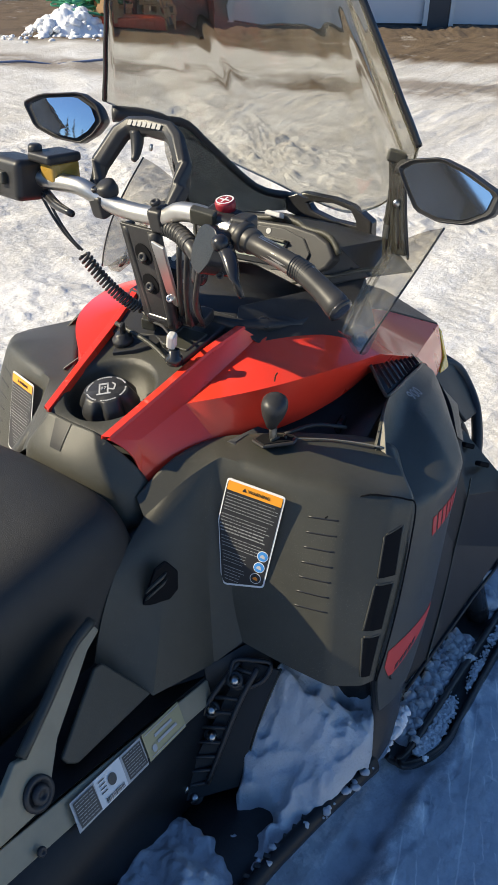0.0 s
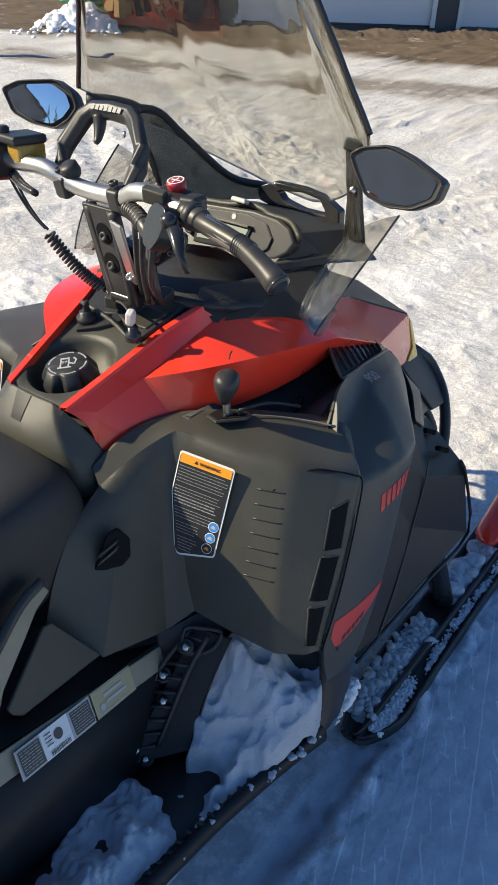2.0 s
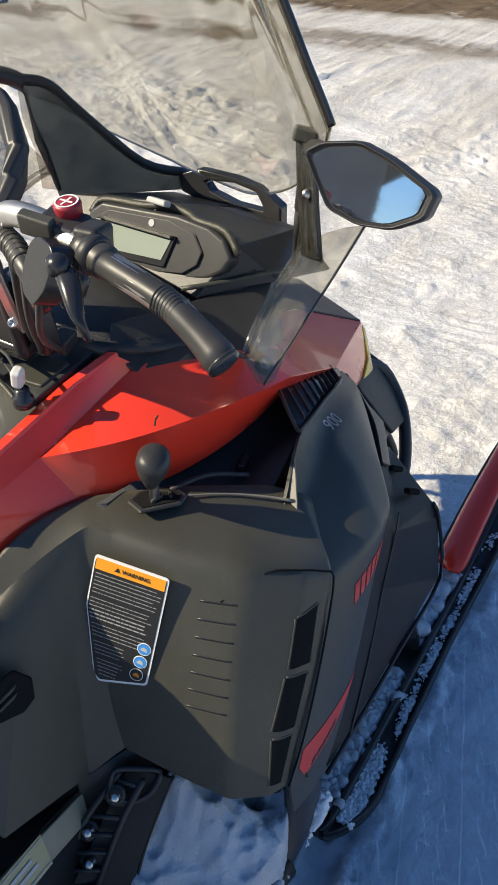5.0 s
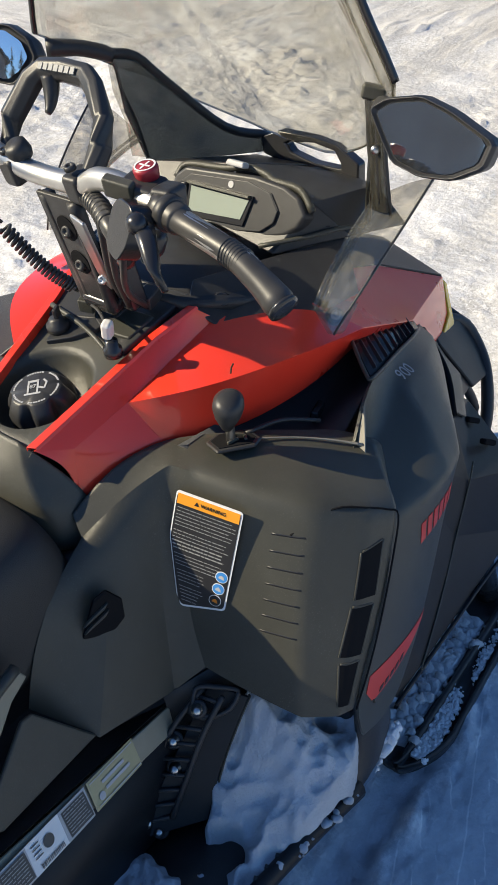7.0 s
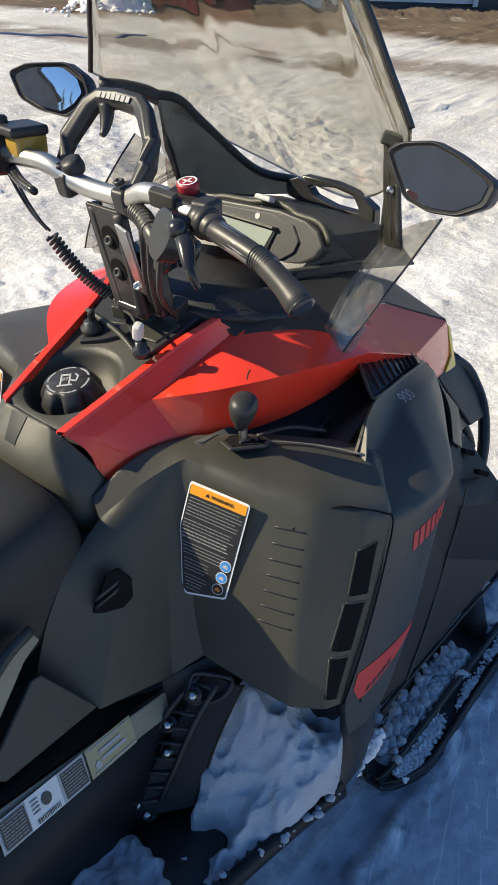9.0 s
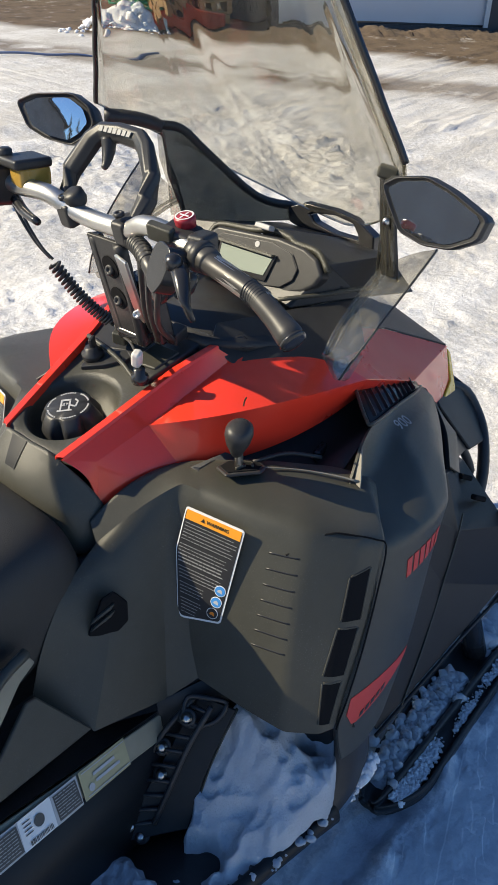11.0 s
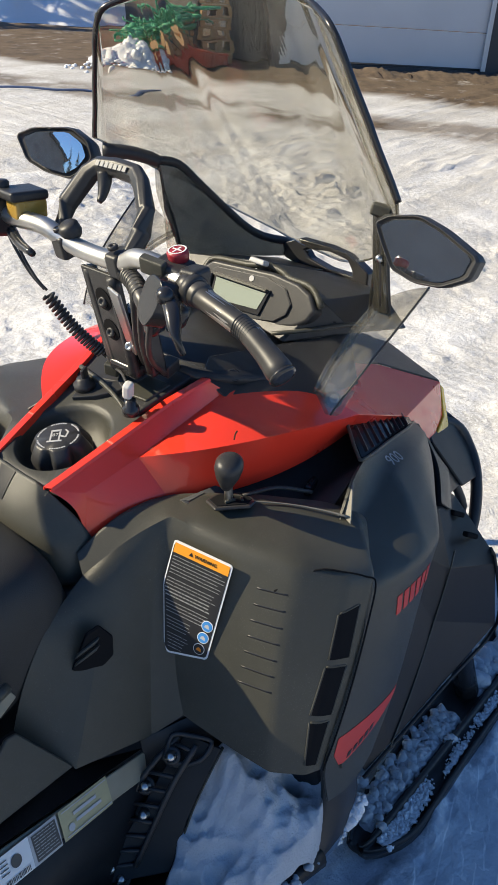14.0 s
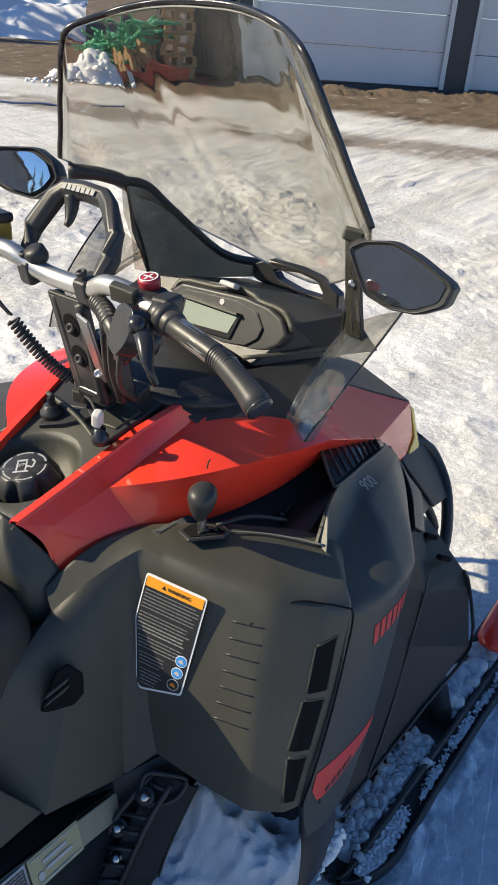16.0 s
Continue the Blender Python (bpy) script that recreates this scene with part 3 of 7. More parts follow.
def body_panel(s):
    top = [(-.053, -.105, .704), (.005, -.116, .744), (.070, -.134, .752), (.100, -.160, .754), (.174, -.222, .748), (.215, -.262, .738), (.255, -.285, .728), (.27, -.33, .722), (.30, -.335, .700)]
    sho = [(-.062, -.127, .684), (.001, -.148, .724), (.052, -.172, .744), (.058, -.192, .743), (.078, -.278, .735), (.112, -.350, .727), (.160, -.396, .711), (.197, -.412, .697), (.215, -.398, .670)]
    mid = [(-.135, -.147, .662), (-.04, -.168, .66), (.014, -.176, .68), (.032, -.192, .66), (.050, -.281, .65), (.075, -.357, .645), (.130, -.406, .64), (.168, -.423, .637), (.190, -.408, .630)]
    low = [(-.188, -.160, .60), (-.09, -.186, .60), (-.012, -.200, .585), (.010, -.214, .575), (.026, -.284, .573), (.048, -.371, .565), (.098, -.419, .56), (.134, -.433, .562), (.160, -.418, .560)]
    bot = [(-.210, -.168, .545), (-.165, -.228, .489), (-.045, -.237, .454), (-.008, -.262, .484), (.004, -.332, .470), (.02, -.396, .458), (.052, -.431, .453), (.077, -.440, .449), (.100, -.425, .452)]
    V, F = net([[side(p, s) for p in r] for r in (top, sho, mid, low, bot)])
    n = 9
    cr = [((n + i, n + i + 1), 1 if i < 3 else .45) for i in range(7)] + [((j * n + 7, (j + 1) * n + 7), .8) for j in range(4)] + [((j * n + 2, (j + 1) * n + 2), .45) for j in range(1, 4)]
    cr += [((j * n + 5, (j + 1) * n + 5), .35 + .15 * j) for j in range(1, 4)] + [((j * n + 6, (j + 1) * n + 6), .5) for j in range(1, 4)]
    cr += [((i, i + 1), .8) for i in range(8)] + [((4 * n + i, 4 * n + i + 1), 1) for i in range(8)] + [((j * n, (j + 1) * n), 1) for j in range(4)] + [((3 * n + i, 4 * n + i), 1) for i in (1, 2, 3)]
    p = skin("body_panel", V, F, GREY, sled, cr, 3, label="dark grey moulded side panel with dusty top")
    bpy.context.view_layer.update()
    tree = surface(p)
    way = (.75, -.62 * s, -.10)
    # thin moulded ribs: black strips paint the shade of the recessed lines
    for k in range(7):
        a = Vector((.060 - .007 * k, -.322 - .002 * k, .690 - .021 * k))
        b = Vector((.080 - .007 * k, -.358 - .003 * k, .690 - .021 * k))
        up = Vector((0, 0, .0011))
        part("rib", laid(tree, [side(tuple(q), s) for q in (a - up, b - up, b + up, a + up)], way, 1, 6, -.0004, .0007), INK, p)
    # three outlets down the outer corner, flat plates coloured as their inner dark, with a raised rim
    for V4 in ([(.136, -.401, .661), (.157, -.418, .667), (.131, -.428, .601), (.112, -.410, .604)],
               [(.107, -.409, .594), (.125, -.429, .590), (.096, -.434, .528), (.077, -.414, .533)],
               [(.074, -.416, .522), (.091, -.434, .519), (.066, -.438, .462), (.056, -.428, .466)]):
        P = [Vector(side(v, s)) for v in V4]
        c = sum(P, Vector()) / 4
        o = part("air_outlet", laid(tree, [c + (q - c) * 1.0 for q in P], way, 8, 4, .0002, .0006), VOID, p, "flat black plate for the dark inside an air outlet", smooth=False)
        for m0, m1 in ((P[0], P[1]), (P[1], P[2]), (P[3], P[0])):
            e = (c - (m0 + m1) / 2).normalized() * -.0028
            part("outlet_rim", laid(tree, [m0, m1, m1 + e, m0 + e], way, 1, 8, .0, .0007), GREY, o)
    return p


def rounded(outline, r):
    """An outline with its corners rounded."""
    out = []
    n = len(outline)
    for i in range(n):
        a, b, c = Vector(outline[i - 1]), Vector(outline[i]), Vector(outline[(i + 1) % n])
        p, q = b + (a - b).normalized() * r, b + (c - b).normalized() * r
        for t in (0, .25, .5, .75, 1):
            w = p * (1 - t) ** 2 + b * 2 * t * (1 - t) + q * t * t
            out.append((w.x, w.y))
    return out


def warning_label(s):
    tl, tr = Vector(side((.040, -.196, .727), s)), Vector(side((.064, -.278, .715), s))
    bl = Vector(side((-.001, -.205, .560), s))
    if s > 0:
        tl, tr, bl = tr, tl, bl + (tr - tl)
    m = basis(tl, tr - tl, tl - bl)
    if s < 0:
        out = [(0, 0), (.087, 0), (.091, -.146), (.034, -.163), (.027, -.156), (.001, -.065)]
    else:
        out = [(0, 0), (.087, 0), (.088, -.10), (.06, -.15), (.0, -.14)]
    lift = Matrix.Translation((0, 0, .0030))
    lab = part("warning_label", slab(rounded(out, .005), .0010, m @ lift), WHITE, body[s], "black and white safety label with orange header", bevel=.0004)
    part("label_field", slab(rounded(inset(out, .955), .004), .0005, m @ lift @ Matrix.Translation((0, 0, .0010))), INK, lab, smooth=False)
    up = m @ lift @ Matrix.Translation((0, 0, .0016))
    part("label_header", slab([(.003, -.003), (.084, -.003), (.0845, -.017), (.003, -.017)], .0004, up), ORANGE, lab, smooth=False)
    text("header_word", "\u25b2 WARNING", .0068, up @ Matrix.Translation((.046, -.0105, .0007)), INK, lab)
    rnd = random.Random(5)
    bm = bmesh.new()
    y = -.0215
    for k in range(25):
        if k in (6, 12, 16, 20):
            y -= .003
        lo = .005 + max(0, -.068 - y) * .33
        hi = .084 if y > -.105 else .060
        hi -= rnd.random() * .012
        x = lo
        h = .0016 if k in (9, 10, 11) else .0009
        while x < hi:
            w = min(hi - x, .0025 + rnd.random() * .006)
            bm_pts = [(x, y), (x + w, y), (x + w, y - h), (x, y - h)]
            slab(bm_pts, .0002, up, bm)
            x += w + .0010
        y -= .0049
    part("label_print", bm, WORNPRINT, lab, smooth=False)
    for k, (mat) in enumerate((BLUE, BLUE, WHITE)):
        c = (.078 - .001 * k, -.098 - .0185 * k)
        part("label_sign", slab(ring(c, .0083), .0005, up), WHITE, lab, smooth=False)
        part("label_sign_field", slab(ring(c, .0074), .0004, up @ Matrix.Translation((0, 0, .0004))), mat if k < 2 else INK, lab, smooth=False)
        part("label_sign_mark", slab([(c[0] - .004, c[1] - .002), (c[0] + .004, c[1] - .003), (c[0] + .003, c[1] + .001), (c[0], c[1] + .003), (c[0] - .003, c[1] + .001)], .0003, up @ Matrix.Translation((0, 0, .0008))), PALE if k < 2 else LAMPORANGE, lab, smooth=False)
    return lab


def flank(s):
    R = [[(.283, -.307, .755), (.355, -.278, .757), (.47, -.260, .735), (.566, -.240, .713), (.663, -.203, .675)],
         [(.215, -.330, .706), (.322, -.322, .711), (.392, -.312, .729), (.53, -.288, .711), (.652, -.232, .669)],
         [(.196, -.368, .692), (.288, -.382, .684), (.366, -.368, .703), (.46, -.354, .694), (.585, -.292, .655)],
         [(.188, -.4085, .684), (.250, -.420, .672), (.335, -.420, .662), (.392, -.408, .657), (.47, -.362, .625)],
         [(.170, -.4245, .637), (.235, -.431, .620), (.31, -.427, .605), (.358, -.414, .600), (.41, -.380, .590)],
         [(.134, -.4345, .562), (.20, -.440, .540), (.275, -.436, .520), (.322, -.424, .515), (.36, -.395, .51)],
         [(.100, -.4415, .498), (.165, -.447, .470), (.242, -.443, .455), (.289, -.433, .450), (.315, -.41, .45)],
         [(.078, -.4420, .449), (.13, -.451, .425), (.19, -.452, .415), (.235, -.446, .420), (.262, -.43, .42)],
         [(.100, -.4470, .365), (.14, -.453, .358), (.185, -.451, .362), (.215, -.446, .37), (.235, -.43, .375)]]
    V, F = net([[side(p, s) for p in r] for r in R])
    n = 5
    cr = [((3 * n + i, 3 * n + i + 1), w) for i, w in enumerate((.35, .6, .75, .6))] + [((n + i, n + i + 1), .5) for i in range(4)] + [((n * j + 2, n * j + n + 2), .55) for j in (1, 2)]
    cr += [((j * n, j * n + n), 1) for j in range(8)] + [((j * n + 4, j * n + n + 4), 1) for j in range(8)] + [((j * n + 3, j * n + n + 3), .55) for j in range(2, 8)]
    cr += [((i, i + 1), 1) for i in range(4)] + [((8 * n + i, 8 * n + i + 1), 1) for i in range(4)]
    p = skin("flank", V, F, GREY, sled, cr, 3, .004, "dark grey moulded flank panel")
    # the raised rear end of the flank; sunlight on its cut edge is painted in pale
    if s > 0:
        return p
    W = [(.284, -.307, .757), (.268, -.319, .742), (.250, -.331, .729), (.236, -.340, .724), (.244, -.326, .722), (.262, -.311, .732)]
    part("cut_edge", mesh([side(v, s) for v in W], [(0, 1, 4, 5), (1, 2, 3, 4)]), PALEEDGE, p, "pale cut edge of the flank, sunlight put into its colour", thick=.003, bevel=.001)
    part("shelf_edge", tube([side(v, s) for v in [(.140, -.222, .752), (.19, -.262, .742), (.225, -.300, .733), (.246, -.330, .726)]], [.0012, .0016, .002, .003], 8, flat=.6), PALEEDGE, p, "pale edge of the shelf")
    # folds ahead of the flank
    fold = [[(.655, -.196, .672), (.600, -.292, .640), (.545, -.333, .612)], [(.676, -.205, .655), (.640, -.296, .622), (.572, -.336, .590)], [(.688, -.225, .640), (.668, -.290, .590), (.60, -.335, .570)]]
    V2, F2 = net([[side(v, s) for v in r] for r in fold])
    part("flank_front", mesh(V2, F2), GREY, p, "grey fold ahead of the flank", thick=.004, bevel=.004)
    part("fold_gap", tube([side(v, s) for v in [(.664, -.206, .671), (.632, -.252, .655), (.588, -.296, .642), (.52, -.342, .622)]], .005, 8, flat=.5), VOID, p)
    # the groove along the rear edge
    skin_tree = surface(body[s])
    seam = []
    for a in [(.085, -.330, .80), (.128, -.362, .80), (.160, -.388, .80), (.184, -.404, .80)]:
        hit = skin_tree.ray_cast(Vector(side(a, s)), Vector((0, 0, -1)), .2)[0]
        seam.append(tuple(hit) if hit else side(a, s))
    part("groove", tube(seam + [side(v, s) for v in [(.1965, -.4140, .685), (.170, -.4255, .637), (.134, -.4360, .562), (.100, -.4425, .498), (.078, -.4430, .449)]], .0013, 8), VOID, p)
    bpy.context.view_layer.update()
    tree = surface(p)
    way = (.12, -.97 * s, -.15)
    Q = [[(.108, -.441, .484), (.200, -.443, .468), (.218, -.447, .437), (.122, -.446, .428)], [(.200, -.443, .468), (.287, -.433, .451), (.280, -.434, .444), (.218, -.447, .437)], [(.108, -.441, .484), (.122, -.446, .428), (.112, -.446, .432), (.100, -.443, .458)]]
    for q in Q:
        part("red_decal", laid(tree, [side(v, s) for v in q], way, 5, 8, .0003, .0006), REDFILM, p, "red film strip on the flank", smooth=False)
    if s < 0:
        a, b, c, d = [Vector(v) for v in [(0.242, -0.428, 0.610), (0.372, -0.424, 0.602), (0.369, -0.423, 0.632), (0.242, -0.427, 0.639)]]

        def stroke(t0, t1, y0, y1, lean=.0):
            q = [a.lerp(b, t0).lerp(d.lerp(c, t0), y0), a.lerp(b, t1).lerp(d.lerp(c, t1), y0), a.lerp(b, t1 + lean).lerp(d.lerp(c, t1 + lean), y1), a.lerp(b, t0 + lean).lerp(d.lerp(c, t0 + lean), y1)]
            part("flank_letter", laid(tree, q, way, 2, 2, .0004, .0006), REDFILM, p, "red letter stroke as a plain shape", smooth=False)
        for k in range(6):
            stroke(.15 * k, .15 * k + .105, 0, 1, .03)
        # the engine size, in worn grey
        lay = basis((.432, -.290, .728), (1, .13, -.21), (.45, .72, .60))
        ln = text("engine_size", "900", .030, lay, PALE, p, label="grey number on the flank")
        for v in ln.data.vertices:
            w = lay @ v.co
            hit = tree.ray_cast(w + Vector((0, -.03, .05)), Vector((0, .5, -.85)), .15)[0]
            if hit:
                v.co = lay.inverted() @ (hit + Vector((0, -.0004, .0008)))
        for k in range(5):
            e0 = Vector((.128 + .014 * k, -.45, .4335 + .0012 * k))
            part("decal_letters", laid(tree, [tuple(e0), tuple(e0 + Vector((.009, 0, .001))), tuple(e0 + Vector((.012, 0, .009))), tuple(e0 + Vector((.003, 0, .008)))], way, 1, 2, .0008, .0006), INK, p, smooth=False)
    return p


def vent_bay(s):
    V = [(.078, -.165, .755), (.219, -.188, .757), (.43, -.198, .757), (.62, -.205, .703),
         (.10, -.195, .735), (.25, -.235, .685), (.40, -.225, .700), (.60, -.215, .692),
         (.12, -.20, .742), (.262, -.290, .716), (.352, -.276, .740), (.45, -.255, .728), (.640, -.205, .675)]
    F = [(0, 1, 5, 4), (1, 2, 6, 5), (2, 3, 7, 6), (4, 5, 9, 8), (5, 6, 10, 9), (6, 11, 10), (6, 7, 12, 11)]
    p = part("vent_bay", mesh([side(v, s) for v in V], F), BLACK, sled, "black recess under the red cover", thick=.003)
    top0, top1, low0, low1 = Vector((.392, -.222, .778)), Vector((.648, -.186, .698)), Vector((.352, -.279, .756)), Vector((.612, -.222, .699))
    bm = mesh([side(tuple(v), s) for v in (top0, top1, low1, low0)], [(0, 1, 2, 3)])
    vent = part("hood_vent", bm, GLOSS, p, "black louvred hood vent", thick=.003)
    for k in range(9):
        t = (k + .6) / 10
        a, b = top0.lerp(top1, t), low0.lerp(low1, t ** .9)
        a, b = Vector(side(tuple(a), s)), Vector(side(tuple(b), s))
        m = basis(a.lerp(b, .53) + Vector((0, 0, .002)), b - a, (1, 0, -.2))
        part("louvre", box((0, 0, 0), ((b - a).length * .80, .0026, .008), (22 * s, 0, 0)), BLACK, vent, bevel=.001).matrix_basis = m
    part("vent_rim", tube([side(v, s) for v in [(.384, -.226, .780), (.350, -.270, .760), (.352, -.282, .756), (.47, -.258, .733), (.566, -.238, .712), (.660, -.200, .676)]], .003, 8), GREY, vent)
    part("hood_latch", box(side((.30, -.225, .705), s), (.035, .012, .02), (10, 0, 15)), GLOSS, p, bevel=.004)
    return p


def lower_fairing(s):
    V = [(.535, -.338, .603), (.683, -.302, .547), (.622, -.411, .513), (.635, -.422, .475), (.511, -.388, .516), (.660, -.445, .329), (.456, -.401, .440), (.262, -.451, .343),
         (.50, -.330, .620), (.44, -.362, .575), (.395, -.374, .540), (.335, -.398, .480), (.262, -.424, .412), (.190, -.440, .362),
         (.200, -.448, .335), (.700, -.33, .50), (.735, -.35, .33), (.60, -.36, .27), (.25, -.40, .29), (.60, -.20, .63)]
    F = [(0, 1, 2, 3, 4), (4, 3, 5, 6), (6, 5, 7), (8, 0, 4, 9), (9, 4, 6, 10), (10, 6, 11), (11, 6, 7, 12), (12, 7, 14, 13), (2, 1, 15), (3, 2, 15, 16, 5), (5, 16, 17), (7, 5, 17, 18), (14, 7, 18), (0, 8, 19, 1)]
    p = part("lower_fairing", mesh([side(v, s) for v in V], F), SATIN, sled, "black lower fairing", bevel=0.005, thick=0.004, segs=3, angle=6)
    part("fairing_seam", tube([side(v, s) for v in [(.522, -.386, .548), (.508, -.391, .512), (.453, -.404, .438), (.36, -.430, .385), (.262, -.4535, .341)]], .0016, 6), GREY, p)
    part("fairing_lip", tube([side(v, s) for v in [(.622, -.412, .513), (.637, -.424, .475), (.662, -.447, .329), (.46, -.452, .334), (.262, -.453, .338), (.19, -.452, .335)]], .0035, 6, fine=3), SATIN, p)
    for q in ((.628, -.335, .548), (.602, -.378, .535)):
        part("fairing_slot", box(side(q, s), (.030, .014, .010), (20 * s, 25, 25 * s)), VOID, p, "dark mounting slot", bevel=.003)
    return p


def red_cover(s):
    V = [(-.058, -.064, .784), (.134, -.087, .8535), (.198, -.100, .872), (.222, -.110, .852), (.354, -.175, .838), (0.398, -0.235, 0.798), (0.293, -0.235, 0.818), (0.123, -0.190, 0.826),
         (.062, -.100, .801), (.178, -.200, .744), (.082, -.146, .738), (-.032, -.099, .708), (-.018, -.085, .772), (.02, -.122, .722), (.405, -.213, .752), (.30, -.222, .752), (-.031, -.088, .757)]
    F = [(0, 1, 8, 12), (1, 2, 3, 8), (8, 3, 7), (3, 4, 6, 7), (4, 5, 6), (7, 6, 15, 9), (6, 5, 14, 15), (8, 7, 9, 10), (8, 10, 13, 12), (13, 11, 12), (0, 12, 16), (16, 12, 11)]
    cr = [((8, 7), 1), ((7, 6), 1), ((6, 5), 1), ((8, 3), 1), ((1, 8), .3), ((0, 12), 1), ((12, 8), 1), ((12, 11), 1), ((8, 10), 1), ((10, 12), .4), ((0, 1), 1), ((1, 2), 1), ((2, 3), 1), ((3, 4), 1), ((4, 5), 1), ((5, 14), 1), ((9, 15), 1), ((14, 15), 1), ((9, 10), 1), ((0, 16), 1), ((16, 11), 1), ((11, 13), .8), ((13, 10), .8)]
    p = skin("side_cover", [side(v, s) for v in V], F, RED, sled, cr, 3, .005, "glossy red side cover")
    lip = [(-.060, -.052, .786), (.035, -.064, .8205), (.131, -.075, .855), (.195, -.089, .875)]
    L = [[side((x + dx, y + dy, z + dz), s) for x, y, z in lip] for dx, dy, dz in ((0, .002, -.012), (0, 0, 0), (.004, -.012, .0010), (.005, -.014, -.003))]
    V2, F2 = net(L)
    part("cover_lip", mesh(V2, F2), RED, p, "raised lip of the red cover", thick=.002, bevel=.0025, segs=3)
    return p


def nose_half(s):
    V = [(.354, -.175, .838), (0.398, -0.235, 0.798), (.62, -.205, .704), (.765, -.198, .590), (.848, -.172, .612), (.880, -.138, .668), (.70, -.085, .745), (.48, -.135, .83), (.405, -.213, .752)]
    F = [(0, 1, 2, 7), (7, 2, 6), (2, 3, 4, 5), (2, 5, 6), (1, 8, 2)]
    p = part("nose_cover", mesh([side(v, s) for v in V], F), RED, sled, "glossy red nose cover", bevel=0.010, thick=0.004, segs=3)
    V = [(.48, -.135, .832), (.70, -.085, .748), (.880, -.136, .671), (.92, MID, .70), (.72, MID, .785), (.48, MID, .872), (.97, MID, .60), (.86, -.165, .605)]
    part("hood_centre", mesh([side(v, s) for v in V], [(0, 1, 4, 5), (1, 2, 3, 4), (2, 7, 6, 3)]), BLACK, sled, "black hood centre", bevel=.012, thick=.004)
    V = [(.882, -.140, .662), (.896, -.142, .650), (.868, -.182, .586), (.792, -.210, .556), (.764, -.202, .588), (.848, -.176, .611)]
    part("side_marker", mesh([side(v, s) for v in V], [(0, 1, 2, 3, 4, 5)]), AMBER, sled, "yellow side marker lens", thick=.012, bevel=.003)
    V = [(.80, -.15, .60), (.95, -.10, .588), (.97, MID, .598), (.95, MID, .50), (.90, -.16, .50), (.80, -.22, .55)]
    part("headlight", mesh([side(v, s) for v in V], [(0, 1, 4, 5), (1, 2, 3, 4)]), GLOSS, sled, "dark headlight glass", bevel=.008, thick=.006)
    V = [(.58, -.20, .675), (.745, -.19, .612), (.82, -.20, .56), (.80, -.26, .50), (.60, -.31, .57)]
    part("front_filler", mesh([side(v, s) for v in V], [(0, 1, 4), (1, 2, 3, 4)]), BLACK, sled, "black panel under the nose", thick=.004)
    return p


body = {}
for s in (-1, 1):
    body[s] = body_panel(s)
    warning_label(s), flank(s), vent_bay(s), lower_fairing(s), red_cover(s), nose_half(s)
    # raised emblem on a five-sided black plate that stands in for a shaded recess
    m = basis(side((-.098, -.183, .618), s), (.18, -.05 * (1 if s < 0 else -1), 0) if s < 0 else (-.18, -.05, 0), (.02, 0, 1))
    e = part("emblem_recess", slab([(-.028, -.022), (.008, -.040), (.030, -.022), (.030, .010), (.012, .036), (-.006, .030)], .006, m @ Matrix.Translation((0, 0, -.001))), VOID, body[s], "black plate for the dark of the emblem recess", bevel=.003)
    for k in (0, 1):
        part("emblem_bar", slab([(-.026, -.012 + .012 * k), (.004, .001 + .012 * k), (.010, .009 + .012 * k), (-.020, -.006 + .012 * k)], .004, m @ Matrix.Translation((0, 0, .005))), GREY, e, bevel=.001)
    # guard round the front of the footwell
    G = [[(.080, -.428, .458), (.104, -.428, .405), (.108, -.434, .345), (.094, -.446, .290), (.066, -.454, .262)],
         [(.100, -.442, .452), (.132, -.448, .395), (.142, -.452, .335), (.126, -.457, .285), (.092, -.460, .256)],
         [(.118, -.447, .425), (.165, -.451, .372), (.184, -.450, .315), (.165, -.455, .268), (.122, -.459, .244)],
         [(.118, -.42, .42), (.175, -.425, .365), (.192, -.425, .300), (.165, -.43, .255), (.10, -.43, .240)]]
    V2, F2 = net([[side(v, s) for v in r] for r in G])
    skin("footwell_guard", V2, F2, BLACK, sled, [((10 + i, 11 + i), .7) for i in range(4)], 2, .006, "black guard round the front of the footwell", soft=.2)

# ---- seat, tunnel and running boards ----
rows = []
for x, zt, k, zb in ((-.082, .690, 1.0, .66), (-.098, .732, 1.18, .64), (-.16, .742, 1.22, .60), (-.26, .724, 1.24, .55), (-.40, .706, 1.25, .53), (-.70, .706, 1.2, .53), (-1.15, .72, 1.2, .56)):
    half = [(.0, zt + .006), (.06, zt + .004), (.108, zt), (.132, zt - .028), (.141, (zt - .05 + zb) / 2), (.148, zb)]
    r = [(x, MID + k * y, z) for y, z in reversed(half)] + [(x, MID - k * y, z) for y, z in half[1:]]
    rows.append(r)
V, F = net(rows)
seat = skin("seat", V, F, VINYL, sled, sub=2, thick=.012, label="black vinyl seat with a stitched seam")
part("seam", tube([(-.205, -.115, .672), (-.30, -.140, .655), (-.42, -.148, .636), (-.7, -.155, .63)], .0022, 6), BLACK, seat)
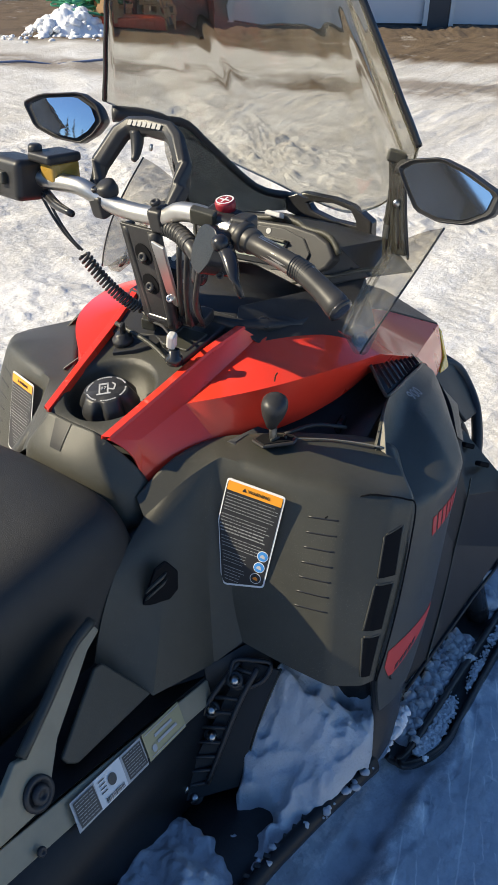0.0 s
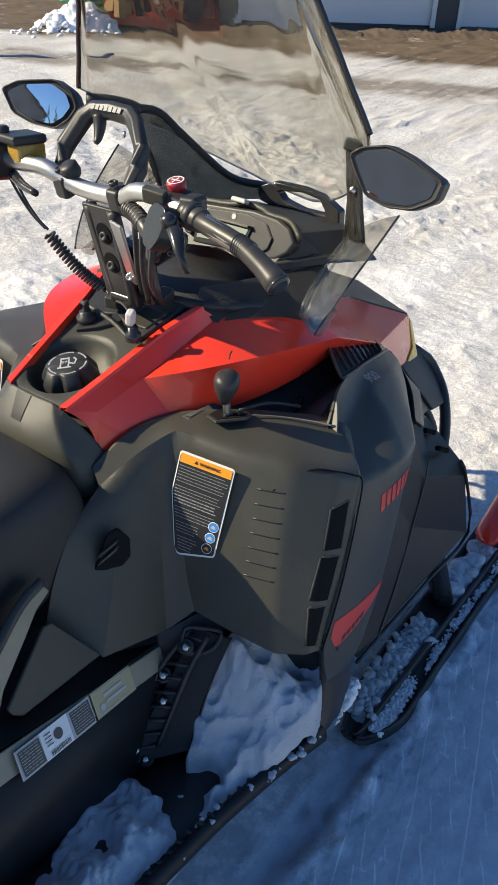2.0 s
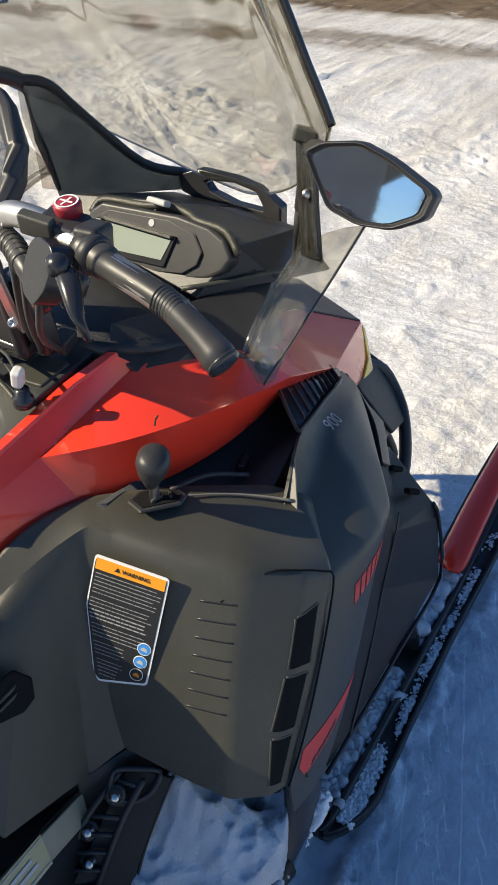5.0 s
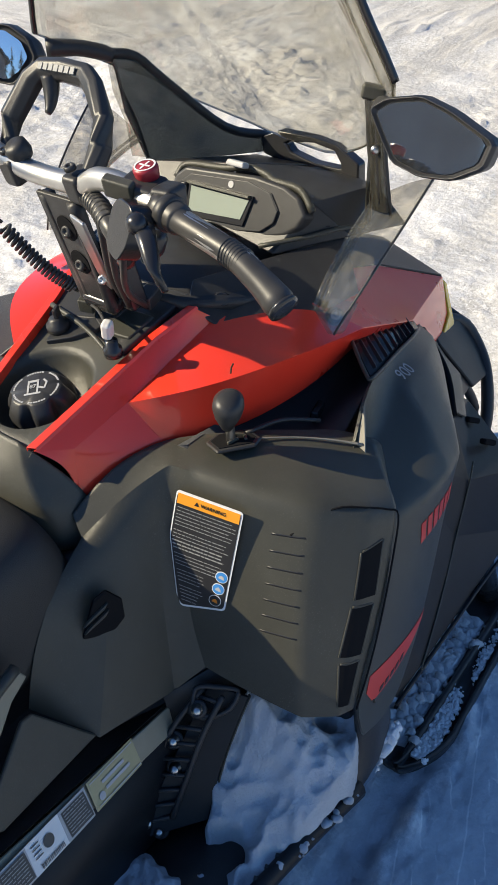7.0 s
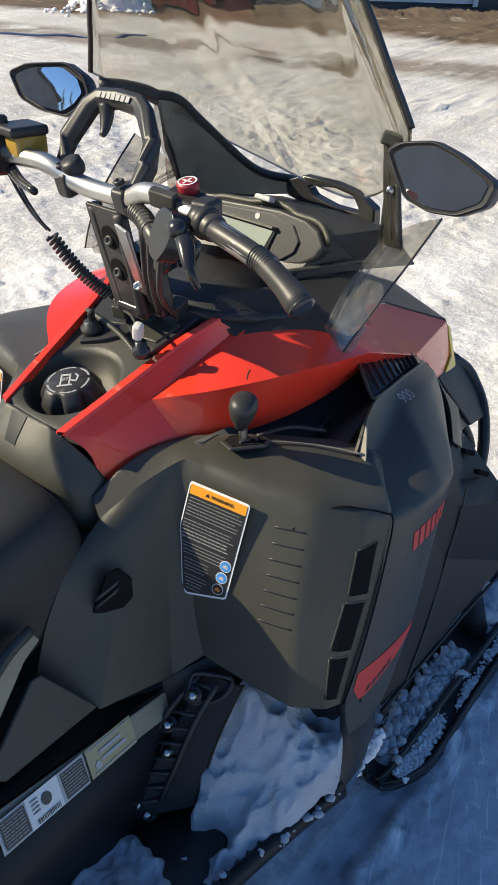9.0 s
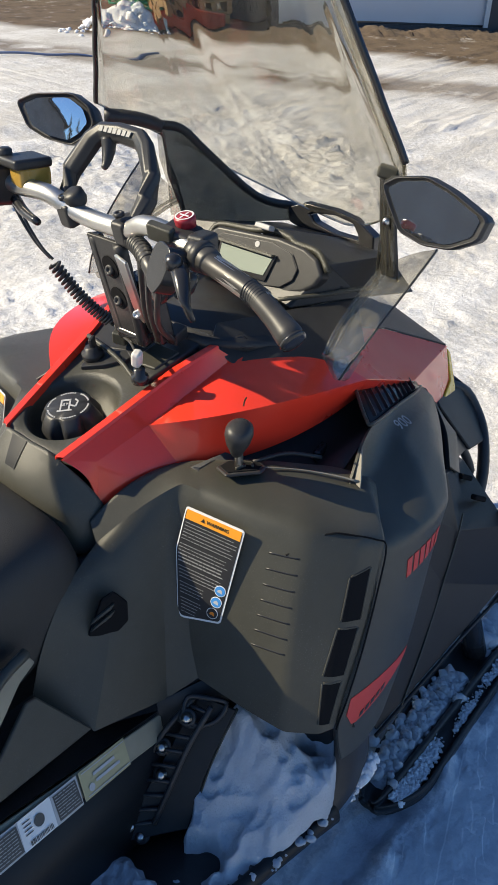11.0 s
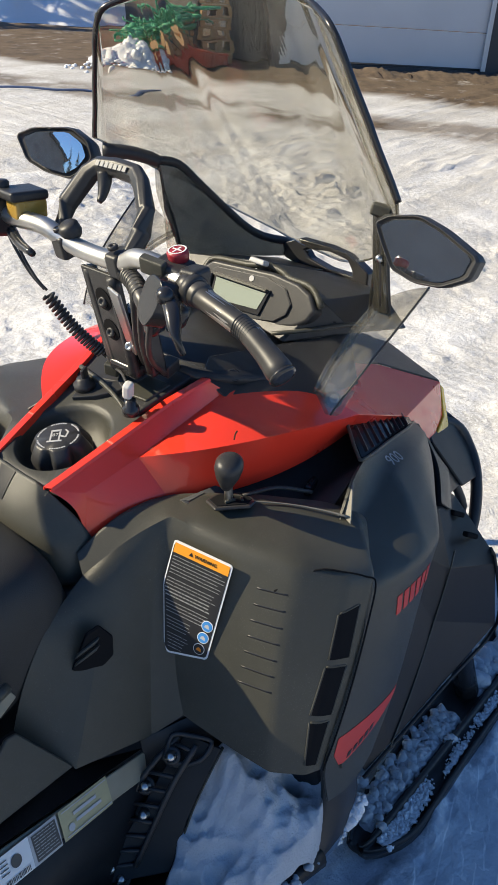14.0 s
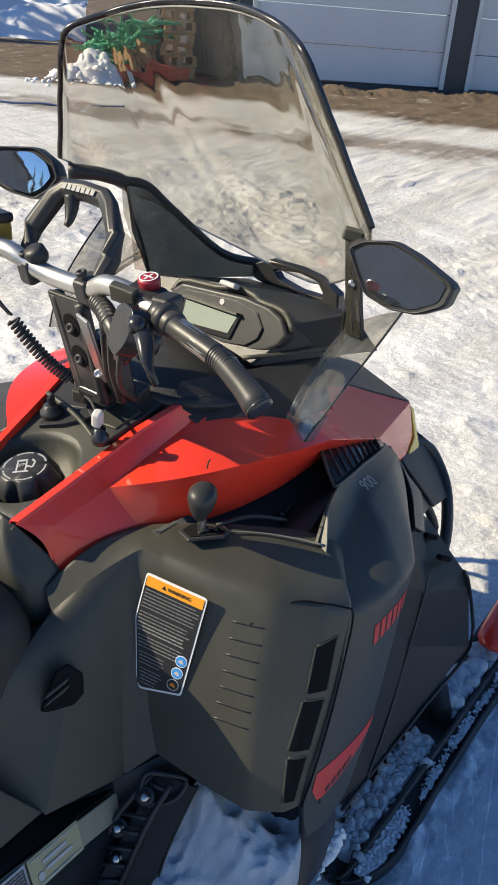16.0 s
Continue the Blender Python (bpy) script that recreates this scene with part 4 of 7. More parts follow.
for s in (-1, 1):
    # the strip along the tunnel rises to the rear
    V = [(-.054, -.229, .424), (-.065, -.2475, .398), (-1.15, -.325, .655), (-1.15, -.300, .690)]
    strip = part("tunnel_strip", mesh([side(v, s) for v in V], [(0, 1, 2, 3)]), OLIVE, sled, "khaki-grey painted tunnel strip", thick=.004, bevel=.002)
    V = [(-.065, -.2465, .400), (-1.15, -.322, .655), (-1.15, -.30, .30), (.10, -.262, .25)]
    part("tunnel_side", mesh([side(v, s) for v in V], [(0, 1, 2, 3)]), SATIN, sled, "black tunnel side", thick=.003)
    V = [(-.215, -.175, .56), (-.165, -.225, .492), (-.055, -.228, .43), (-1.15, -.298, .69), (-1.15, -.17, .58), (-.4, -.19, .57)]
    part("tunnel_top", mesh([side(v, s) for v in V], [(0, 1, 2, 3, 4, 5)]), BLACK, sled, "black tunnel edge under the seat", thick=.003)
    V = [(-.225, -.196, .583), (-.167, -.222, .493), (-.315, -.241, .519), (-.328, -.238, .530), (-.332, -.235, .541), (-.240, -.198, .587)]
    part("seat_base_panel", mesh([side(v, s) for v in V], [(0, 1, 2, 3, 4, 5)]), GREY, sled, "grey panel under the seat", thick=.006, bevel=.004)
    # seat bracket: an arm that widens into a plate with a bolt
    A = [(-.205, -.180, .614), (-.235, -.190, .609), (-.266, -.203, .591), (-.322, -.226, .561), (-.346, -.241, .537), (-.366, -.254, .514), (-.437, -.262, .528), (-.56, -.275, .556), (-.53, -.245, .610), (-.413, -.240, .569), (-.384, -.229, .584), (-.371, -.229, .579), (-.257, -.188, .625), (-.214, -.176, .632)]
    br = part("seat_bracket", mesh([side(v, s) for v in A], [(0, 1, 12, 13), (1, 2, 3, 11, 12), (3, 4, 5, 6, 9, 10, 11), (6, 7, 8, 9)]), OLIVE, sled, "khaki-grey seat bracket with a large bolt", thick=.010, bevel=.004)
    part("bracket_arm", tube([side(v, s) for v in [(-.214, -.176, .634), (-.259, -.187, .629), (-.315, -.207, .606), (-.375, -.228, .583)]], .007, 8), GREY, br)
    hexagon_bolt("bolt", side((-.375, -.249, .537), s), (.1, s * .9, .35), .012, br, BLACK, "black bolt in a washer")
    part("bolt_washer", lathe([(.021, -.003), (.021, .003), (.016, .004), (.015, .002)], side((-.375, -.249, .537), s), (.1, s * .9, .35), 24), BLACK, br)
    hexagon_bolt("bolt", side((-.402, -.276, .488), s), (.1, s * .9, .45), .006, strip, BLACK, "black bolt")
    # stickers along the strip
    if s < 0:
        a, b = Vector((-.128, -.2295, .447)), Vector((-.350, -.2545, .4945))
        down = Vector((-.006, -.021, -.031))
        nrm = (b - a).cross(down).normalized()
        nrm = nrm if nrm.y < 0 else -nrm
        for t0, t1, mat, lab in ((0, .37, KHAKI, "khaki notice sticker"), (.39, .58, PALE, "dark sticker with rows of print in a white border"), (.58, .80, WHITE, "white sticker with a bar code"), (.80, .985, PALE, "dark sticker with rows of print in a white border")):
            P = [a.lerp(b, t0), a.lerp(b, t1), a.lerp(b, t1) + down, a.lerp(b, t0) + down]
            st = part("sticker", mesh([p_ + nrm * .0065 + down * .08 for p_ in P], [(0, 1, 2, 3)]), mat, strip, lab, thick=.0006, smooth=False)
            bm = bmesh.new()
            rnd = random.Random(int(t0 * 100))
            m = basis(P[1] + nrm * .0075 + down * .08, a - b, -down)
            w, h = (P[0] - P[1]).length, down.length
            if mat is PALE:
                part("sticker_field", slab([(.003, -.003), (w - .003, -.003), (w - .003, -h + .003), (.003, -h + .003)], .0003, m), DARKPRINT, st, smooth=False)
                m = m @ Matrix.Translation((0, 0, .0004))
            if mat is WHITE:
                slab(ring((w * .55, -h * .40), .0075, 16), .0003, m, bm)
                x = .008
                while x < w - .008:
                    slab([(x, -h * .78), (x + .0009, -h * .78), (x + .0009, -h * .94), (x, -h * .94)], .0003, m, bm)
                    x += .0013 + rnd.random() * .0012
                for k in range(4):
                    slab([(.005, -h * (.15 + .13 * k)), (.016, -h * (.15 + .13 * k)), (.016, -h * (.15 + .13 * k) - .0012), (.005, -h * (.15 + .13 * k) - .0012)], .0003, m, bm)
            elif mat is KHAKI:
                slab(ring((.013, -h * .70), .005, 14), .0003, m, bm)
                for y, x0, x1 in ((.30, .020, .060), (.55, .022, .066)):
                    slab([(x0, -h * y), (x1, -h * y), (x1, -h * y - .004), (x0, -h * y - .004)], .0003, m, bm)
                for q in ([(.003, -.003), (w - .003, -.003), (w - .003, -.0042), (.003, -.0042)], [(.003, -h + .0042), (w - .003, -h + .0042), (w - .003, -h + .003), (.003, -h + .003)]):
                    slab(q, .0003, m, bm)
            else:
                for k in range(8):
                    x, y = .005, -h * (.13 + .097 * k)
                    while x < w - .007:
                        ww = min(w - .006 - x, .003 + rnd.random() * .008)
                        slab([(x, y), (x + ww, y), (x + ww, y - .0010), (x, y - .0010)], .0003, m, bm)
                        x += ww + .0014
            part("sticker_print", bm, DARKPRINT if mat is WHITE else WORNPRINT if mat is PALE else PALE, st, smooth=False)
    V = [(-.06, -.232, .452), (.02, -.27, .475), (.10, -.40, .49), (.14, -.43, .40), (.13, -.43, .25), (.06, -.26, .25), (-.04, -.245, .25)]
    part("footwell_wall", mesh([side(v, s) for v in V], [(0, 1, 5, 6), (1, 2, 3, 4, 5)]), BLACK, sled, "black front wall of the footwell", thick=.004)
    # running board with a toothed rail
    V = [(-1.15, -.30, .36), (-.18, -.262, .255), (.12, -.262, .255), (.12, -.452, .262), (-.18, -.425, .268), (-1.15, -.43, .38)]
    board = part("running_board", mesh([side(v, s) for v in V], [(0, 1, 4, 5), (1, 2, 3, 4)]), BLACK, sled, "black running board", thick=.006)
    line = [(.085, -.458, .262), (0, -.4445, .270), (-.10, -.430, .272), (-.20, -.420, .272), (-.5, -.42, .31), (-1.15, -.43, .385)]
    part("board_rail", tube([side(v, s) for v in line], .011, 10, flat=1.4), SATIN, board)
    for k in range(22):
        t = k / 21
        x = .07 - .42 * t
        y = -.456 + .036 * min(1, t * 1.6)
        part("rail_tooth", box(side((x, y + .010, .282 + max(0, -x - .2) * .12), s), (.006, .010, .006), (0, 0, 20)), BLACK, board, bevel=.001)
    # toe hold: a plate with a ladder of ribs along it and steel studs
    hold = part("toe_hold", mesh([side(v, s) for v in [(-.006, -.264, .452), (.014, -.316, .444), (-.030, -.315, .388), (-.050, -.314, .350), (-.085, -.318, .280), (-.158, -.260, .272), (-.118, -.256, .322)]], [tuple(range(7))]), SATIN, sled, "black toe hold with steel studs", thick=.006, bevel=.002)
    part("hold_blade", tube([side(v, s) for v in [(.014, -.318, .446), (-.022, -.317, .400), (-.048, -.316, .354), (-.076, -.319, .296)]], [.003, .0035, .0035, .002], 8, flat=.5), GREY, hold, "scuffed edge of the toe hold")
    rail_a = [Vector(v) for v in ((-.018, -.266, .452), (-.070, -.250, .400), (-.110, -.247, .340), (-.150, -.252, .284))]
    rail_b = [Vector(v) for v in ((-.012, -.296, .452), (-.050, -.290, .404), (-.086, -.288, .346), (-.118, -.286, .292))]
    for r in (rail_a, rail_b):
        part("hold_rail", tube([side(tuple(v + Vector((-.004, .0, .006))), s) for v in r], .0042, 8), BLACK, hold)
    part("hold_loop", tube([side(v, s) for v in [(-.030, -.262, .462), (-.010, -.285, .462), (.004, -.306, .456), (-.014, -.306, .438), (-.032, -.290, .428), (-.046, -.272, .432)]], .0036, 8, closed=True), BLACK, hold)
    for k in range(9):
        t = .15 + 2.8 * k / 8
        i = min(2, int(t))
        a, b = rail_a[i].lerp(rail_a[i + 1], t - i), rail_b[i].lerp(rail_b[i + 1], t - i)
        part("rung", tube([side(tuple(a + Vector((-.004, 0, .005))), s), side(tuple(b + Vector((-.004, 0, .005))), s)], .0030, 8, fine=1), BLACK, hold)
    for q in ((-.044, -.275, .443), (-.076, -.257, .396), (-.090, -.269, .360), (-.119, -.253, .319), (-.143, -.261, .291), (-.138, -.275, .276)):
        axis = (-.62, .35 * s, .62)
        stud = part("stud", lathe([(.0085, -.004), (.0085, .001), (.0050, .003), (.0048, .006), (.0062, .007), (.0062, .0095), (.001, .0105)], side(q, s), axis, 14), STEEL, hold, "steel stud")
        part("stud_seat", lathe([(.0125, -.007), (.0130, -.003), (.0095, -.002)], side(q, s), axis, 16), BLACK, stud)


# ---- tank, cap and console ----
cap_at = Vector((.018, .005, 0))


def deck_z(x):
    return .788 + (x + .055) * .30 if x > -.055 else .788 + (x + .055) * 2.0


WELL = .066
outl = []
for k in range(48):
    a = 2 * math.pi * k / 48
    d = Vector((math.cos(a), math.sin(a)))
    reach = 9.0
    for lim, comp in ((.205 - cap_at.x, d.x), (-(-.062 - cap_at.x), -d.x)):
        if comp > 1e-6:
            reach = min(reach, lim / comp)
    r = .01
    while r < reach:
        q = cap_at.xy + d * r
        half = .058 + (q.x + .06) * .17
        if abs(q.y - middle(q.x)) > half:
            break
        r += .0015
    outl.append(cap_at.xy + d * min(r, reach))
bm = bmesh.new()
rings_ = []
for k_ring in range(6):
    vs = []
    for k in range(48):
        a = 2 * math.pi * k / 48
        c = cap_at.xy + Vector((math.cos(a), math.sin(a))) * WELL
        if k_ring == 0:
            q, z = outl[k], deck_z(outl[k].x)
        elif k_ring == 1:
            q, z = c + (c - cap_at.xy) * .06, deck_z(c.x)
        elif k_ring == 2:
            q, z = c, deck_z(c.x) - .003
        elif k_ring == 3:
            q, z = c - (c - cap_at.xy) * .05, deck_z(c.x) - .012
        elif k_ring == 4:
            q, z = c - (c - cap_at.xy) * .12, .765
        else:
            q, z = cap_at.xy + (c - cap_at.xy) * .2, .760
        vs.append(bm.verts.new((q.x, q.y, z)))
    rings_.append(vs)
for a, b in zip(rings_, rings_[1:]):
    for k in range(48):
        bm.faces.new((a[k], a[(k + 1) % 48], b[(k + 1) % 48], b[k]))
bm.faces.new(rings_[-1])
tank = part("tank_cover", bm, GREY, sled, "dark grey tank cover with a round filler well", bevel=.0)
half = [[(-.061, .058, .785), (-.034, .092, .744), (-.022, .118, .700), (-.02, .13, .66)], [(-.062, .044, .789), (-.082, .072, .748), (-.082, .104, .706), (-.080, .118, .66)],
        [(-.062, .022, .789), (-.088, .038, .752), (-.098, .052, .722), (-.10, .060, .66)], [(-.062, .0, .789), (-.090, .0, .754), (-.102, .0, .724), (-.105, .0, .66)]]
rows = [[(x, .004 - y, z) for x, y, z in col] for col in half] + [[(x, .004 + y, z) for x, y, z in col] for col in half[2::-1]]
V, F = net(rows)
tank_rear = skin("tank_rear", V, F, GREY, sled, [((4, 5), .5), ((5, 6), .5), ((20, 21), .5), ((21, 22), .5)] + [((i * 4, i * 4 + 4), .8) for i in range(6)], sub=3, label="rounded rear of the tank cover")
cap_m = Matrix.Translation((.018, .005, .766)) @ frame_of((0, 0, 0), (-.20, 0, 1))
bm = lathe([(.044, -.01), (.044, .006), (.0445, .010), (.0445, .026), (.041, .034), (.034, .045), (.031, .047), (.001, .0465)], (0, 0, 0), (0, 0, 1), 72)
for v in bm.verts:
    r_ = math.hypot(v.co.x, v.co.y)
    if .03 < r_ and v.co.z > .008:
        w_ = max(0.0, math.cos(6 * math.atan2(v.co.y, v.co.x) + .6))
        k_ = 1 - .27 * w_ ** 1.5 * min(1, (r_ - .030) / .012)
        v.co.x, v.co.y = v.co.x * k_, v.co.y * k_
bm.transform(cap_m)
cap = part("fuel_cap", bm, BLACK, sled, "black scalloped fuel filler cap with a pump sign")
face = basis(cap_m @ Vector((0, 0, .0468)), (.68, -.73, .136), (.73, .68, .146)) @ Matrix.Diagonal((.80, .80, 1, 1))
bm = slab(ring((0, 0), .0385, 40), .0002, face)
bm2 = bmesh.new()
for k in range(54):
    if k % 9 not in (0, 1):
        a0, a1 = 2 * math.pi * k / 54, 2 * math.pi * (k + .75) / 54
        slab([(.034 * math.cos(a0), .034 * math.sin(a0)), (.037 * math.cos(a0), .037 * math.sin(a0)), (.037 * math.cos(a1), .037 * math.sin(a1)), (.034 * math.cos(a1), .034 * math.sin(a1))], .0004, face, bm2)
for q in ([(-.018, -.016), (.008, -.016), (.008, -.012), (-.018, -.012)], [(-.014, -.012), (-.011, -.012), (-.011, .016), (-.014, .016)], [(.001, -.012), (.004, -.012), (.004, .016), (.001, .016)],
          [(-.014, .013), (.004, .013), (.004, .018), (-.014, .018)], [(.004, -.002), (.013, -.006), (.014, -.003), (.004, .002)], [(.012, -.005), (.015, -.005), (.018, .010), (.015, .010)], [(.010, .016), (.012, .018), (.018, .010), (.015, .009)]):
    slab(q, .0005, face, bm2)
bm.free()
part("pump_sign", bm2, PALE, cap, "pale fuel pump sign", smooth=False)
text("octane", "87", .011, face @ Matrix.Translation((-.005, .0025, .0005)), PALE, cap)
# notch behind the filler: a laid darker plate stands in for its shade
bpy.context.view_layer.update()
part("cover_notch", laid(surface(tank_rear), [(-.064, .034, .786), (-.064, .002, .786), (-.088, .004, .752), (-.088, .026, .752)], (.55, 0, -.83), 6, 4, .0, .0012), SATIN, tank, "dark notch below the filler", smooth=False)
# console ahead of the filler: tray, key and switch
part("console_step", mesh([(.072, .056, .832), (.105, .070, .842), (.150, .055, .855), (.150, -.005, .855), (.118, .004, .846), (.090, .028, .838)], [(0, 1, 2, 3, 4, 5)]), BLACK, tank, "black raised panel beside the filler", thick=.012, bevel=.002)
part("console_pocket", mesh([(.112, -.012, .844), (.160, -.016, .858), (.165, -.060, .856), (.120, -.055, .842)], [(0, 1, 2, 3)]), GREY, tank, "grey pocket beside the key", thick=.010, bevel=.003)
part("console_tray", mesh([(.095, -.062, .842), (.105, .10, .845), (.21, .12, .880), (.215, -.075, .880), (.13, MID, .850)], [(0, 4, 1, 2, 3)]), BLACK, sled, "black console in front of the tank", thick=.01, bevel=.004)
part("tray_wall", tube([(.088, -.045, .842), (.100, -.005, .850), (.112, .045, .853), (.118, .09, .856)], .0035, 8), GREY, sled, "grey edge of the console")
key = part("ignition_key", lathe([(.012, 0), (.012, .010), (.008, .012), (.008, .022), (.001, .022)], (.085, -.060, .845), (-.1, -.1, 1), 16), GLOSS, sled, "ignition key in its lock")
part("key_head", box((.083, -.058, .880), (.016, .014, .026), (10, -15, 20)), KEYWHITE, key, "pale rubber key head", bevel=.005)
sw = part("console_switch", lathe([(.016, 0), (.016, .008), (.010, .010), (.010, .016), (.001, .016)], (.098, .056, .840), (-.2, 0, 1), 18), BLACK, sled, "black toggle on the console")
part("toggle", box((.098, .056, .862), (.014, .006, .018), (0, -12, 25)), BLACK, sw, bevel=.002)
for k, (c, z) in enumerate((((.135, .03, .872), 20), ((.150, -.01, .880), -15), ((.155, .06, .885), 40), ((.17, -.045, .885), 10))):
    part("console_clip", box(c, (.03, .022, .02), (5, -12, z)), BLACK if k % 2 else GREY, sled, "small plastic block under the steering post", bevel=.003)

# ---- dash ----
for s in (-1, 1):
    V = [(.196, -.088, .874), (.216, -.120, .846), (.352, -.186, .824), (.46, -.19, .815), (.462, -.160, .896), (.375, -.095, .880), (.24, -.06, .886)]
    d = part("dash_side", mesh([side(v, s) for v in V], [(0, 1, 5, 6), (1, 2, 4, 5), (2, 3, 4)]), BLACK, sled, "black dash side", thick=.004, bevel=.006)
    part("dash_plug", lathe([(.011, 0), (.011, .003), (.007, .003), (.006, -.002), (.001, -.002)], side((.247, -.103, .866), s), (-.25, .45 * s, .85), 16), GLOSS, d)
    V = [(.375, -.093, .882), (.462, -.168, .898), (.62, -.175, .868), (.67, -.09, .900), (.425, -.125, .948), (.68, MID, .905), (.447, MID, .972), (.385, MID, .90)]
    part("dash_top", mesh([side(v, s) for v in V], [(0, 1, 4), (1, 2, 3, 4), (4, 3, 5, 6), (0, 4, 6, 7)]), BLACK, sled, "black dash top", thick=.004, bevel=.010)
    part("dash_shelf", tube([side(v, s) for v in [(.365, -.075, .893), (.41, -.125, .903), (.455, -.160, .910), (.50, -.178, .905)]], .0035, 8), GREY, sled, "grey edge of the dash")
    part("shelf_screw", lathe([(.006, 0), (.006, .002), (.001, .002)], side((.442, -.140, .914), s), (-.1, .2 * s, 1), 12), GLOSS, sled)
part("dash_floor", mesh([(.19, -.085, .862), (.30, -.140, .842), (.45, -.140, .850), (.45, .184, .850), (.30, .184, .842), (.19, .129, .862)], [tuple(range(6))]), BLACK, sled, "black floor of the dash", thick=.02)
gm = basis((.398, .015, .925), (0, -1, 0), (.33, 0, .94))
pod = part("gauge", slab([(-.108, .006), (-.100, .028), (-.082, .042), (.048, .050), (.10, .045), (.128, .034), (.145, .012), (.135, -.008), (.115, -.022), (.068, -.036), (-.05, -.030), (-.095, -.018)], -.06, gm), BLACK, sled, "black instrument pod", bevel=.006, segs=3)
bz = part("gauge_face", slab([(-.088, .0), (-.082, .022), (-.066, .034), (.04, .041), (.082, .032), (.100, .010), (.096, -.008), (.076, -.024), (.03, -.032), (-.06, -.026), (-.084, -.016)], .004, gm), BLACK, pod, "dusty black gauge face", bevel=.002)
part("display_frame", slab([(-.066, .024), (.057, .022), (.046, -.022), (-.064, -.028)], .0035, gm @ Matrix.Translation((0, 0, .004))), GLOSS, bz, bevel=.001)
part("display", slab([(-.058, .017), (.051, .0155), (.041, -.0135), (-.057, -.019)], .0012, gm @ Matrix.Translation((0, 0, .0074))), LCD, bz, "blank grey-green display", smooth=False)
part("display_visor", slab([(-.062, .019), (.053, .0175), (.054, .022), (-.063, .024)], .010, gm @ Matrix.Translation((0, 0, .005))), GREY, bz, bevel=.001)
part("gauge_button", slab([(-.084, -.016), (-.068, -.018), (-.066, .020), (-.080, .020)], .010, gm @ Matrix.Translation((0, 0, .003))), BLACK, bz, bevel=.003)
part("gauge_mark", slab(ring((.012, .031), .005, 12), .001, gm @ Matrix.Translation((0, 0, .004))), PALE, bz, smooth=False)
part("gauge_brow", tube([gm @ Vector(p_) for p_ in ((-.105, .022, -.01), (-.090, .044, -.014), (-.02, .050, -.016), (.02, .058, -.018), (.055, .054, -.018), (.075, .048, -.012), (.12, .044, -.012), (.148, .020, -.010))], .0055, 8), GREY, pod)
part("brow_tab", slab([(-.006, .056), (.028, .055), (.027, .064), (-.004, .065)], .016, gm @ Matrix.Translation((0, 0, -.012))), PALE, pod, "pale tab on the gauge hood", bevel=.003)

# ---- windshield ----


def screen_point(u, v):
    """u runs across from side to side, v from the lower edge up. The sheet bends back sharply near its sides."""
    w = abs(u)
    bx, by, bz = .35 + .34 * (1 - w ** 1.8), .30 * u, .93 + .205 * w ** 1.6
    tx, ty, tz = .292 + .060 * (1 - u * u), .217 * u, 1.322 + .050 * (1 - w ** 2.4)
    fold = .012 * math.exp(-((w - .74) / .05) ** 2) * (1 - v * .6)
    wave = .0012 * math.sin(u * 19 + v * 7) * math.sin(v * 9 + u * 5)
    return Vector((bx + (tx - bx) * v + fold + wave, MID + by + (ty - by) * v, bz + (tz - bz) * v))


N = 64


def sheet_depth(u, v):
    """The moulded sheet is not even: long soft waves, and a thicker fold near each side."""
    w = .0042 + .00005 * math.sin(v * 23 + 2.6 * math.sin(u * 4.1) + u * 3) + .00004 * math.sin(v * 57 - u * 9 + 1.7 * math.sin(u * 7))
    w += .00003 * noise.noise(Vector((u * 5, v * 6, 1)))
    for c, k in ((-.74 - .03 * v, .0013), (.62 - .30 * (1 - v), .0012)):
        w += k * math.exp(-((u - c) / .035) ** 2) + .0002 * math.exp(-((u - c - .10) / .05) ** 2)
    return w


bm = bmesh.new()
front, back = {}, {}
for j in range(N + 1):
    for i in range(N + 1):
        u, v = -1 + 2 * i / N, j / N
        p = screen_point(u, v)
        e = 1e-3
        nrm = (screen_point(u + e, v) - p).cross(screen_point(u, v + e) - p).normalized()
        nrm = nrm if nrm.x < 0 else -nrm
        front[i, j] = bm.verts.new(p)
        back[i, j] = bm.verts.new(p + nrm * sheet_depth(u, v))
for j in range(N):
    for i in range(N):
        for g in (front, back):
            bm.faces.new((g[i, j], g[i + 1, j], g[i + 1, j + 1], g[i, j + 1]))
edge = [(i, 0) for i in range(N)] + [(N, j) for j in range(N)] + [(i, N) for i in range(N, 0, -1)] + [(0, j) for j in range(N, 0, -1)]
for a, b in zip(edge, edge[1:] + edge[:1]):
    bm.faces.new((front[a], front[b], back[b], back[a]))
ws = part("windshield", bm, SCREEN, sled, "tall smoked clear windshield with wavy folds")
ws.visible_shadow = False
rim = [screen_point(-1, v / 10) for v in range(9)] + [screen_point(-.985, .94)] + [screen_point(-.94 + .94 * u / 8, 1) for u in range(0, 17)] + [screen_point(.985, .94)] + [screen_point(1, 1 - v / 10) for v in range(2, 11)]
part("windshield_rim", tube(rim, .0046, 8), GLOSS, ws, "black rubber rim")
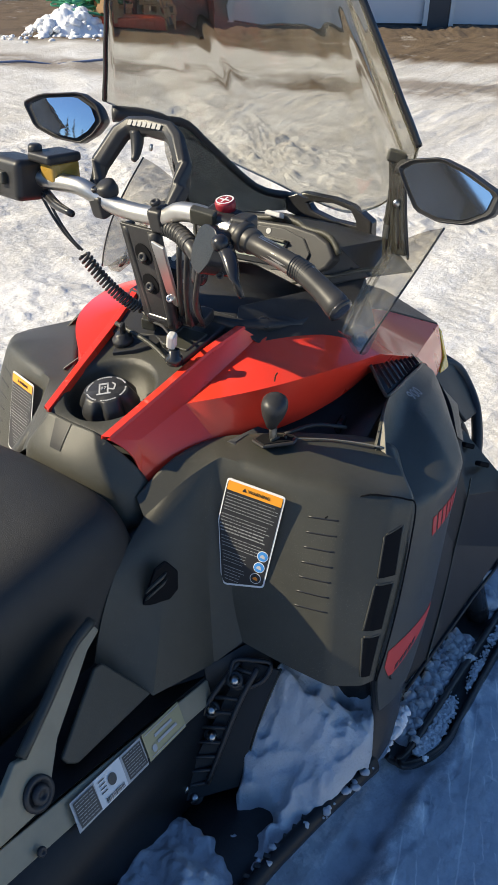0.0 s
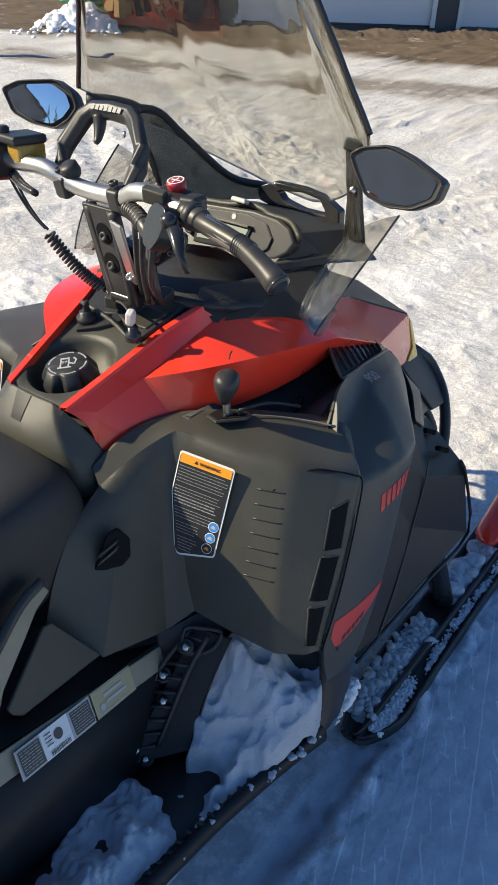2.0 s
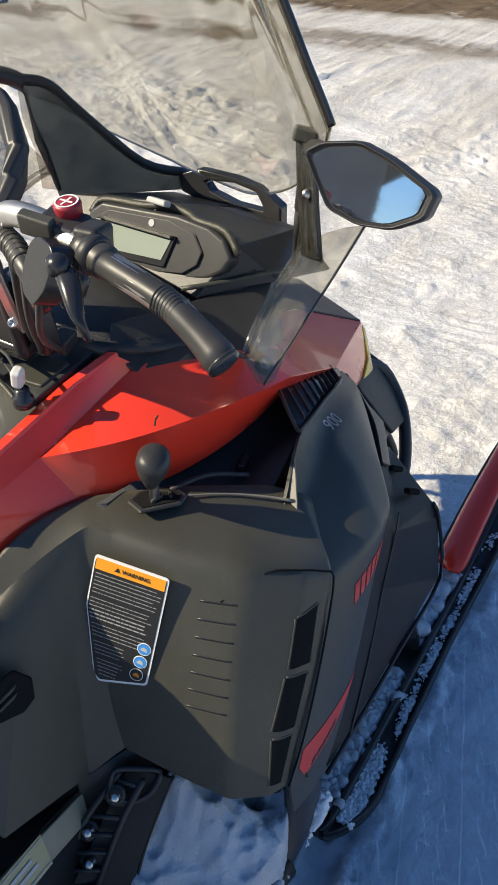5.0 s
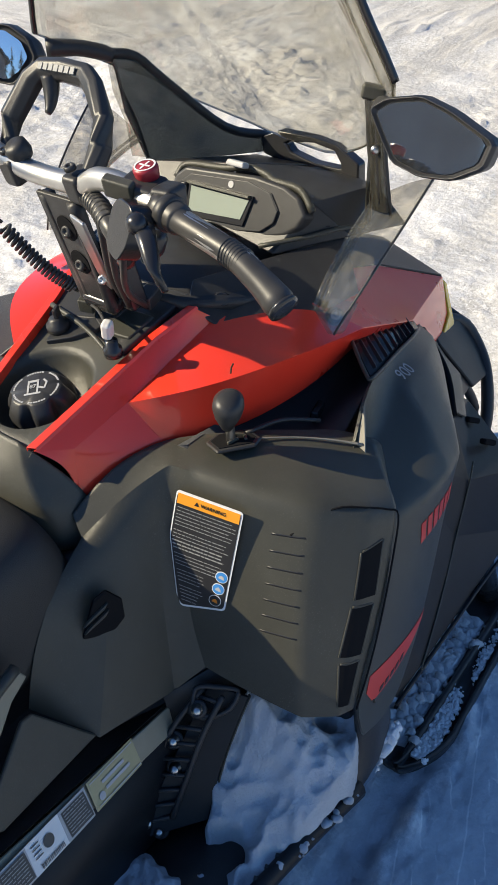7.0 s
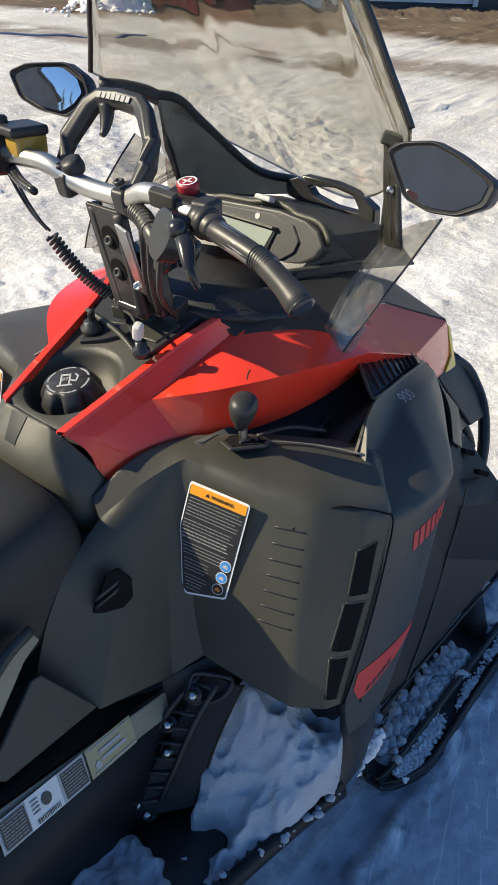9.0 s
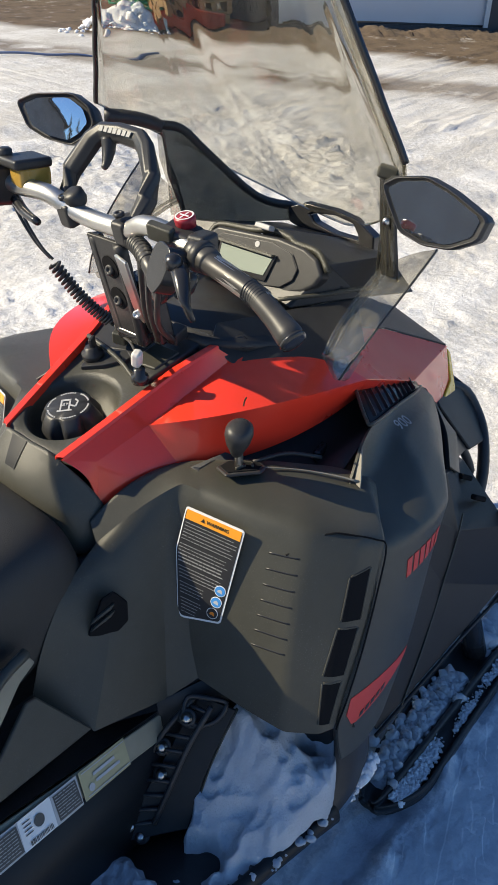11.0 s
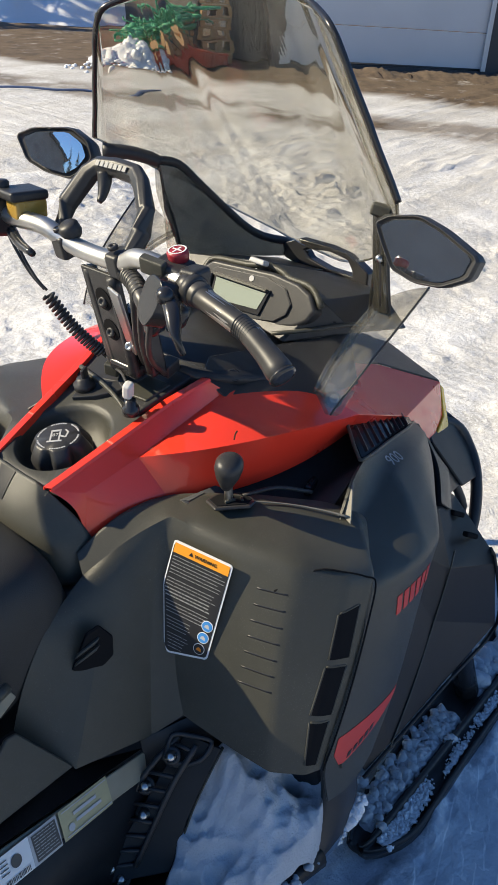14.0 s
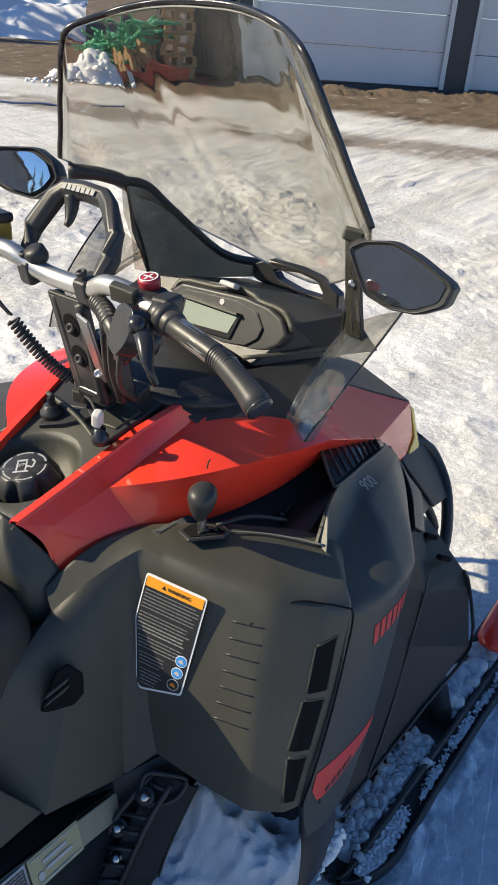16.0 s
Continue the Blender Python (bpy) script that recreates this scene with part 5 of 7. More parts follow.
for s in (-1, 1):
    # a smoked triangular wing of the frame on each side
    V = [(.428, -.211, 1.083), (.47, -.19, 1.075), (.519, -.165, 1.031), (.611, -.117, .951), (.694, -.074, .926), (.68, -.08, .905), (.519, -.165, .912), (.473, -.188, .914), (.461, -.195, .953), (.444, -.204, 1.0), (.438, -.208, 1.059)]
    fw = part("windshield_frame", mesh([side(v, s) for v in V], [(0, 1, 9, 10), (1, 2, 8, 9), (2, 6, 7, 8), (2, 3, 6), (3, 4, 5, 6)]), SMOKED, sled, "black windshield frame", thick=.006, bevel=.003)
    W = [[(.440, -.209, 1.075), (.446, -.205, 1.030), (.462, -.196, .985), (.476, -.188, .925)], [(.430, -.214, 1.070), (.433, -.213, 1.030), (.447, -.206, .985), (.452, -.204, .930)]]
    V2, F2 = net([[side(v, s) for v in r] for r in W])
    part("frame_flange", mesh(V2, F2), CLEAR, fw, "brownish clear flange of the windshield frame", thick=.003)
    part("frame_line", tube([side(v, s) for v in W[0]], .003, 6, fine=2), BLACK, fw)
    part("frame_edge", tube([side(v, s) for v in [(.428, -.211, 1.087), (.47, -.19, 1.079), (.519, -.165, 1.035), (.611, -.117, .955), (.694, -.074, .930)]], .008, 8), BLACK, fw)
    for dx, dy in ((.007, .014), (-.007, -.016)) if s < 0 else ():
        part("frame_post", tube([side((x + dx, y + dy, z), s) for x, y, z in [(.416, -.216, 1.100), (.419, -.222, 1.04), (.424, -.230, .985), (.430, -.234, .955)]], [.003, .0035, .0032, .002], 8), BLACK, fw)
    if s < 0:
        part("frame_web", mesh([side(v, s) for v in [(.424, -.202, 1.100), (.409, -.234, 1.098), (.418, -.250, .962), (.436, -.218, .955)]], [(0, 1, 2, 3)]), SMOKED, fw, "smoked plate of the mirror bracket", thick=.006, bevel=.002)
        part("bracket_groove", tube([(.413, -.222, 1.09), (.415, -.226, 1.04), (.420, -.234, .97)], .0028, 6), GLOSS, fw)
        part("bracket_head", box((.418, -.214, 1.104), (.016, .030, .018), (10, 0, 25)), GREY, fw, bevel=.004)
    part("frame_bolt", lathe([(.006, 0), (.006, .004), (.001, .005)], side((.410, -.226, 1.04), s), (-.8, .5 * s, .2), 12), STEEL, fw)
    part("mirror_arm", tube([side(v, s) for v in [(.436, -.204, 1.082), (.424, -.220, 1.088), (.395, -.245, 1.095), (.36, -.275, 1.095)]], [.010, .012, .012, .014], 10), BLACK, sled, "black mirror arm")
    outer = [(.283, -.256, .846), (.300, -.264, .872), (.338, -.275, .914), (.395, -.283, .960), (.455, -.288, 1.004)]
    fold = [(.298, -.232, .852), (.318, -.238, .884), (.356, -.246, .924), (.412, -.250, .958), (.468, -.250, .990)]
    inner = [(.306, -.210, .857), (.330, -.211, .890), (.376, -.208, .921), (.425, -.203, .941), (.476, -.196, .955)]
    V2, F2 = net([[side(v, s) for v in r] for r in (outer, fold, inner)])
    df = skin("side_deflector", V2, F2, CLEAR, sled, [((i, i + 1), 1) for i in (0, 1, 2, 3, 10, 11, 12, 13)] + [((0, 5), 1), ((5, 10), 1), ((4, 9), 1), ((9, 14), 1)], 2, .003, "clear side wind deflector")
    part("deflector_rim", tube([side(v, s) for v in outer], .0016, 6, fine=3), BLACK, df)
    part("deflector_fold", tube([side(v, s) for v in inner], .0035, 6), CLEAR, df)
    part("deflector_bend", tube([side((x + .002, y - .012, z + .002), s) for x, y, z in inner], .0025, 6), CLEAR, df)
    V = [(.300, -.214, .860), (.330, -.213, .862), (.365, -.236, .846), (.318, -.244, .826), (.291, -.242, .838)]
    ft = part("deflector_foot", mesh([side(v, s) for v in V], [(0, 1, 2, 3, 4)]), CLEAR, df, "smoked clear foot of the deflector", thick=.012, bevel=.003)
    hexagon_bolt("bolt", side((.322, -.234, .850), s), (-.4, .5 * s, .7), .007, ft, STEEL)
    part("foot_washer", lathe([(.013, 0), (.013, .003), (.008, .004)], side((.322, -.233, .848), s), (-.4, .5 * s, .7), 16), BLACK, ft)
# grab hump with a hole in the middle of the frame
O8 = [(.152, .938), (.109, .956), (.038, .956), (-.007, .949), (-.053, .924), (-.056, .887), (.036, .886), (.146, .912)]
H8 = [(.095, .936), (.088, .940), (.038, .945), (-.005, .938), (-.018, .920), (-.018, .911), (.037, .912), (.082, .922)]
bm = bmesh.new()
lay = [[bm.verts.new((x, y, z)) for y, z in o] for o, x in ((O8, .67), (H8, .67), (H8, .695), (O8, .695))]
for a, b in zip(lay, lay[1:] + lay[:1]):
    for i in range(8):
        bm.faces.new((a[i], a[(i + 1) % 8], b[(i + 1) % 8], b[i]))
part("frame_grip", bm, GLOSS, sled, "black grab loop at the foot of the windshield", bevel=.004)


def mirror_unit(s):
    O = [(.334, -.253, 1.109), (.337, -.272, 1.121), (.338, -.315, 1.129), (.336, -.353, 1.119), (.331, -.41, 1.095), (.326, -.404, 1.069), (.322, -.37, 1.051), (.322, -.33, 1.048), (.324, -.293, 1.057), (.329, -.272, 1.083)]
    nrm = Vector((-.98, .02, .2))
    if s > 0:
        O = [(.312, .499, 1.12), (.324, .462, 1.136), (.347, .382, 1.144), (.352, .344, 1.126), (.35, .33, 1.10), (.341, .348, 1.076), (.33, .375, 1.059), (.318, .428, 1.064), (.31, .471, 1.079)]
        nrm = Vector((-.943, -.268, .2))
    O = [tuple(Vector(a).lerp(Vector(b), k)) for a, b in zip(O, O[1:] + O[:1]) for k in (.12, .88)]
    n = len(O)
    c = sum((Vector(o) for o in O), Vector()) / n
    across = Vector((0, 0, 1)).cross(nrm)
    m = basis(c, across, nrm.cross(across))
    L = [(m.inverted() @ Vector(o)).xy for o in O]
    bm = bmesh.new()
    lay = []
    for k, z in ((.88, -.004), (.955, .002), (1.0, -.004), (1.0, -.02), (.85, -.045), (.5, -.06)):
        lay.append([bm.verts.new(m @ Vector((x * k, y * k, z))) for x, y in L])
    for a, b in zip(lay, lay[1:]):
        for i in range(n):
            bm.faces.new((a[i], a[(i + 1) % n], b[(i + 1) % n], b[i]))
    bm.faces.new(lay[0])
    bm.faces.new(lay[-1])
    u = part("mirror", bm, BLACK, sled, "rear view mirror in a black housing", bevel=.003)
    k = .85 if s < 0 else .79
    if s > 0:
        # slightly domed glass
        bm = bmesh.new()
        rings = [[bm.verts.new(m @ Vector((x * k * q / 6, y * k * q / 6, .0035 - (x * x + y * y) * (k * q / 6) ** 2 / 1.6))) for x, y in L] for q in range(1, 7)]
        bm.faces.new(rings[0])
        for a, b in zip(rings, rings[1:]):
            for i in range(n):
                bm.faces.new((a[i], a[(i + 1) % n], b[(i + 1) % n], b[i]))
        part("mirror_glass", bm, MIRROR, u, "domed mirror glass")
        return u
    part("mirror_glass", slab([(x * k, y * k) for x, y in L], .003, m @ Matrix.Translation((0, 0, -.005))), MIRROR, u, "mirror glass", smooth=False)
    return u


for s in (-1, 1):
    mirror_unit(s)

# ---- handlebar and controls ----
barp = [(.05, .40, 1.03), (.056, .265, 1.060), (.072, .194, 1.072), (.076, .157, 1.070), (.078, .10, 1.071), (.088, .06, 1.055), (.094, .022, 1.048), (.089, -.045, 1.052), (.080, -.085, 1.068), (.068, -.14, 1.072), (.056, -.215, 1.060), (.048, -.290, 1.044), (.042, -.325, 1.029)]
bar = part("handlebar", tube(barp, .0125, 16), ALU, sled, "bare aluminium handlebar")
grip = tube([(.061, -.186, 1.066), (.056, -.216, 1.060), (.054, -.226, 1.058), (.050, -.268, 1.050), (.047, -.292, 1.044), (.042, -.324, 1.030), (.038, -.345, 1.019), (.0365, -.352, 1.0155)], [.0150, .0155, .0122, .0120, .0122, .0132, .0152, .0135], 24, fine=5)
g = part("grip", grip, RUBBER, bar, "worn black rubber grip")
for k in range(7):
    a = Vector((.0485 - .0003 * k, -.280 - .0034 * k, 1.0470 - .0010 * k))
    part("grip_ring", lathe([(.0124, 0), (.0136, .0008), (.0124, .0016)], a, (-.09, -.97, -.2), 20), RUBBER, g)
part("grip_end", lathe([(.0155, 0), (.0150, .003), (.010, .0045), (.001, .0035)], (.0365, -.351, 1.0160), (-.20, -.86, -.46), 20), GLOSS, g)
hoop = [(.093, -.046, 1.046), (.100, -.052, 1.064), (.114, -.055, 1.088), (.128, -.049, 1.112), (.144, -.022, 1.138), (.150, -.006, 1.146), (.153, .034, 1.148), (.150, .066, 1.145), (.143, .080, 1.135), (.121, .101, 1.096), (.108, .099, 1.070), (.094, .076, 1.046)]
hp = part("grab_hoop", tube(hoop, [.0095, .010, .0115, .012, .012, .0115, .011, .0115, .012, .012, .0105, .0095], 8, fine=1, flat=1.25), BLACK, sled, "black moulded steering grab hoop", bevel=.003, smooth=True)
part("hoop_hook", tube([(.147, .052, 1.140), (.142, .048, 1.126), (.134, .044, 1.112), (.128, .043, 1.106)], [.011, .009, .006, .004], 8), BLACK, hp)
bm = bmesh.new()
hm = basis((.1398, .031, 1.1525), (0, -1, 0), (.32, 0, .95))
for k in range(7):
    slab([(-.030 + .0088 * k, -.0035), (-.0235 + .0088 * k, -.0035), (-.0215 + .0088 * k, .0035), (-.028 + .0088 * k, .0035)], .0012, hm, bm)
part("hoop_letters", bm, WORNPRINT, hp, "raised pale lettering as plain shapes", smooth=False)
for y in (-.040, .070):
    c = part("bar_clamp", box((.092, y, 1.050), (.034, .026, .034), (0, -15, 0)), BLACK, bar, "black bar clamp", bevel=.006)
    hexagon_bolt("bolt", (.080, y, 1.070), (-.3, 0, 1), .007, c, BLACK, "black bolt")
part("hoop_knob", lathe([(.012, 0), (.015, .006), (.015, .018), (.010, .022), (.001, .022)], (.096, .058, 1.062), (-.5, .1, .8), 16), BLACK, bar)
# steering post: a ladder plate with openings, and a bare metal link
post = part("steering_post", tube([(.092, .024, 1.030), (.105, .022, .98), (.122, .018, .915), (.130, .016, .88)], [.010, .010, .009, .009], 8), BLACK, sled, "black steering post plates")
part("post_web", mesh([(.088, .032, 1.03), (.087, .014, 1.03), (.127, .010, .885), (.128, .028, .885)], [(0, 1, 2, 3)]), BLACK, post, thick=.006, bevel=.002)
part("post_web", mesh([(.084, -.016, 1.03), (.083, -.034, 1.03), (.124, -.032, .885), (.125, -.014, .885)], [(0, 1, 2, 3)]), BLACK, post, thick=.006, bevel=.002)
part("post_rail", tube([(.086, -.030, 1.030), (.100, -.028, .98), (.117, -.026, .915), (.126, -.024, .88)], [.010, .010, .009, .009], 8), BLACK, post)
pm = basis((.1085, .0, .958), (.0, -1, 0), (-.26, 0, 1))
part("post_plate", slab([(-.033, .078), (.034, .078), (.034, -.078), (-.031, -.078)], .006, pm), BLACK, post, bevel=.002)
for y_ in (.036, -.012):
    part("post_hole", slab([(.001 + .015 * math.cos(a_ * .3927), y_ + .017 * math.sin(a_ * .3927)) for a_ in range(16)], .001, pm @ Matrix.Translation((0, 0, .0062))), VOID, post, smooth=False)
    hexagon_bolt("bolt", pm @ Vector((.001, y_ - .004, .0072)), (-.95, -.1, .25), .0075, post, BLACK, "black bolt")
lk = part("steering_link", mesh([(.062, -.066, 1.020), (.070, -.036, 1.022), (.100, -.034, .942), (.108, -.040, .922), (.104, -.052, .922), (.093, -.060, .938)], [(0, 1, 2, 3, 4, 5)]), STEEL, post, "bare metal steering link", thick=.005, bevel=.002)
hexagon_bolt("bolt", (.101, -.042, .934), (-.9, -.3, .3), .006, lk)
for q in ((.088, -.062, 1.0), (.100, -.064, .965), (.112, -.06, .93)):
    hexagon_bolt("bolt", q, (-.8, -.5, .2), .0035, post)
part("post_bracket", box((.135, -.03, .93), (.03, .05, .10), (0, -15, 0)), GLOSS, post, bevel=.006)
part("post_foot", box((.140, -.004, .886), (.045, .060, .022), (0, -12, 0)), GLOSS, post, bevel=.008, segs=3)
# ribbed hose and cables
pts = [(.104, -.02, 1.035), (.085, -.062, 1.040), (.066, -.095, 1.043), (.046, -.128, 1.040), (.040, -.145, 1.030)]
hose = tube(pts, .0105, 12, fine=10)
hs = part("ribbed_hose", hose, RUBBER, sled, "black ribbed cable hose")
for k in range(12):
    t = k / 11 * 3.0
    i = min(2, int(t))
    a = Vector(pts[i]).lerp(Vector(pts[i + 1]), t - i)
    part("hose_ring", lathe([(.0105, 0), (.0125, .001), (.0105, .002)], a, Vector(pts[i + 1]) - Vector(pts[i]), 14), RUBBER, hs)
for k, (a, b, c) in enumerate((((.06, -.11, 1.03), (.08, -.09, .96), (.13, -.05, .89)), ((.05, -.14, 1.02), (.075, -.11, .95), (.15, -.06, .885)), ((.062, -.095, 1.03), (.09, -.07, .95), (.14, -.03, .89)))):
    part("cable", tube([a, b, c], .004, 8), RUBBER, sled, "black control cable")
# right controls
tb = part("throttle_block", slab(rounded([(-.022, -.022), (-.012, -.040), (.010, -.042), (.021, -.020), (.022, .008), (.012, .018), (-.012, .016), (-.022, .004)], .007), .024, basis((.048, -.176, 1.054), (-.35, -.90, -.18), (.2, -.25, .9))), GLOSS, bar, "glossy black throttle block", bevel=.011, segs=4)
part("block_bolt", lathe([(.011, 0), (.010, .005), (.005, .009), (.001, .010)], (.022, -.194, 1.062), (-.7, -.35, .6), 16), GLOSS, tb, "glossy black domed cap")
part("throttle_lever", tube([(.028, -.196, 1.056), (.016, -.212, 1.050), (.006, -.226, 1.036), (.005, -.233, 1.022), (.009, -.236, 1.010)], [.011, .0095, .0075, .0062, .004], 12, flat=.7), GLOSS, tb, "glossy black thumb throttle")
part("block_ring", lathe([(.0165, 0), (.0185, .002), (.0185, .010), (.0165, .012)], (.059, -.196, 1.064), (-.12, -.97, -.2), 24), BLACK, tb)
for q, rr in (((.030, -.165, 1.030), .007), ((.040, -.150, 1.020), .005), ((.052, -.170, 1.010), .006), ((.060, -.135, 1.000), .004)):
    hexagon_bolt("bolt", q, (-.8, -.4, .3), rr * .8, tb, BLACK, "black bolt")
for k, q in enumerate(((.060, -.140, 1.012), (.070, -.120, .985), (.082, -.150, 1.000))):
    part("block_joint", lathe([(.001, 0), (.009, .001), (.011, .006), (.011, .022), (.008, .028), (.001, .029)], q, (-.5 + .3 * k, -.3, .8), 14), GLOSS, tb)
kb = part("switch_housing", box((.070, -.158, 1.070), (.036, .042, .030), (8, -10, 10)), BLACK, bar, "black switch housing", bevel=.005)
part("housing_lip", box((.050, -.146, 1.078), (.012, .034, .022), (8, -20, 10)), GREY, kb, bevel=.003)
btn = part("stop_button", lathe([(.009, -.012), (.009, -.004), (.0118, -.002), (.0130, .008), (.0120, .011), (.001, .011)], (.076, -.160, 1.086), (-.25, 0, 1), 24), CRIMSON, kb, "red engine stop button")
bmx = bmesh.new()
bmat = Matrix.Translation((.076, -.160, 1.086)) @ frame_of((0, 0, 0), (-.25, 0, 1)) @ Matrix.Translation((0, 0, .0112))
for k in range(20):
    a0, a1 = 2 * math.pi * k / 20, 2 * math.pi * (k + 1) / 20
    slab([(.0095 * math.cos(a0), .0095 * math.sin(a0)), (.0112 * math.cos(a0), .0112 * math.sin(a0)), (.0112 * math.cos(a1), .0112 * math.sin(a1)), (.0095 * math.cos(a1), .0095 * math.sin(a1))], .0004, bmat, bmx)
slab([(-.007, -.001), (.007, -.001), (.007, .001), (-.007, .001)], .0004, bmat, bmx)
slab([(-.001, -.007), (.001, -.007), (.001, .007), (-.001, .007)], .0004, bmat, bmx)
part("button_sign", bmx, WHITE, btn, smooth=False)
for c, sz, r in (((.072, -.190, 1.066), (.034, .026, .036), (0, 0, 10)), ((.090, -.150, 1.060), (.03, .05, .024), (0, 10, 0))):
    part("switch_body", box(c, sz, r), BLACK, kb, bevel=.006)
# left controls
res = part("brake_reservoir", box((.088, .150, 1.084), (.048, .034, .030), (0, 0, -6)), FLUID, bar, "amber brake fluid reservoir", bevel=.006)
part("reservoir_lid", box((.085, .156, 1.103), (.058, .052, .014), (0, 0, -6)), BLACK, res, "black reservoir lid", bevel=.005)
lp = part("switch_pod", box((.064, .216, 1.070), (.056, .082, .058), (0, 5, -5)), BLACK, bar, "black left switch pod", bevel=.010, segs=3)
part("pod_button", box((.032, .212, 1.074), (.010, .016, .018), (0, 5, 0)), GREY, lp, "grey pod button", bevel=.003)
part("pod_button", box((.032, .238, 1.070), (.010, .016, .020), (0, 5, 0)), GREY, lp, "grey pod button", bevel=.003)
part("signal_button", box((.034, .258, 1.046), (.020, .030, .022), (0, 10, 0)), LAMPORANGE, lp, "orange button", bevel=.004)
part("pod_knob", lathe([(.010, 0), (.010, .012), (.007, .015), (.001, .015)], (.07, .178, 1.104), (0, 0, 1), 14), BLACK, lp)
part("brake_lever", tube([(.07, .165, 1.052), (.058, .13, 1.044), (.05, .09, 1.040), (.052, .40, 1.01)][:3], [.008, .007, .005], 8), GLOSS, lp)
part("left_grip", tube([(.056, .265, 1.060), (.05, .40, 1.03)], .0175, 20, fine=6), RUBBER, bar, "black rubber grip")
# coiled tether
a, b = Vector((.088, .118, .968)), Vector((.135, .055, .884))
ax = (b - a).normalized()
e1 = ax.cross(Vector((0, 0, 1))).normalized()
e2 = ax.cross(e1)
T = 20
line = []
for k in range(T * 9 + 1):
    t = k / (T * 9)
    w = 2 * math.pi * k / 9
    sag = Vector((0, 0, -.010)) * math.sin(math.pi * t)
    line.append(a.lerp(b, t) + sag + .0085 * (e1 * math.cos(w) + e2 * math.sin(w)))
th = part("tether_cord", tube(line, .0022, 6, fine=1), RUBBER, sled, "black coiled safety tether")
part("tether_lead", tube([(.088, .118, .974), (.080, .130, .99), (.076, .150, 1.015), (.072, .168, 1.05)], .0022, 6), RUBBER, th)
part("tether_lead", tube([(.088, .124, .974), (.078, .140, .995), (.074, .160, 1.02), (.070, .178, 1.05)], .0022, 6), RUBBER, th)
part("tether_lead", tube([(.135, .052, .884), (.125, .02, .876), (.105, -.02, .885), (.085, -.055, .885)], .0022, 6), RUBBER, th)

# ---- gear lever ----
gb = basis((.128, -.212, .749), (.85, -.45, -.06), (.4, .85, -.1))
gt = part("gear_gate", slab([(-.030, -.020), (.020, -.024), (.034, -.010), (.030, .018), (-.014, .022), (-.034, .008)], .005, gb), BLACK, sled, "black gear gate", bevel=.003)
part("gate_slot", slab([(-.025, -.015), (.017, -.019), (.028, -.007), (.024, .013), (-.012, .017), (-.028, .006)], .001, gb @ Matrix.Translation((0, 0, .005))), VOID, gt, smooth=False)
for q, w, r in (((-.004, -.008), .018, 20), ((.010, .004), .014, -30), ((.002, .008), .012, 60), ((.014, -.006), .010, 75)):
    part("gate_tooth", box((0, 0, 0), (w, .0035, .004)), GREY, gt, bevel=.001).matrix_basis = gb @ Matrix.Translation((*q, .0075)) @ Matrix.Rotation(radians(r), 4, "Z")
lev = part("gear_lever", tube([(.124, -.212, .750), (.122, -.212, .778), (.116, -.212, .792)], .006, 10), STEEL, sled, "gear lever")
kn = lathe([(.001, 0), (.010, .0), (.014, .010), (.021, .026), (.0245, .042), (.0235, .052), (.016, .059), (.001, .061)], (0, 0, 0), (0, 0, 1), 24)
bmesh.ops.scale(kn, vec=(1.0, .86, 1), verts=kn.verts)
bmesh.ops.scale(kn, vec=(.90, .90, .88), verts=kn.verts)
part("gear_knob", kn, BLACK, lev, "dusty black gear knob").matrix_basis = pose(.118, -.212, .780, 8, -12, 20)
part("shelf_cable", tube([(.15, -.215, .752), (.20, -.235, .752), (.245, -.265, .738)], .003, 6), BLACK, sled, "black cable on the shelf")

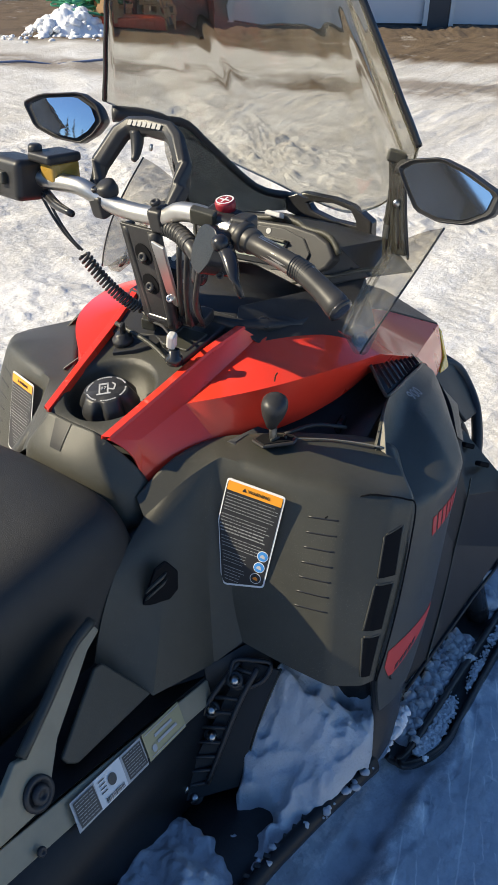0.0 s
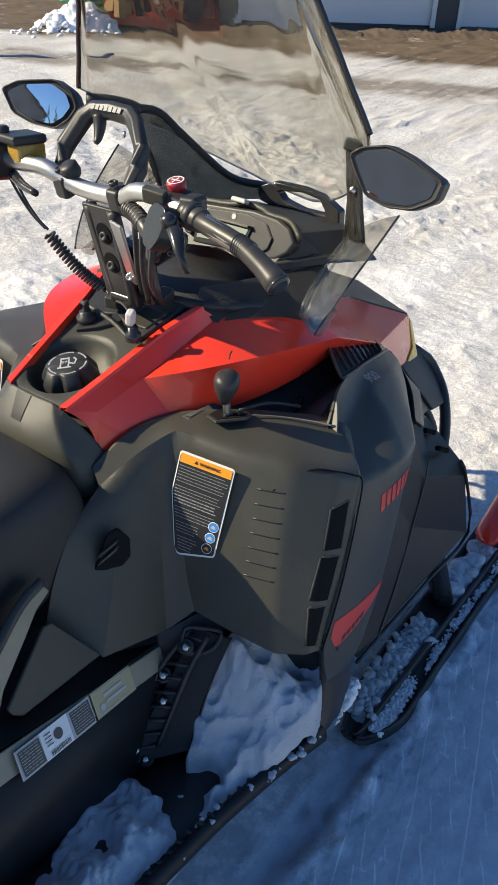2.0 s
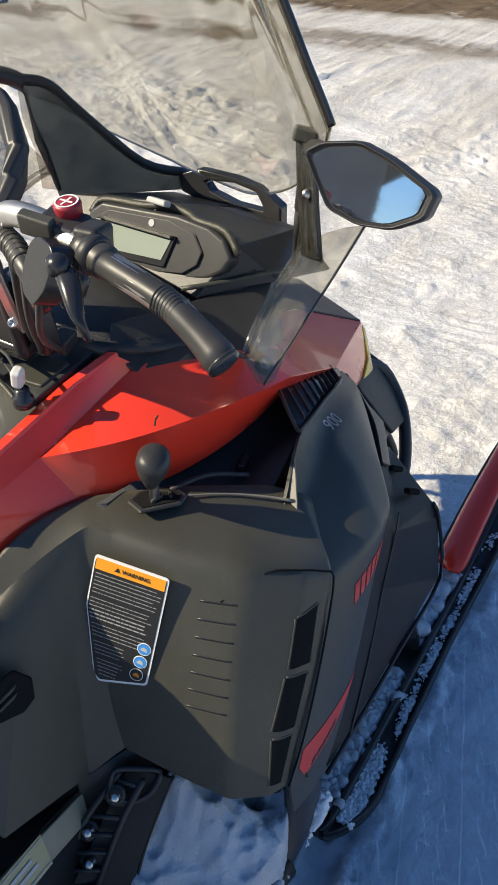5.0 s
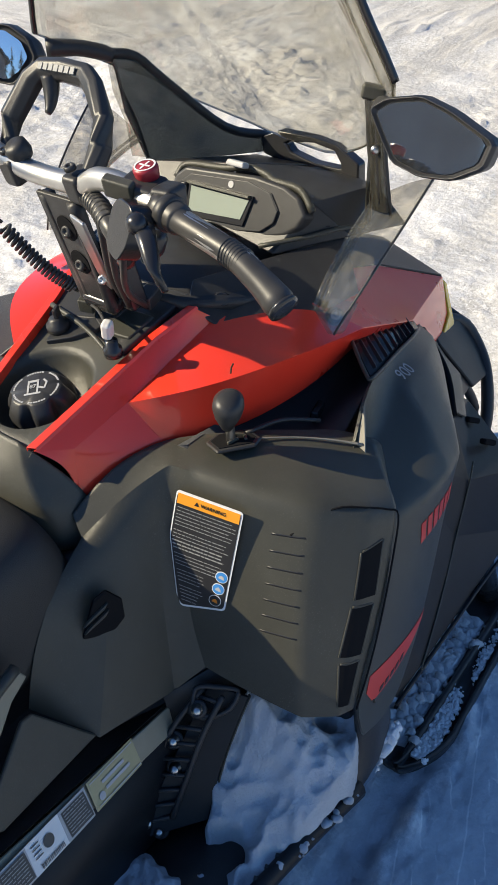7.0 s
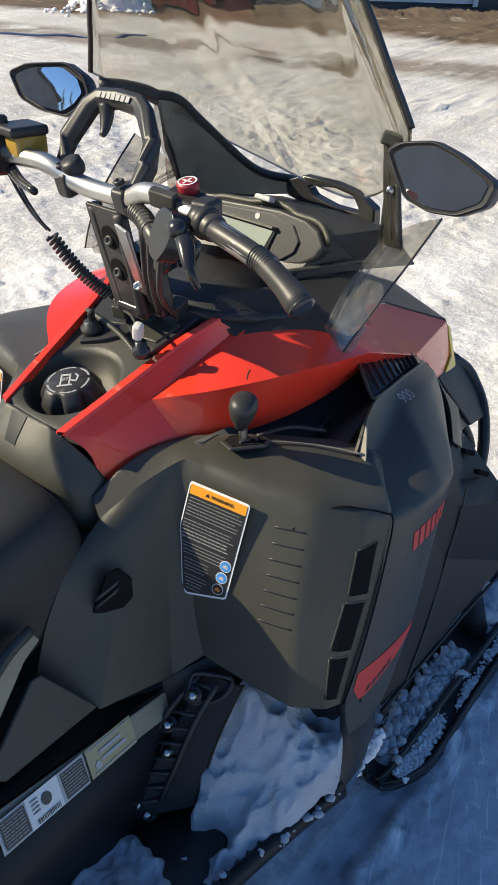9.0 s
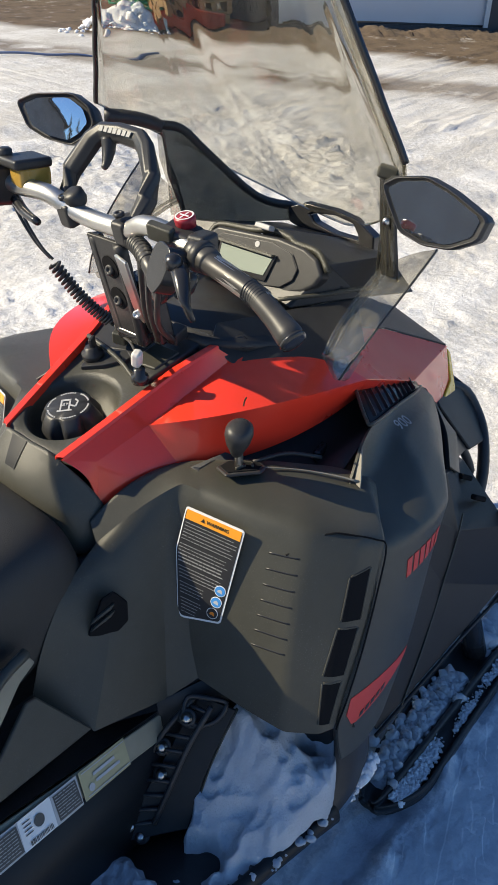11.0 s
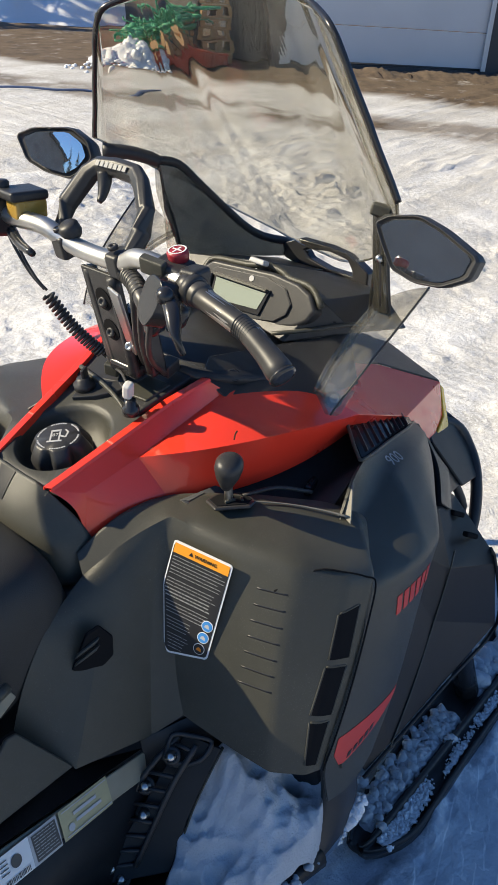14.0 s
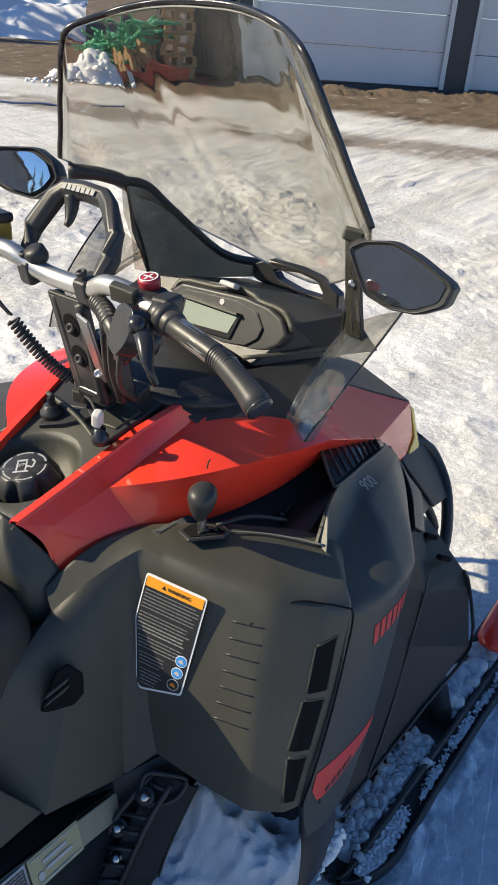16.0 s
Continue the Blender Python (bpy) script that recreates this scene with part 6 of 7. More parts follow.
# ---- skis and bumper ----
for s in (-1, 1):
    rows = []
    for x, yr, yl, z, lip in ((.262, -.445, -.412, .062, .004), (.266, -.449, -.408, .048, .013), (.288, -.468, -.398, .046, .015), (.330, -.488, -.386, .046, .016), (.372, -.498, -.376, .046, .017), (.49, -.492, -.364, .046, .018), (.70, -.485, -.360, .046, .018), (.9, -.484, -.360, .052, .018), (1.1, -.492, -.360, .085, .018), (1.25, -.486, -.366, .160, .016), (1.35, -.472, -.384, .245, .010), (1.40, -.444, -.410, .295, .006)):
        c = max(yr + .010, min(yl - .010, -.443))
        k = min(1, (c - yr) / .04)
        rows.append([side(p_, s) for p_ in ((x, yr, z - .012), (x, yr, z + lip), (x, yr + .008 * k, z + lip), (x, yr + .011 * k, z), (x, c - .008 * k, z), (x, c - .006 * k, z + lip * 1.25), (x, c + .005 * k, z + lip * 1.25), (x, c + .009 * k, z), (x, yl - .011, z), (x, yl - .008, z + lip), (x, yl, z + lip), (x, yl, z - .012))])
    V, F = net(rows)
    sk = skin("ski", V, F, BLACK, sled, sub=1, thick=.010, soft=.3, label="black plastic ski caked with snow")
    part("ski_handle", tube([side(v, s) for v in [(.945, -.412, .108), (.965, -.412, .130), (1.10, -.414, .195), (1.25, -.418, .262), (1.345, -.420, .312)]], [.030, .036, .034, .028, .018], 12, flat=.6), RED, sk, "red ski loop")
    part("ski_leg", tube([side(v, s) for v in [(.73, -.405, .06), (.70, -.36, .22), (.66, -.29, .38)]], .026, 10), GLOSS, sk)
    part("ski_keel", tube([side(v, s) for v in [(.40, -.425, .034), (.9, -.425, .038), (1.2, -.427, .11)]], .008, 6), STEEL, sk)
    bt = [(.80, -.13, .600), (.905, -.175, .572), (.925, -.215, .520), (.90, -.255, .470), (.86, -.285, .395), (.80, -.30, .33)]
    bp = part("bumper_tube", tube([side(v, s) for v in bt], .013, 10), BLACK, sled, "black front bumper tube")
    V = [(.81, -.14, .600), (.905, -.172, .574), (.925, -.213, .520), (.902, -.252, .470), (.80, -.262, .495), (.74, -.205, .600)]
    part("bumper_plate", mesh([side(v, s) for v in V], [(0, 1, 2, 3, 4, 5)]), SATIN, bp, thick=.008, bevel=.004)
    part("bumper_stay", tube([side(v, s) for v in [(.80, -.24, .51), (.82, -.27, .44), (.80, -.29, .36)]], .010, 8), BLACK, bp)
part("bumper_bar", tube([(.905, -.175, .572), (.985, -.06, .56), (.995, MID, .56), (.985, .104, .56), (.905, .219, .572)], .013, 10), BLACK, sled, "black front bumper bar")
part("track", box((-.62, MID, .17), (1.5, .40, .24)), RUBBER, sled, "black rubber drive track", bevel=.09, segs=5)
twig = thing("twig", "tiny dry brown twig lying on the red cover", "twig")
part("stalk", tube([(.157, -.188, .827), (.160, -.187, .834), (.159, -.191, .841)], .0012, 6), BARKTWIG, twig)

# ---- snow lying on the sled ----


def lump(bm, c, r, seed, squash=.75, fine=2):
    rnd = random.Random(seed)
    m = Matrix.Translation(c) @ Euler((rnd.random() * 6, rnd.random() * 6, rnd.random() * 6)).to_matrix().to_4x4()
    q = bmesh.ops.create_icosphere(bm, subdivisions=fine, radius=r, matrix=m)
    off = Vector((seed * 1.7, seed * .3, 0))
    for v in q["verts"]:
        d = v.co - Vector(c)
        k = 1 + .45 * noise.noise(v.co * (1.1 / r) + off) + .2 * noise.noise(v.co * (2.6 / r) + off)
        v.co = Vector(c) + Vector((d.x * k, d.y * k, d.z * k * squash))


def footwell_snow(s):
    bm = bmesh.new()
    nx, ny = 90, 60
    grid = {}
    for i in range(nx + 1):
        for j in range(ny + 1):
            x = -.185 + .322 * i / nx
            v = j / ny
            edge_in = -.292 - .070 * max(0, min(1, (-x - .045) / .13)) - .016 * noise.noise(Vector((x * 14, 3, 0))) - .007 * noise.noise(Vector((x * 45, 7, 0)))
            edge_out = -.462 + .034 * min(1, max(0, (.06 - x) / .15)) + .005 * noise.noise(Vector((x * 40, 9, 0)))
            y = edge_in + (edge_out - edge_in) * v
            p = Vector((x, y, 0))
            away = max(0, -.315 - y) + .40 * max(0, x - .02)
            h = .010 + .160 * max(0, min(1, 1 + (x - .03) / .22)) ** 2.1 * math.exp(-away / .19)
            h += .018 * noise.noise(p * 9) + .034 * (.33 - abs(noise.noise(p * 15 + Vector((1, 2, 0))))) + .018 * (.33 - abs(noise.noise(p * 33 + Vector((3, 0, 0))))) + .004 * noise.noise(p * 80)
            front = .148 - .058 * max(0, (-y - .405) / .045) ** 2
            h *= min(1, (v + .05) * 9) * min(1, (1.02 - v) * 12) ** .5 * min(1, i / 6) * max(0, min(1, (front - x) / .018)) ** .5
            # a bare gap where a boot broke the snow
            for ax, ay, bx, by, w in ((-.165, -.280, -.100, -.372, .013),):
                k = max(0, min(1, ((x - ax) * (bx - ax) + (y - ay) * (by - ay)) / ((bx - ax) ** 2 + (by - ay) ** 2)))
                d = math.hypot(x - ax - k * (bx - ax), y - ay - k * (by - ay)) + .012 * noise.noise(p * 38)
                h -= .09 * max(0, 1 - max(0, d - w * .4) / (w * 1.5))
            h -= .150 * math.exp(-(((x - .092) / .013) ** 2 + ((y + .390) / .012) ** 2) ** 2)
            grid[i, j] = bm.verts.new(side((x, y, .258 + max(-.02, h)), s))
    for i in range(nx):
        for j in range(ny):
            bm.faces.new((grid[i, j], grid[i + 1, j], grid[i + 1, j + 1], grid[i, j + 1]))
    for k in range(34):
        rnd = random.Random(k + 50)
        x = .075 - rnd.random() ** 1.3 * .31
        y = -.455 + .030 * min(1, max(0, -x / .15)) + rnd.gauss(.004, .006)
        r = .0015 + .006 * rnd.random() ** 3
        lump(bm, side((x, y, .280 + r * .3 + (.03 if x > .04 and rnd.random() < .5 else 0)), s), r, k)
    return tagged(part("snow_pile", bm, SHADED_SNOW), "packed snow heaped in the footwell on the running board", "snow", kind="stuff")


footwell_snow(-1)
bm = bmesh.new()
for k in range(26):
    t = k / 25
    wide = .003 + .0055 * math.sin(math.pi * min(1, t * 1.25 + .12))
    lump(bm, (.190 - .060 * t, -.457 - .003 * math.sin(k * 1.7), .290 - .048 * t), wide * (1 + .2 * math.sin(k * 2.7)), 200 + k, 1.5)
tagged(part("snow_clump", bm, SNOWLUMP), "strip of snow stuck to the edge of the black guard", "snow", kind="stuff")
for s in (-1, 1):
    bm = bmesh.new()
    rnd = random.Random(8 + s)
    made = 0
    while made < (3000 if s < 0 else 150):
        x = .300 + .90 * rnd.random() ** 1.5
        near = max(0, min(1, (.50 - x) / .10))
        y = -.470 + rnd.gauss(0, .009 + .008 * near) + .006 * near
        outer = -.495 + .012 * max(0, min(1, (x - .37) / .3)) + .10 * max(0, .345 - x)
        if not outer + .014 < y < -.450 or noise.noise(Vector((x * 9, y * 26, 2))) < -.30 - .5 * near + .75 * rnd.random():
            continue
        made += 1
        r = .0014 + .0040 * rnd.random() ** 2.5
        z = .050 if x < .9 else .056 + (x - .9) * .17
        lump(bm, side((x, y, z + .007 * rnd.random() + r * .4), s), r, 300 + made, .7, 1)
    # packed snow and clods that fill the inner channel
    packed = bmesh.new()
    grid, mx, my = {}, 150, 22
    for i in range(mx + 1):
        for j in range(my + 1):
            x = .305 + .695 * i / mx
            inner = -.376 - .10 * max(0, .37 - x)
            y = -.433 + (inner + .433) * j / my
            p = Vector((x, y, 0))
            h = .014 + .010 * noise.noise(p * 22) + .022 * (.33 - abs(noise.noise(p * 36))) + .005 * noise.noise(p * 90)
            h *= min(1, i / 5, (mx - i) / 5, (j + 1) / 3, (my + 1 - j) / 3)
            if .655 < x < .745:
                h = 0
            grid[i, j] = packed.verts.new(side((x, y, .045 + max(0, x - .9) * .15 + h), s))
    for i in range(mx):
        for j in range(my):
            packed.faces.new((grid[i, j], grid[i + 1, j], grid[i + 1, j + 1], grid[i, j + 1]))
    for k in range(420 if s < 0 else 10):
        far = rnd.random() < .12
        x = .76 + .24 * rnd.random() if far else .315 + .33 * rnd.random()
        r = .012 + .016 * rnd.random() if far else .003 + .010 * rnd.random() ** 2.2
        lump(packed, side((x, -.402 + rnd.gauss(0, .015), .054 + max(0, x - .9) * .15 + r * .4 + .005 * rnd.random()), s), r, 3000 + k, .85, 2)
    tagged(part("packed_snow", packed, SHADED_SNOW), "snow clods packed along the inner side of the black ski, darkened for shade", "snow", kind="stuff")
    tagged(part("ski_snow", bm, SNOWLUMP), "white crumbs of snow lying on the black ski", "snow", kind="stuff")
# a broken crust of snow farther back on the board
bm = bmesh.new()
nx, ny = 80, 50
grid = {}
for i in range(nx + 1):
    for j in range(ny + 1):
        x, v = -.50 + .355 * i / nx, j / ny
        p = Vector((x - .035 * v + .012 * noise.noise(Vector((v * 9, 5, 0))), -.243 - .03 * max(0, -.25 - x) / .1 + .014 * noise.noise(Vector((x * 22, 1, 0))) - .178 * v, 0))
        h = .014 + .020 * noise.noise(p * 12 + Vector((4, 0, 0))) + .016 * noise.noise(p * 27) + .010 * abs(noise.noise(p * 60))
        h = (h + .012 * math.sin(math.pi * v)) * min(1, v * 9, (1 - v) * 6, i / 8, (nx - i) / 5) - .002
        grid[i, j] = bm.verts.new((p.x, p.y, .247 + max(0, -.18 - x) * .108 + 1.25 * h))
for i in range(nx):
    for j in range(ny):
        bm.faces.new((grid[i, j], grid[i + 1, j], grid[i + 1, j + 1], grid[i, j + 1]))
tagged(part("snow_crust", bm, SHADED_SNOW), "broken crust of snow on the running board", "snow", kind="stuff")

# ---- the garage and what stands by it ----
CLAD = material("dark_metal_cladding", (0.045, 0.045, 0.05), .5, 0, .1, 3, second=(.06, .06, .062), second_scale=1.5)
DOORWHITE = material("pale_door_steel", (0.60, 0.605, 0.615), .45, 0, .03, 2, .15, 120, second=(.53, .535, .545), second_scale=1.2, second_amount=.3)
TRIMWHITE = material("pale_trim", (0.62, 0.62, 0.60), .5, 0, .05, 10)
WOODP = material("weathered_pallet_wood", (0.42, 0.25, 0.11), .7, 0, .25, 12, .3, 90, second=(.24, .15, .08), second_scale=5)
GREENT = material("green_netting", (0.05, 0.30, 0.16), .6, 0, .3, 30, .4, 60)
ORANGEP = material("orange_red_plastic", (0.50, 0.07, 0.03), .45, 0, .15, 10)
BARK = material("spruce_bark", (0.10, 0.075, 0.055), .8, 0, .3, 8)
NEEDLE = material("spruce_needles", (0.03, 0.05, 0.028), .7, 0, .4, 6)
SHED = material("weathered_dark_boards", (0.26, 0.25, 0.24), .7, 0, .2, 4, second=(.09, .08, .07), second_scale=2)
along = Vector((.722, -.692, 0))
O = Vector((10.05, 6.28, .68))
gm = basis(O, along, (0, 0, 1))   # x along the front, y up, z out of the wall, towards the yard


def hole_wall(x0, x1, top, holes, m, depth):
    """A wall with openings cut through it."""
    bm = bmesh.new()
    x = x0
    for a, b, h in holes:
        slab([(x, -.6), (a, -.6), (a, top), (x, top)], depth, m, bm)
        slab([(a, h), (b, h), (b, top), (a, top)], depth, m, bm)
        slab([(a, -.6), (b, -.6), (b, .0), (a, .0)], depth, m, bm)
        x = b
    slab([(x, -.6), (x1, -.6), (x1, top), (x, top)], depth, m, bm)
    return bm


DOORS = [(-1.0, 1.92, 2.45), (2.33, 5.25, 2.45), (5.66, 8.58, 2.45)]
tagged(part("wall_garage", hole_wall(-1.22, 9.4, 4.2, DOORS, gm, -.22), CLAD, smooth=False), "dark metal-clad garage wall with roller doors", "wall", kind="structure")
tagged(part("wall_garage_side", slab([(-1.22, -.6), (-1.0, -.6), (-1.0, 4.2), (-1.22, 4.2)], -7, gm @ Matrix.Translation((0, 0, -.22))), CLAD, smooth=False), "dark metal-clad garage side wall", "wall", kind="structure")
tagged(part("roof_garage", slab([(-1.5, 4.2), (9.8, 4.2), (9.8, 4.35), (-1.5, 4.35)], -8.0, gm @ Matrix.Translation((0, 0, .4))), CLAD, smooth=False), "dark metal garage roof", "roof", kind="structure")
for k, (a, b, h) in enumerate(DOORS):
    d = thing(f"door_{k + 1}", "closed pale steel sectional garage door", "garage door", kind="structure")
    for r in range(5):
        y0 = .02 + r * .486
        part("door_panel", slab([(a + .01, y0), (b - .01, y0), (b - .01, y0 + .478), (a + .01, y0 + .478)], -.05, gm @ Matrix.Translation((0, 0, -.04))), DOORWHITE, d, bevel=.006)
    for x in (a, b):
        part("door_trim", slab([(x - .035, 0), (x + .035, 0), (x + .035, h), (x - .035, h)], .03, gm), TRIMWHITE, d, bevel=.004)
    part("door_seal", slab([(a, -.01), (b, -.01), (b, .03), (a, .03)], .01, gm @ Matrix.Translation((0, 0, -.04))), BLACK, d)
# earth bank at the foot of the wall
EARTH = material("bare_earth", (0.12, 0.085, 0.055), .9, 0, .55, 18, .9, 60, second=(.055, .038, .026), second_scale=7, second_amount=.8)
bm = bmesh.new()
nx, ny = 260, 12
grid = []
for i in range(nx + 1):
    for j in range(ny + 1):
        x = -1.3 + 11 * i / nx
        z = .02 + 1.15 * j / ny
        w = gm @ Vector((x, 0, z))
        t = j / ny
        h = .10 * math.sin(math.pi * min(1, t * 1.2 + .12)) * (.7 + .6 * noise.noise(Vector((x * 2.2, t * 2, 0)))) + .05 * abs(noise.noise(Vector((x * 9, t * 9, 1)))) + .03 * max(0, noise.noise(Vector((x * 21, t * 15, 1)))) + .02 * noise.noise(Vector((x * 43, t * 30, 1)))
        grid.append(bm.verts.new((w.x, w.y, ground_z(w.x, w.y) - .03 + max(0, h))))
for i in range(nx):
    for j in range(ny):
        q = i * (ny + 1) + j
        bm.faces.new((grid[q], grid[q + 1], grid[q + ny + 2], grid[q + ny + 1]))
tagged(part("earth_bank", bm, EARTH), "rough bank of bare brown earth along the garage", "earth", kind="stuff")


def place(x, z, h=0.0):
    w = gm @ Vector((x, 0, z))
    return Vector((w.x, w.y, ground_z(w.x, w.y) + h))


# pile of stored goods beside the garage
for k in range(9):
    pal = thing("pallet", "weathered wooden pallet in an outdoor stack", "pallet", "stacked pallets", at=tuple(place(-2.04 + .02 * math.sin(k * 2.3), -.40 + .02 * math.cos(k * 1.7), .15 * k)))
    pal.rotation_euler = (0, 0, radians(-44 + 4 * math.sin(k * 1.9)))
    for j in range(5):
        part("board", box((0, -.3 + .15 * j, .13), (.46, .10, .022)), WOODP, pal, bevel=.003)
    for j in range(3):
        part("bearer", box((-.19 + .19 * j, 0, .07), (.08, .70, .098)), WOODP, pal, bevel=.003)
    for j in range(3):
        part("foot_board", box((0, -.3 + .3 * j, .011), (.46, .10, .022)), WOODP, pal, bevel=.003)
base = thing("crate", "orange-red plastic crate at the foot of the pile", "crate", at=tuple(place(-2.42, .06, .0)))
base.rotation_euler = (0, 0, radians(-43))
part("crate_body", box((0, 0, .09), (1.02, .46, .16)), ORANGEP, base, bevel=.02)
for j in range(8):
    part("crate_rib", box((-.455 + .13 * j, -.235, .09), (.035, .03, .14)), ORANGEP, base, bevel=.008)
part("crate_rim", box((0, 0, .17), (1.06, .50, .03)), ORANGEP, base, bevel=.010)
for k in range(2):
    bun = thing("timber_bundle", "orange-brown bundle of short boards under the netting", "timber", "timber bundles", at=tuple(place(-2.66 + .05 * k, -.36, .02 + .33 * k)))
    bun.rotation_euler = (0, 0, radians(-43 + 5 * k))
    for j in range(4):
        for i in range(3):
            part("board", box((.012 * math.sin(i * 5 + j * 3 + k), -.15 + .15 * i, .04 + .078 * j), (.54 - .1 * k, .135, .066), (0, 0, 1.5 * math.sin(j * 7 + i))), WOODP, bun, bevel=.004)
    for i in (-1, 1):
        part("strap", box((.16 * i, 0, .16), (.025, .47, .34)), BLACK, bun, bevel=.003)
pst = thing("post", "dark upright post beside the pile", "post", at=tuple(place(-2.31, -.32, 0)))
part("post_shaft", box((0, 0, 1.0), (.13, .13, 2.2)), CLAD, pst, bevel=.01)
rnd = random.Random(3)
bm = bmesh.new()
for k in range(230):
    t = rnd.random()
    c = place(-3.25 + .85 * t + rnd.gauss(0, .05), -.25 + rnd.gauss(0, .22), .26 + .36 * t + abs(rnd.gauss(0, .07)))
    pts = [c]
    for j in range(4):
        pts.append(pts[-1] + along * rnd.gauss(0, .10) + Vector((rnd.gauss(0, .03), rnd.gauss(0, .03), rnd.gauss(-.005, .03))))
    tube(pts, .006 + .010 * rnd.random(), 5, bm=bm, fine=3, flat=1.8)
tagged(part("netting", bm, GREENT), "tangled green rope netting thrown on the snow heap", "netting", kind="stuff")
bm = bmesh.new()
nx, ny = 90, 50
grid = []
for i in range(nx + 1):
    for j in range(ny + 1):
        a_, b_ = i / nx, j / ny
        q = place(-3.85 + 1.15 * a_, -.15 + .95 * b_)
        p = Vector((q.x, q.y, 0))
        h = .36 * math.sin(math.pi * min(1, a_ * .8)) * math.sin(math.pi * b_) ** .8 + .07 * noise.noise(p * 4.1) + .09 * abs(noise.noise(p * 7.3)) + .03 * noise.noise(p * 13) + .015 * noise.noise(p * 31)
        h *= min(1, a_ * 3, b_ * 3, (1 - b_) * 3, (1 - a_) * 3)
        grid.append(bm.verts.new(q + Vector((.05 * noise.noise(p * 6), .05 * noise.noise(p * 6 + Vector((5, 0, 0))), max(-.05, h - .04)))))
for i in range(nx):
    for j in range(ny):
        q = i * (ny + 1) + j
        bm.faces.new((grid[q], grid[q + 1], grid[q + ny + 2], grid[q + ny + 1]))
for k in range(130):
    a_, b_ = rnd.random(), rnd.random()
    c = place(-3.85 + 1.15 * a_, -.15 + .95 * b_, .28 * math.sin(math.pi * min(1, a_ * .8)) * math.sin(math.pi * b_) * min(1, (1 - a_) * 3))
    lump(bm, c, .025 + .055 * rnd.random() ** 2, 900 + k, .8)
for k in range(40):
    c = place(-4.2 + 1.5 * rnd.random(), .75 + rnd.gauss(0, .18), .01)
    lump(bm, c, .02 + .05 * rnd.random() ** 2, 600 + k, .6)
tagged(part("snow_heap", bm, SNOWLUMP), "lumpy heap of old snow beside the pile", "snow heap", kind="stuff")
bx = thing("wooden_box", "small broken wooden box on the snow heap", "box", at=tuple(place(-2.72, .22, .20)))
for k in range(3):
    part("board", box((0, -.1 + .1 * k, .02 + .1 * (k % 2)), (.4, .08, .20), (12 * k, 6, 20)), WOODP, bx, bevel=.003)
# long snowbank, in the shade of trees added out of view
bm = bmesh.new()
nx, ny = 120, 16
grid = []
for i in range(nx + 1):
    for j in range(ny + 1):
        w = place(-24 + 20.4 * i / nx, -10.0 + 5.6 * j / ny)
        t = j / ny
        p = Vector((w.x, w.y, 0))
        h = (1.9 * (1 - t) ** .7) * (.8 + .35 * noise.noise(p * .5)) + .25 * noise.noise(p * 1.4) + .10 * noise.noise(p * 4)
        grid.append(bm.verts.new((w.x, w.y, w.z - .05 + max(0, h) * min(1, (1 - t) * 6))))
for i in range(nx):
    for j in range(ny):
        q = i * (ny + 1) + j
        bm.faces.new((grid[q], grid[q + 1], grid[q + ny + 2], grid[q + ny + 1]))
tagged(part("snowbank", bm, SNOWLUMP), "tall ploughed snowbank in the shade", "snowbank", kind="stuff")
# a blue tube across the yard that stands in for a cable's shadow
CABLE_SHADOW = material("cable_shadow_blue", (.13, .17, .28), .5, 0, .1, 10)
a, b = Vector((3.2, 8.9, 0)), Vector((6.25, 6.38, 0))
pts = []
for k in range(14):
    q = a.lerp(b, k / 13)
    pts.append((q.x, q.y, ground_z(q.x, q.y) + .015 + snow_height(q.x, q.y) + .012 * math.sin(k)))
tagged(part("hose", tube(pts, .013, 8), CABLE_SHADOW), "thin blue tube standing in for a cable's shadow on the snow", "hose")

# ---- behind the sled: a dark house and a row of spruces ----


def house():
    h = thing("house", "dark weathered house with a steep gable roof behind the yard", "house", at=(-10.3, 7.95, 0))
    h.rotation_euler = (0, 0, radians(-30))
    V = [(x, y, z) for x in (-3, 3) for y, z in ((-3.2, -.3), (3.2, -.3), (3.2, 2.7), (0, 5.1), (-3.2, 2.7))]
    part("wall", mesh(V, [(0, 1, 2, 3, 4), (5, 6, 7, 8, 9), (0, 1, 6, 5), (1, 2, 7, 6), (4, 0, 5, 9)]), SHED, h, smooth=False)
    for y in (-1, 1):
        V = [(-3.3, y * 3.5, 2.48), (3.3, y * 3.5, 2.48), (3.3, 0, 5.16), (-3.3, 0, 5.16)]
        part("roof", mesh(V, [(0, 1, 2, 3)]), CLAD, h, thick=.10, smooth=False)
    part("door", box((3.03, 1.0, 1.0), (.06, .95, 2.05)), CLAD, h, bevel=.01)
    return h


house()


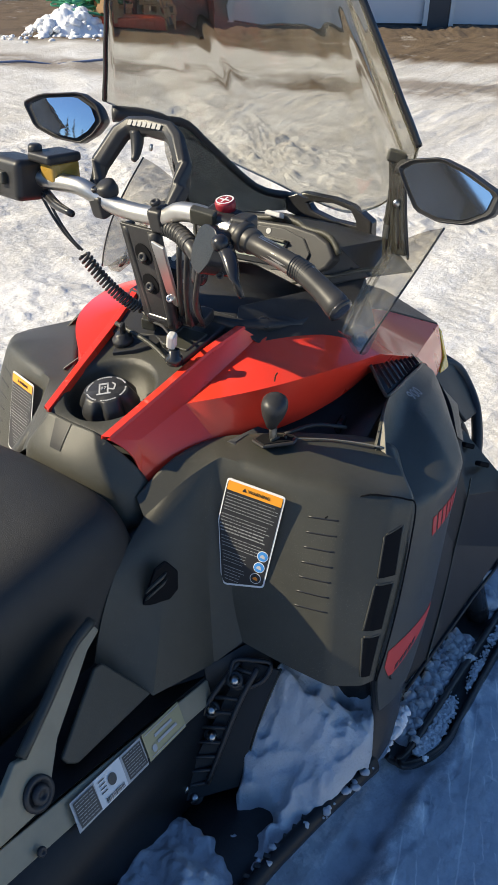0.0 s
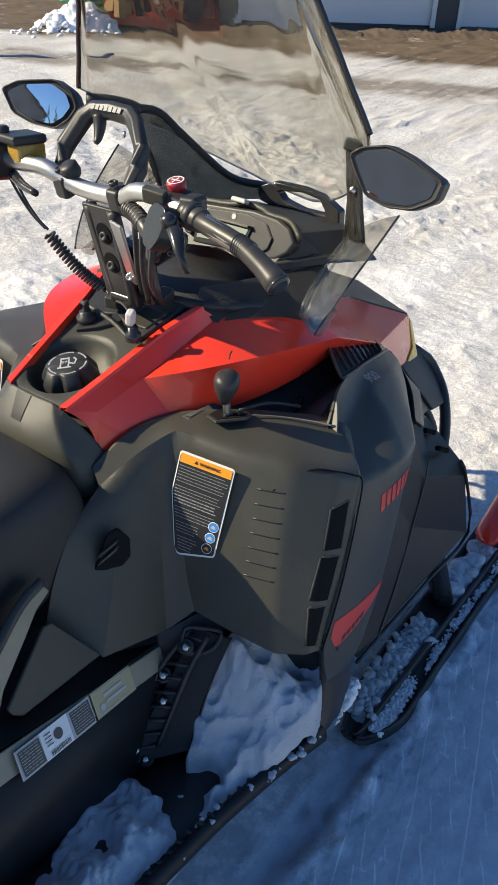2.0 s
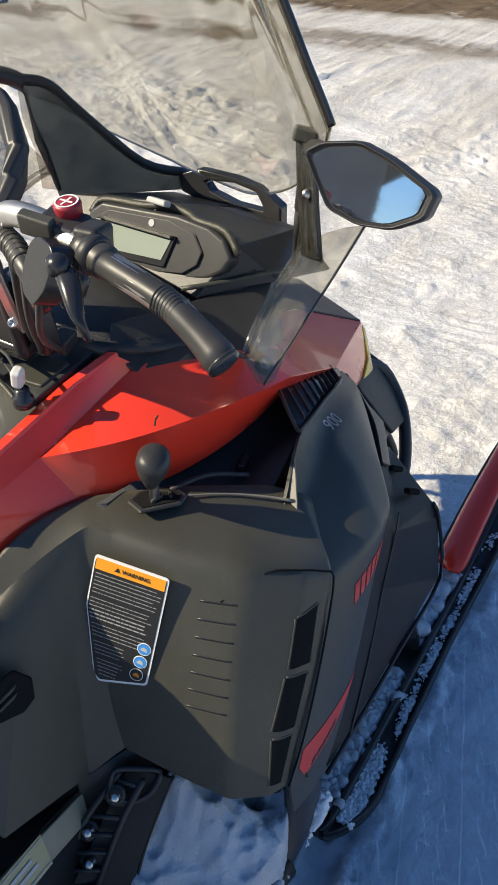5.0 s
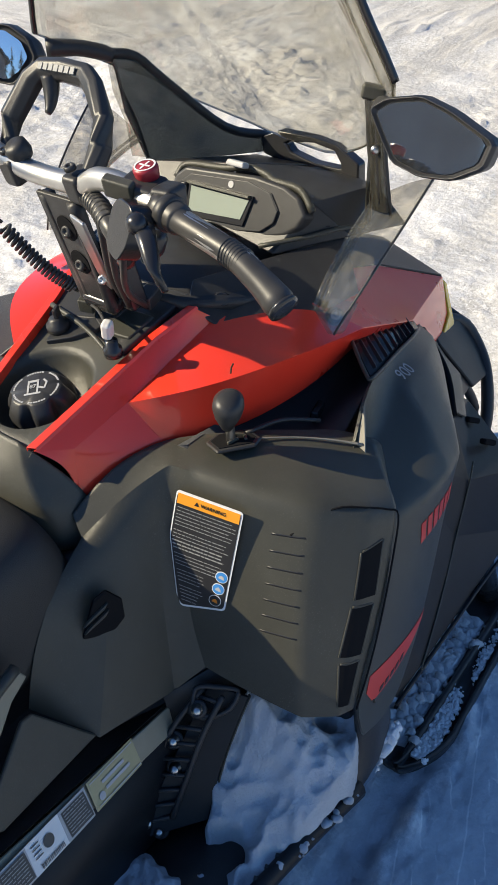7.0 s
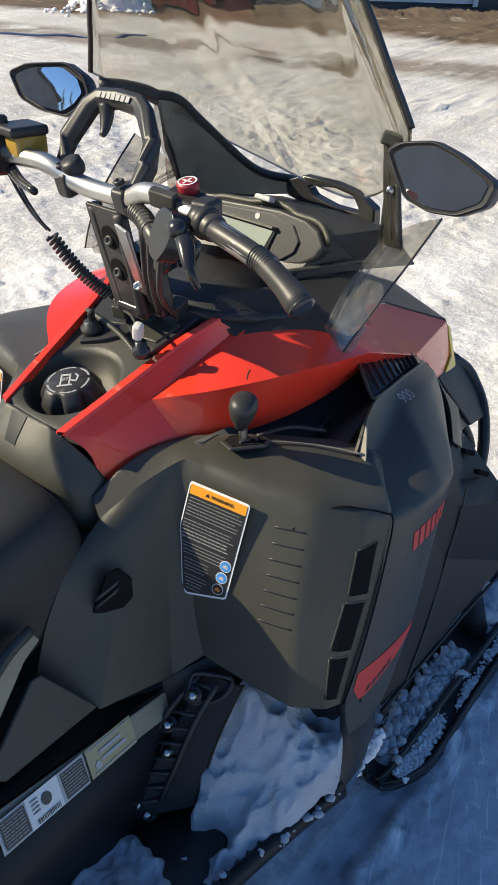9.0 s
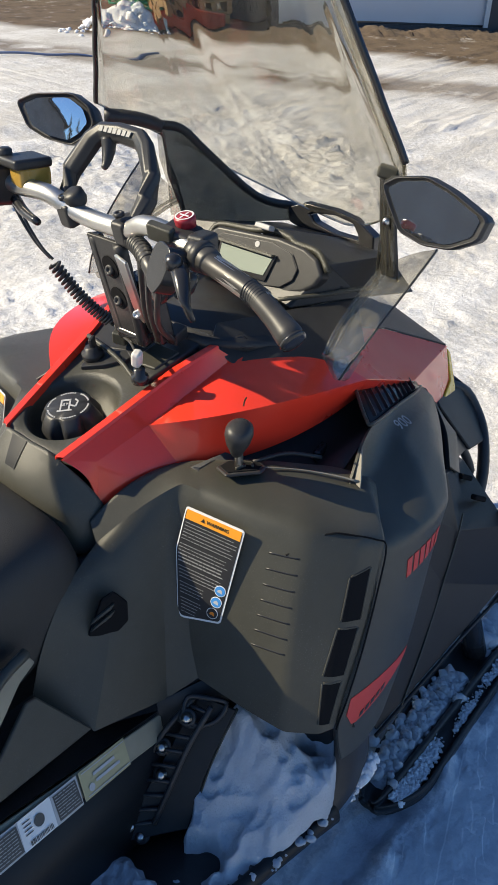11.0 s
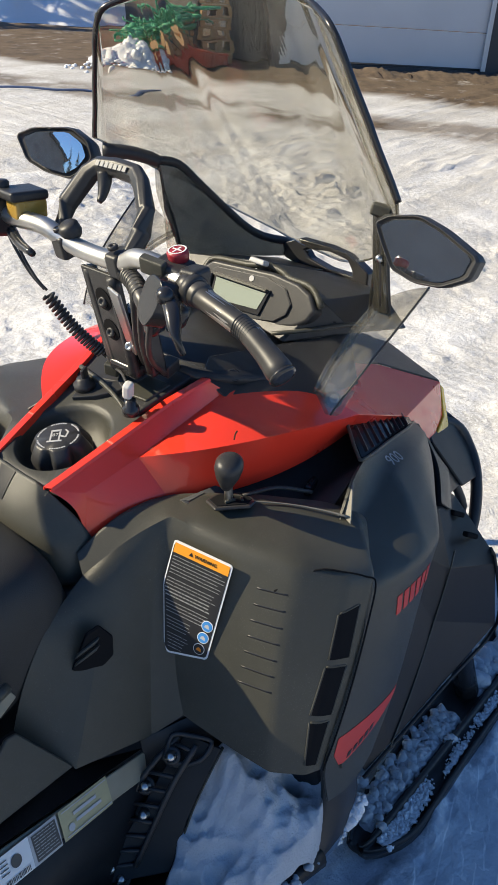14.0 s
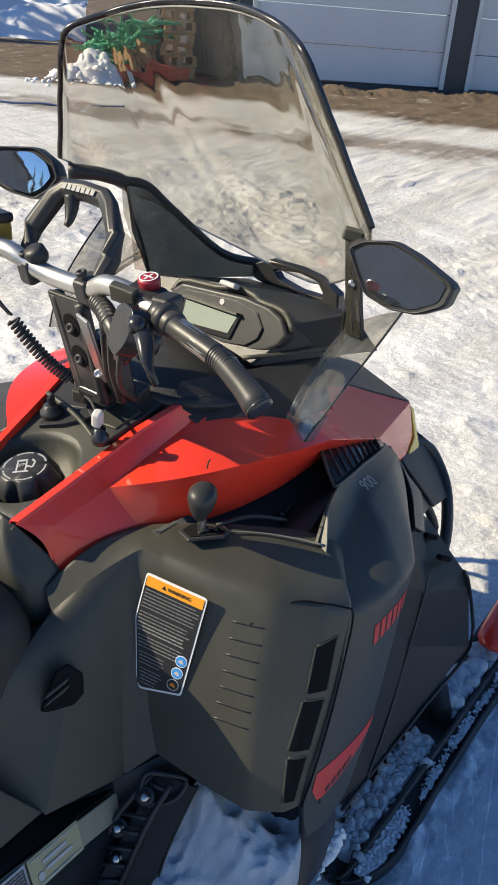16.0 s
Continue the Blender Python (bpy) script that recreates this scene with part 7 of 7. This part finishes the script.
def spruce(at, height, seed):
    t = thing("spruce", "tall narrow dark green spruce tree", "tree", "spruces behind the yard", at=at)
    rnd = random.Random(seed)
    part("trunk", tube([(0, 0, -.3), (.05, .02, height * .5), (0, 0, height)], [.16, .10, .02], 8), BARK, t)
    bm = bmesh.new()
    z = .8
    while z < height:
        r = (1 - z / height) ** .8 * height * .19 + .12
        n = 9
        for k in range(n):
            a = 2 * math.pi * (k + rnd.random()) / n
            L = r * (.6 + .55 * rnd.random())
            d = Vector((math.cos(a), math.sin(a), -.25 - .25 * rnd.random()))
            sdir = Vector((-math.sin(a), math.cos(a), 0))
            base_ = Vector((0, 0, z + rnd.gauss(0, .08)))
            q = [base_ + sdir * .05, base_ - sdir * .05]
            for f, w in ((.35, .30), (.7, .22)):
                q_l, q_r = base_ + d * L * f + sdir * w * L * .6, base_ + d * L * f - sdir * w * L * .6
                v = [bm.verts.new(p_ + Vector((0, 0, rnd.gauss(0, .05)))) for p_ in (q[0], q[1], q_r, q_l)]
                bm.faces.new(v)
                q = [q_l, q_r]
            v = [bm.verts.new(p_) for p_ in (q[0], q[1], base_ + d * L)]
            bm.faces.new(v)
        z += .28 + .02 * height / 10
    part("crown", bm, NEEDLE, t, smooth=False)
    return t


rnd = random.Random(12)
for k in range(22):
    ang = radians((152 + k * 2.6 if k < 14 else 195 + (k - 14) * 9) + rnd.gauss(0, .6))
    d = 44 + rnd.random() * 12
    spruce((d * math.cos(ang), d * math.sin(ang), 0), 6.5 + rnd.random() * 4, k)
# unseen young spruces, added only to keep the sun off the bank
for k in range(12):
    q = place(-9.5 - 1.3 * (k % 2) - rnd.random(), -11.5 + .62 * k)
    spruce(tuple(q), 4.8 + rnd.random() * 1.2, 40 + k)

ct = thing("container", "dark steel storage container beside the garage", "container", at=tuple(place(-1.56, -1.3, 0)))
ct.rotation_euler = (0, 0, math.atan2(along.y, along.x))
part("container_body", box((0, 0, 1.3), (.60, 1.6, 2.6)), CLAD, ct, bevel=.02)
for k in range(6):
    part("container_rib", box((-.25 + .10 * k, -.81, 1.3), (.045, .04, 2.4)), CLAD, ct, bevel=.008)
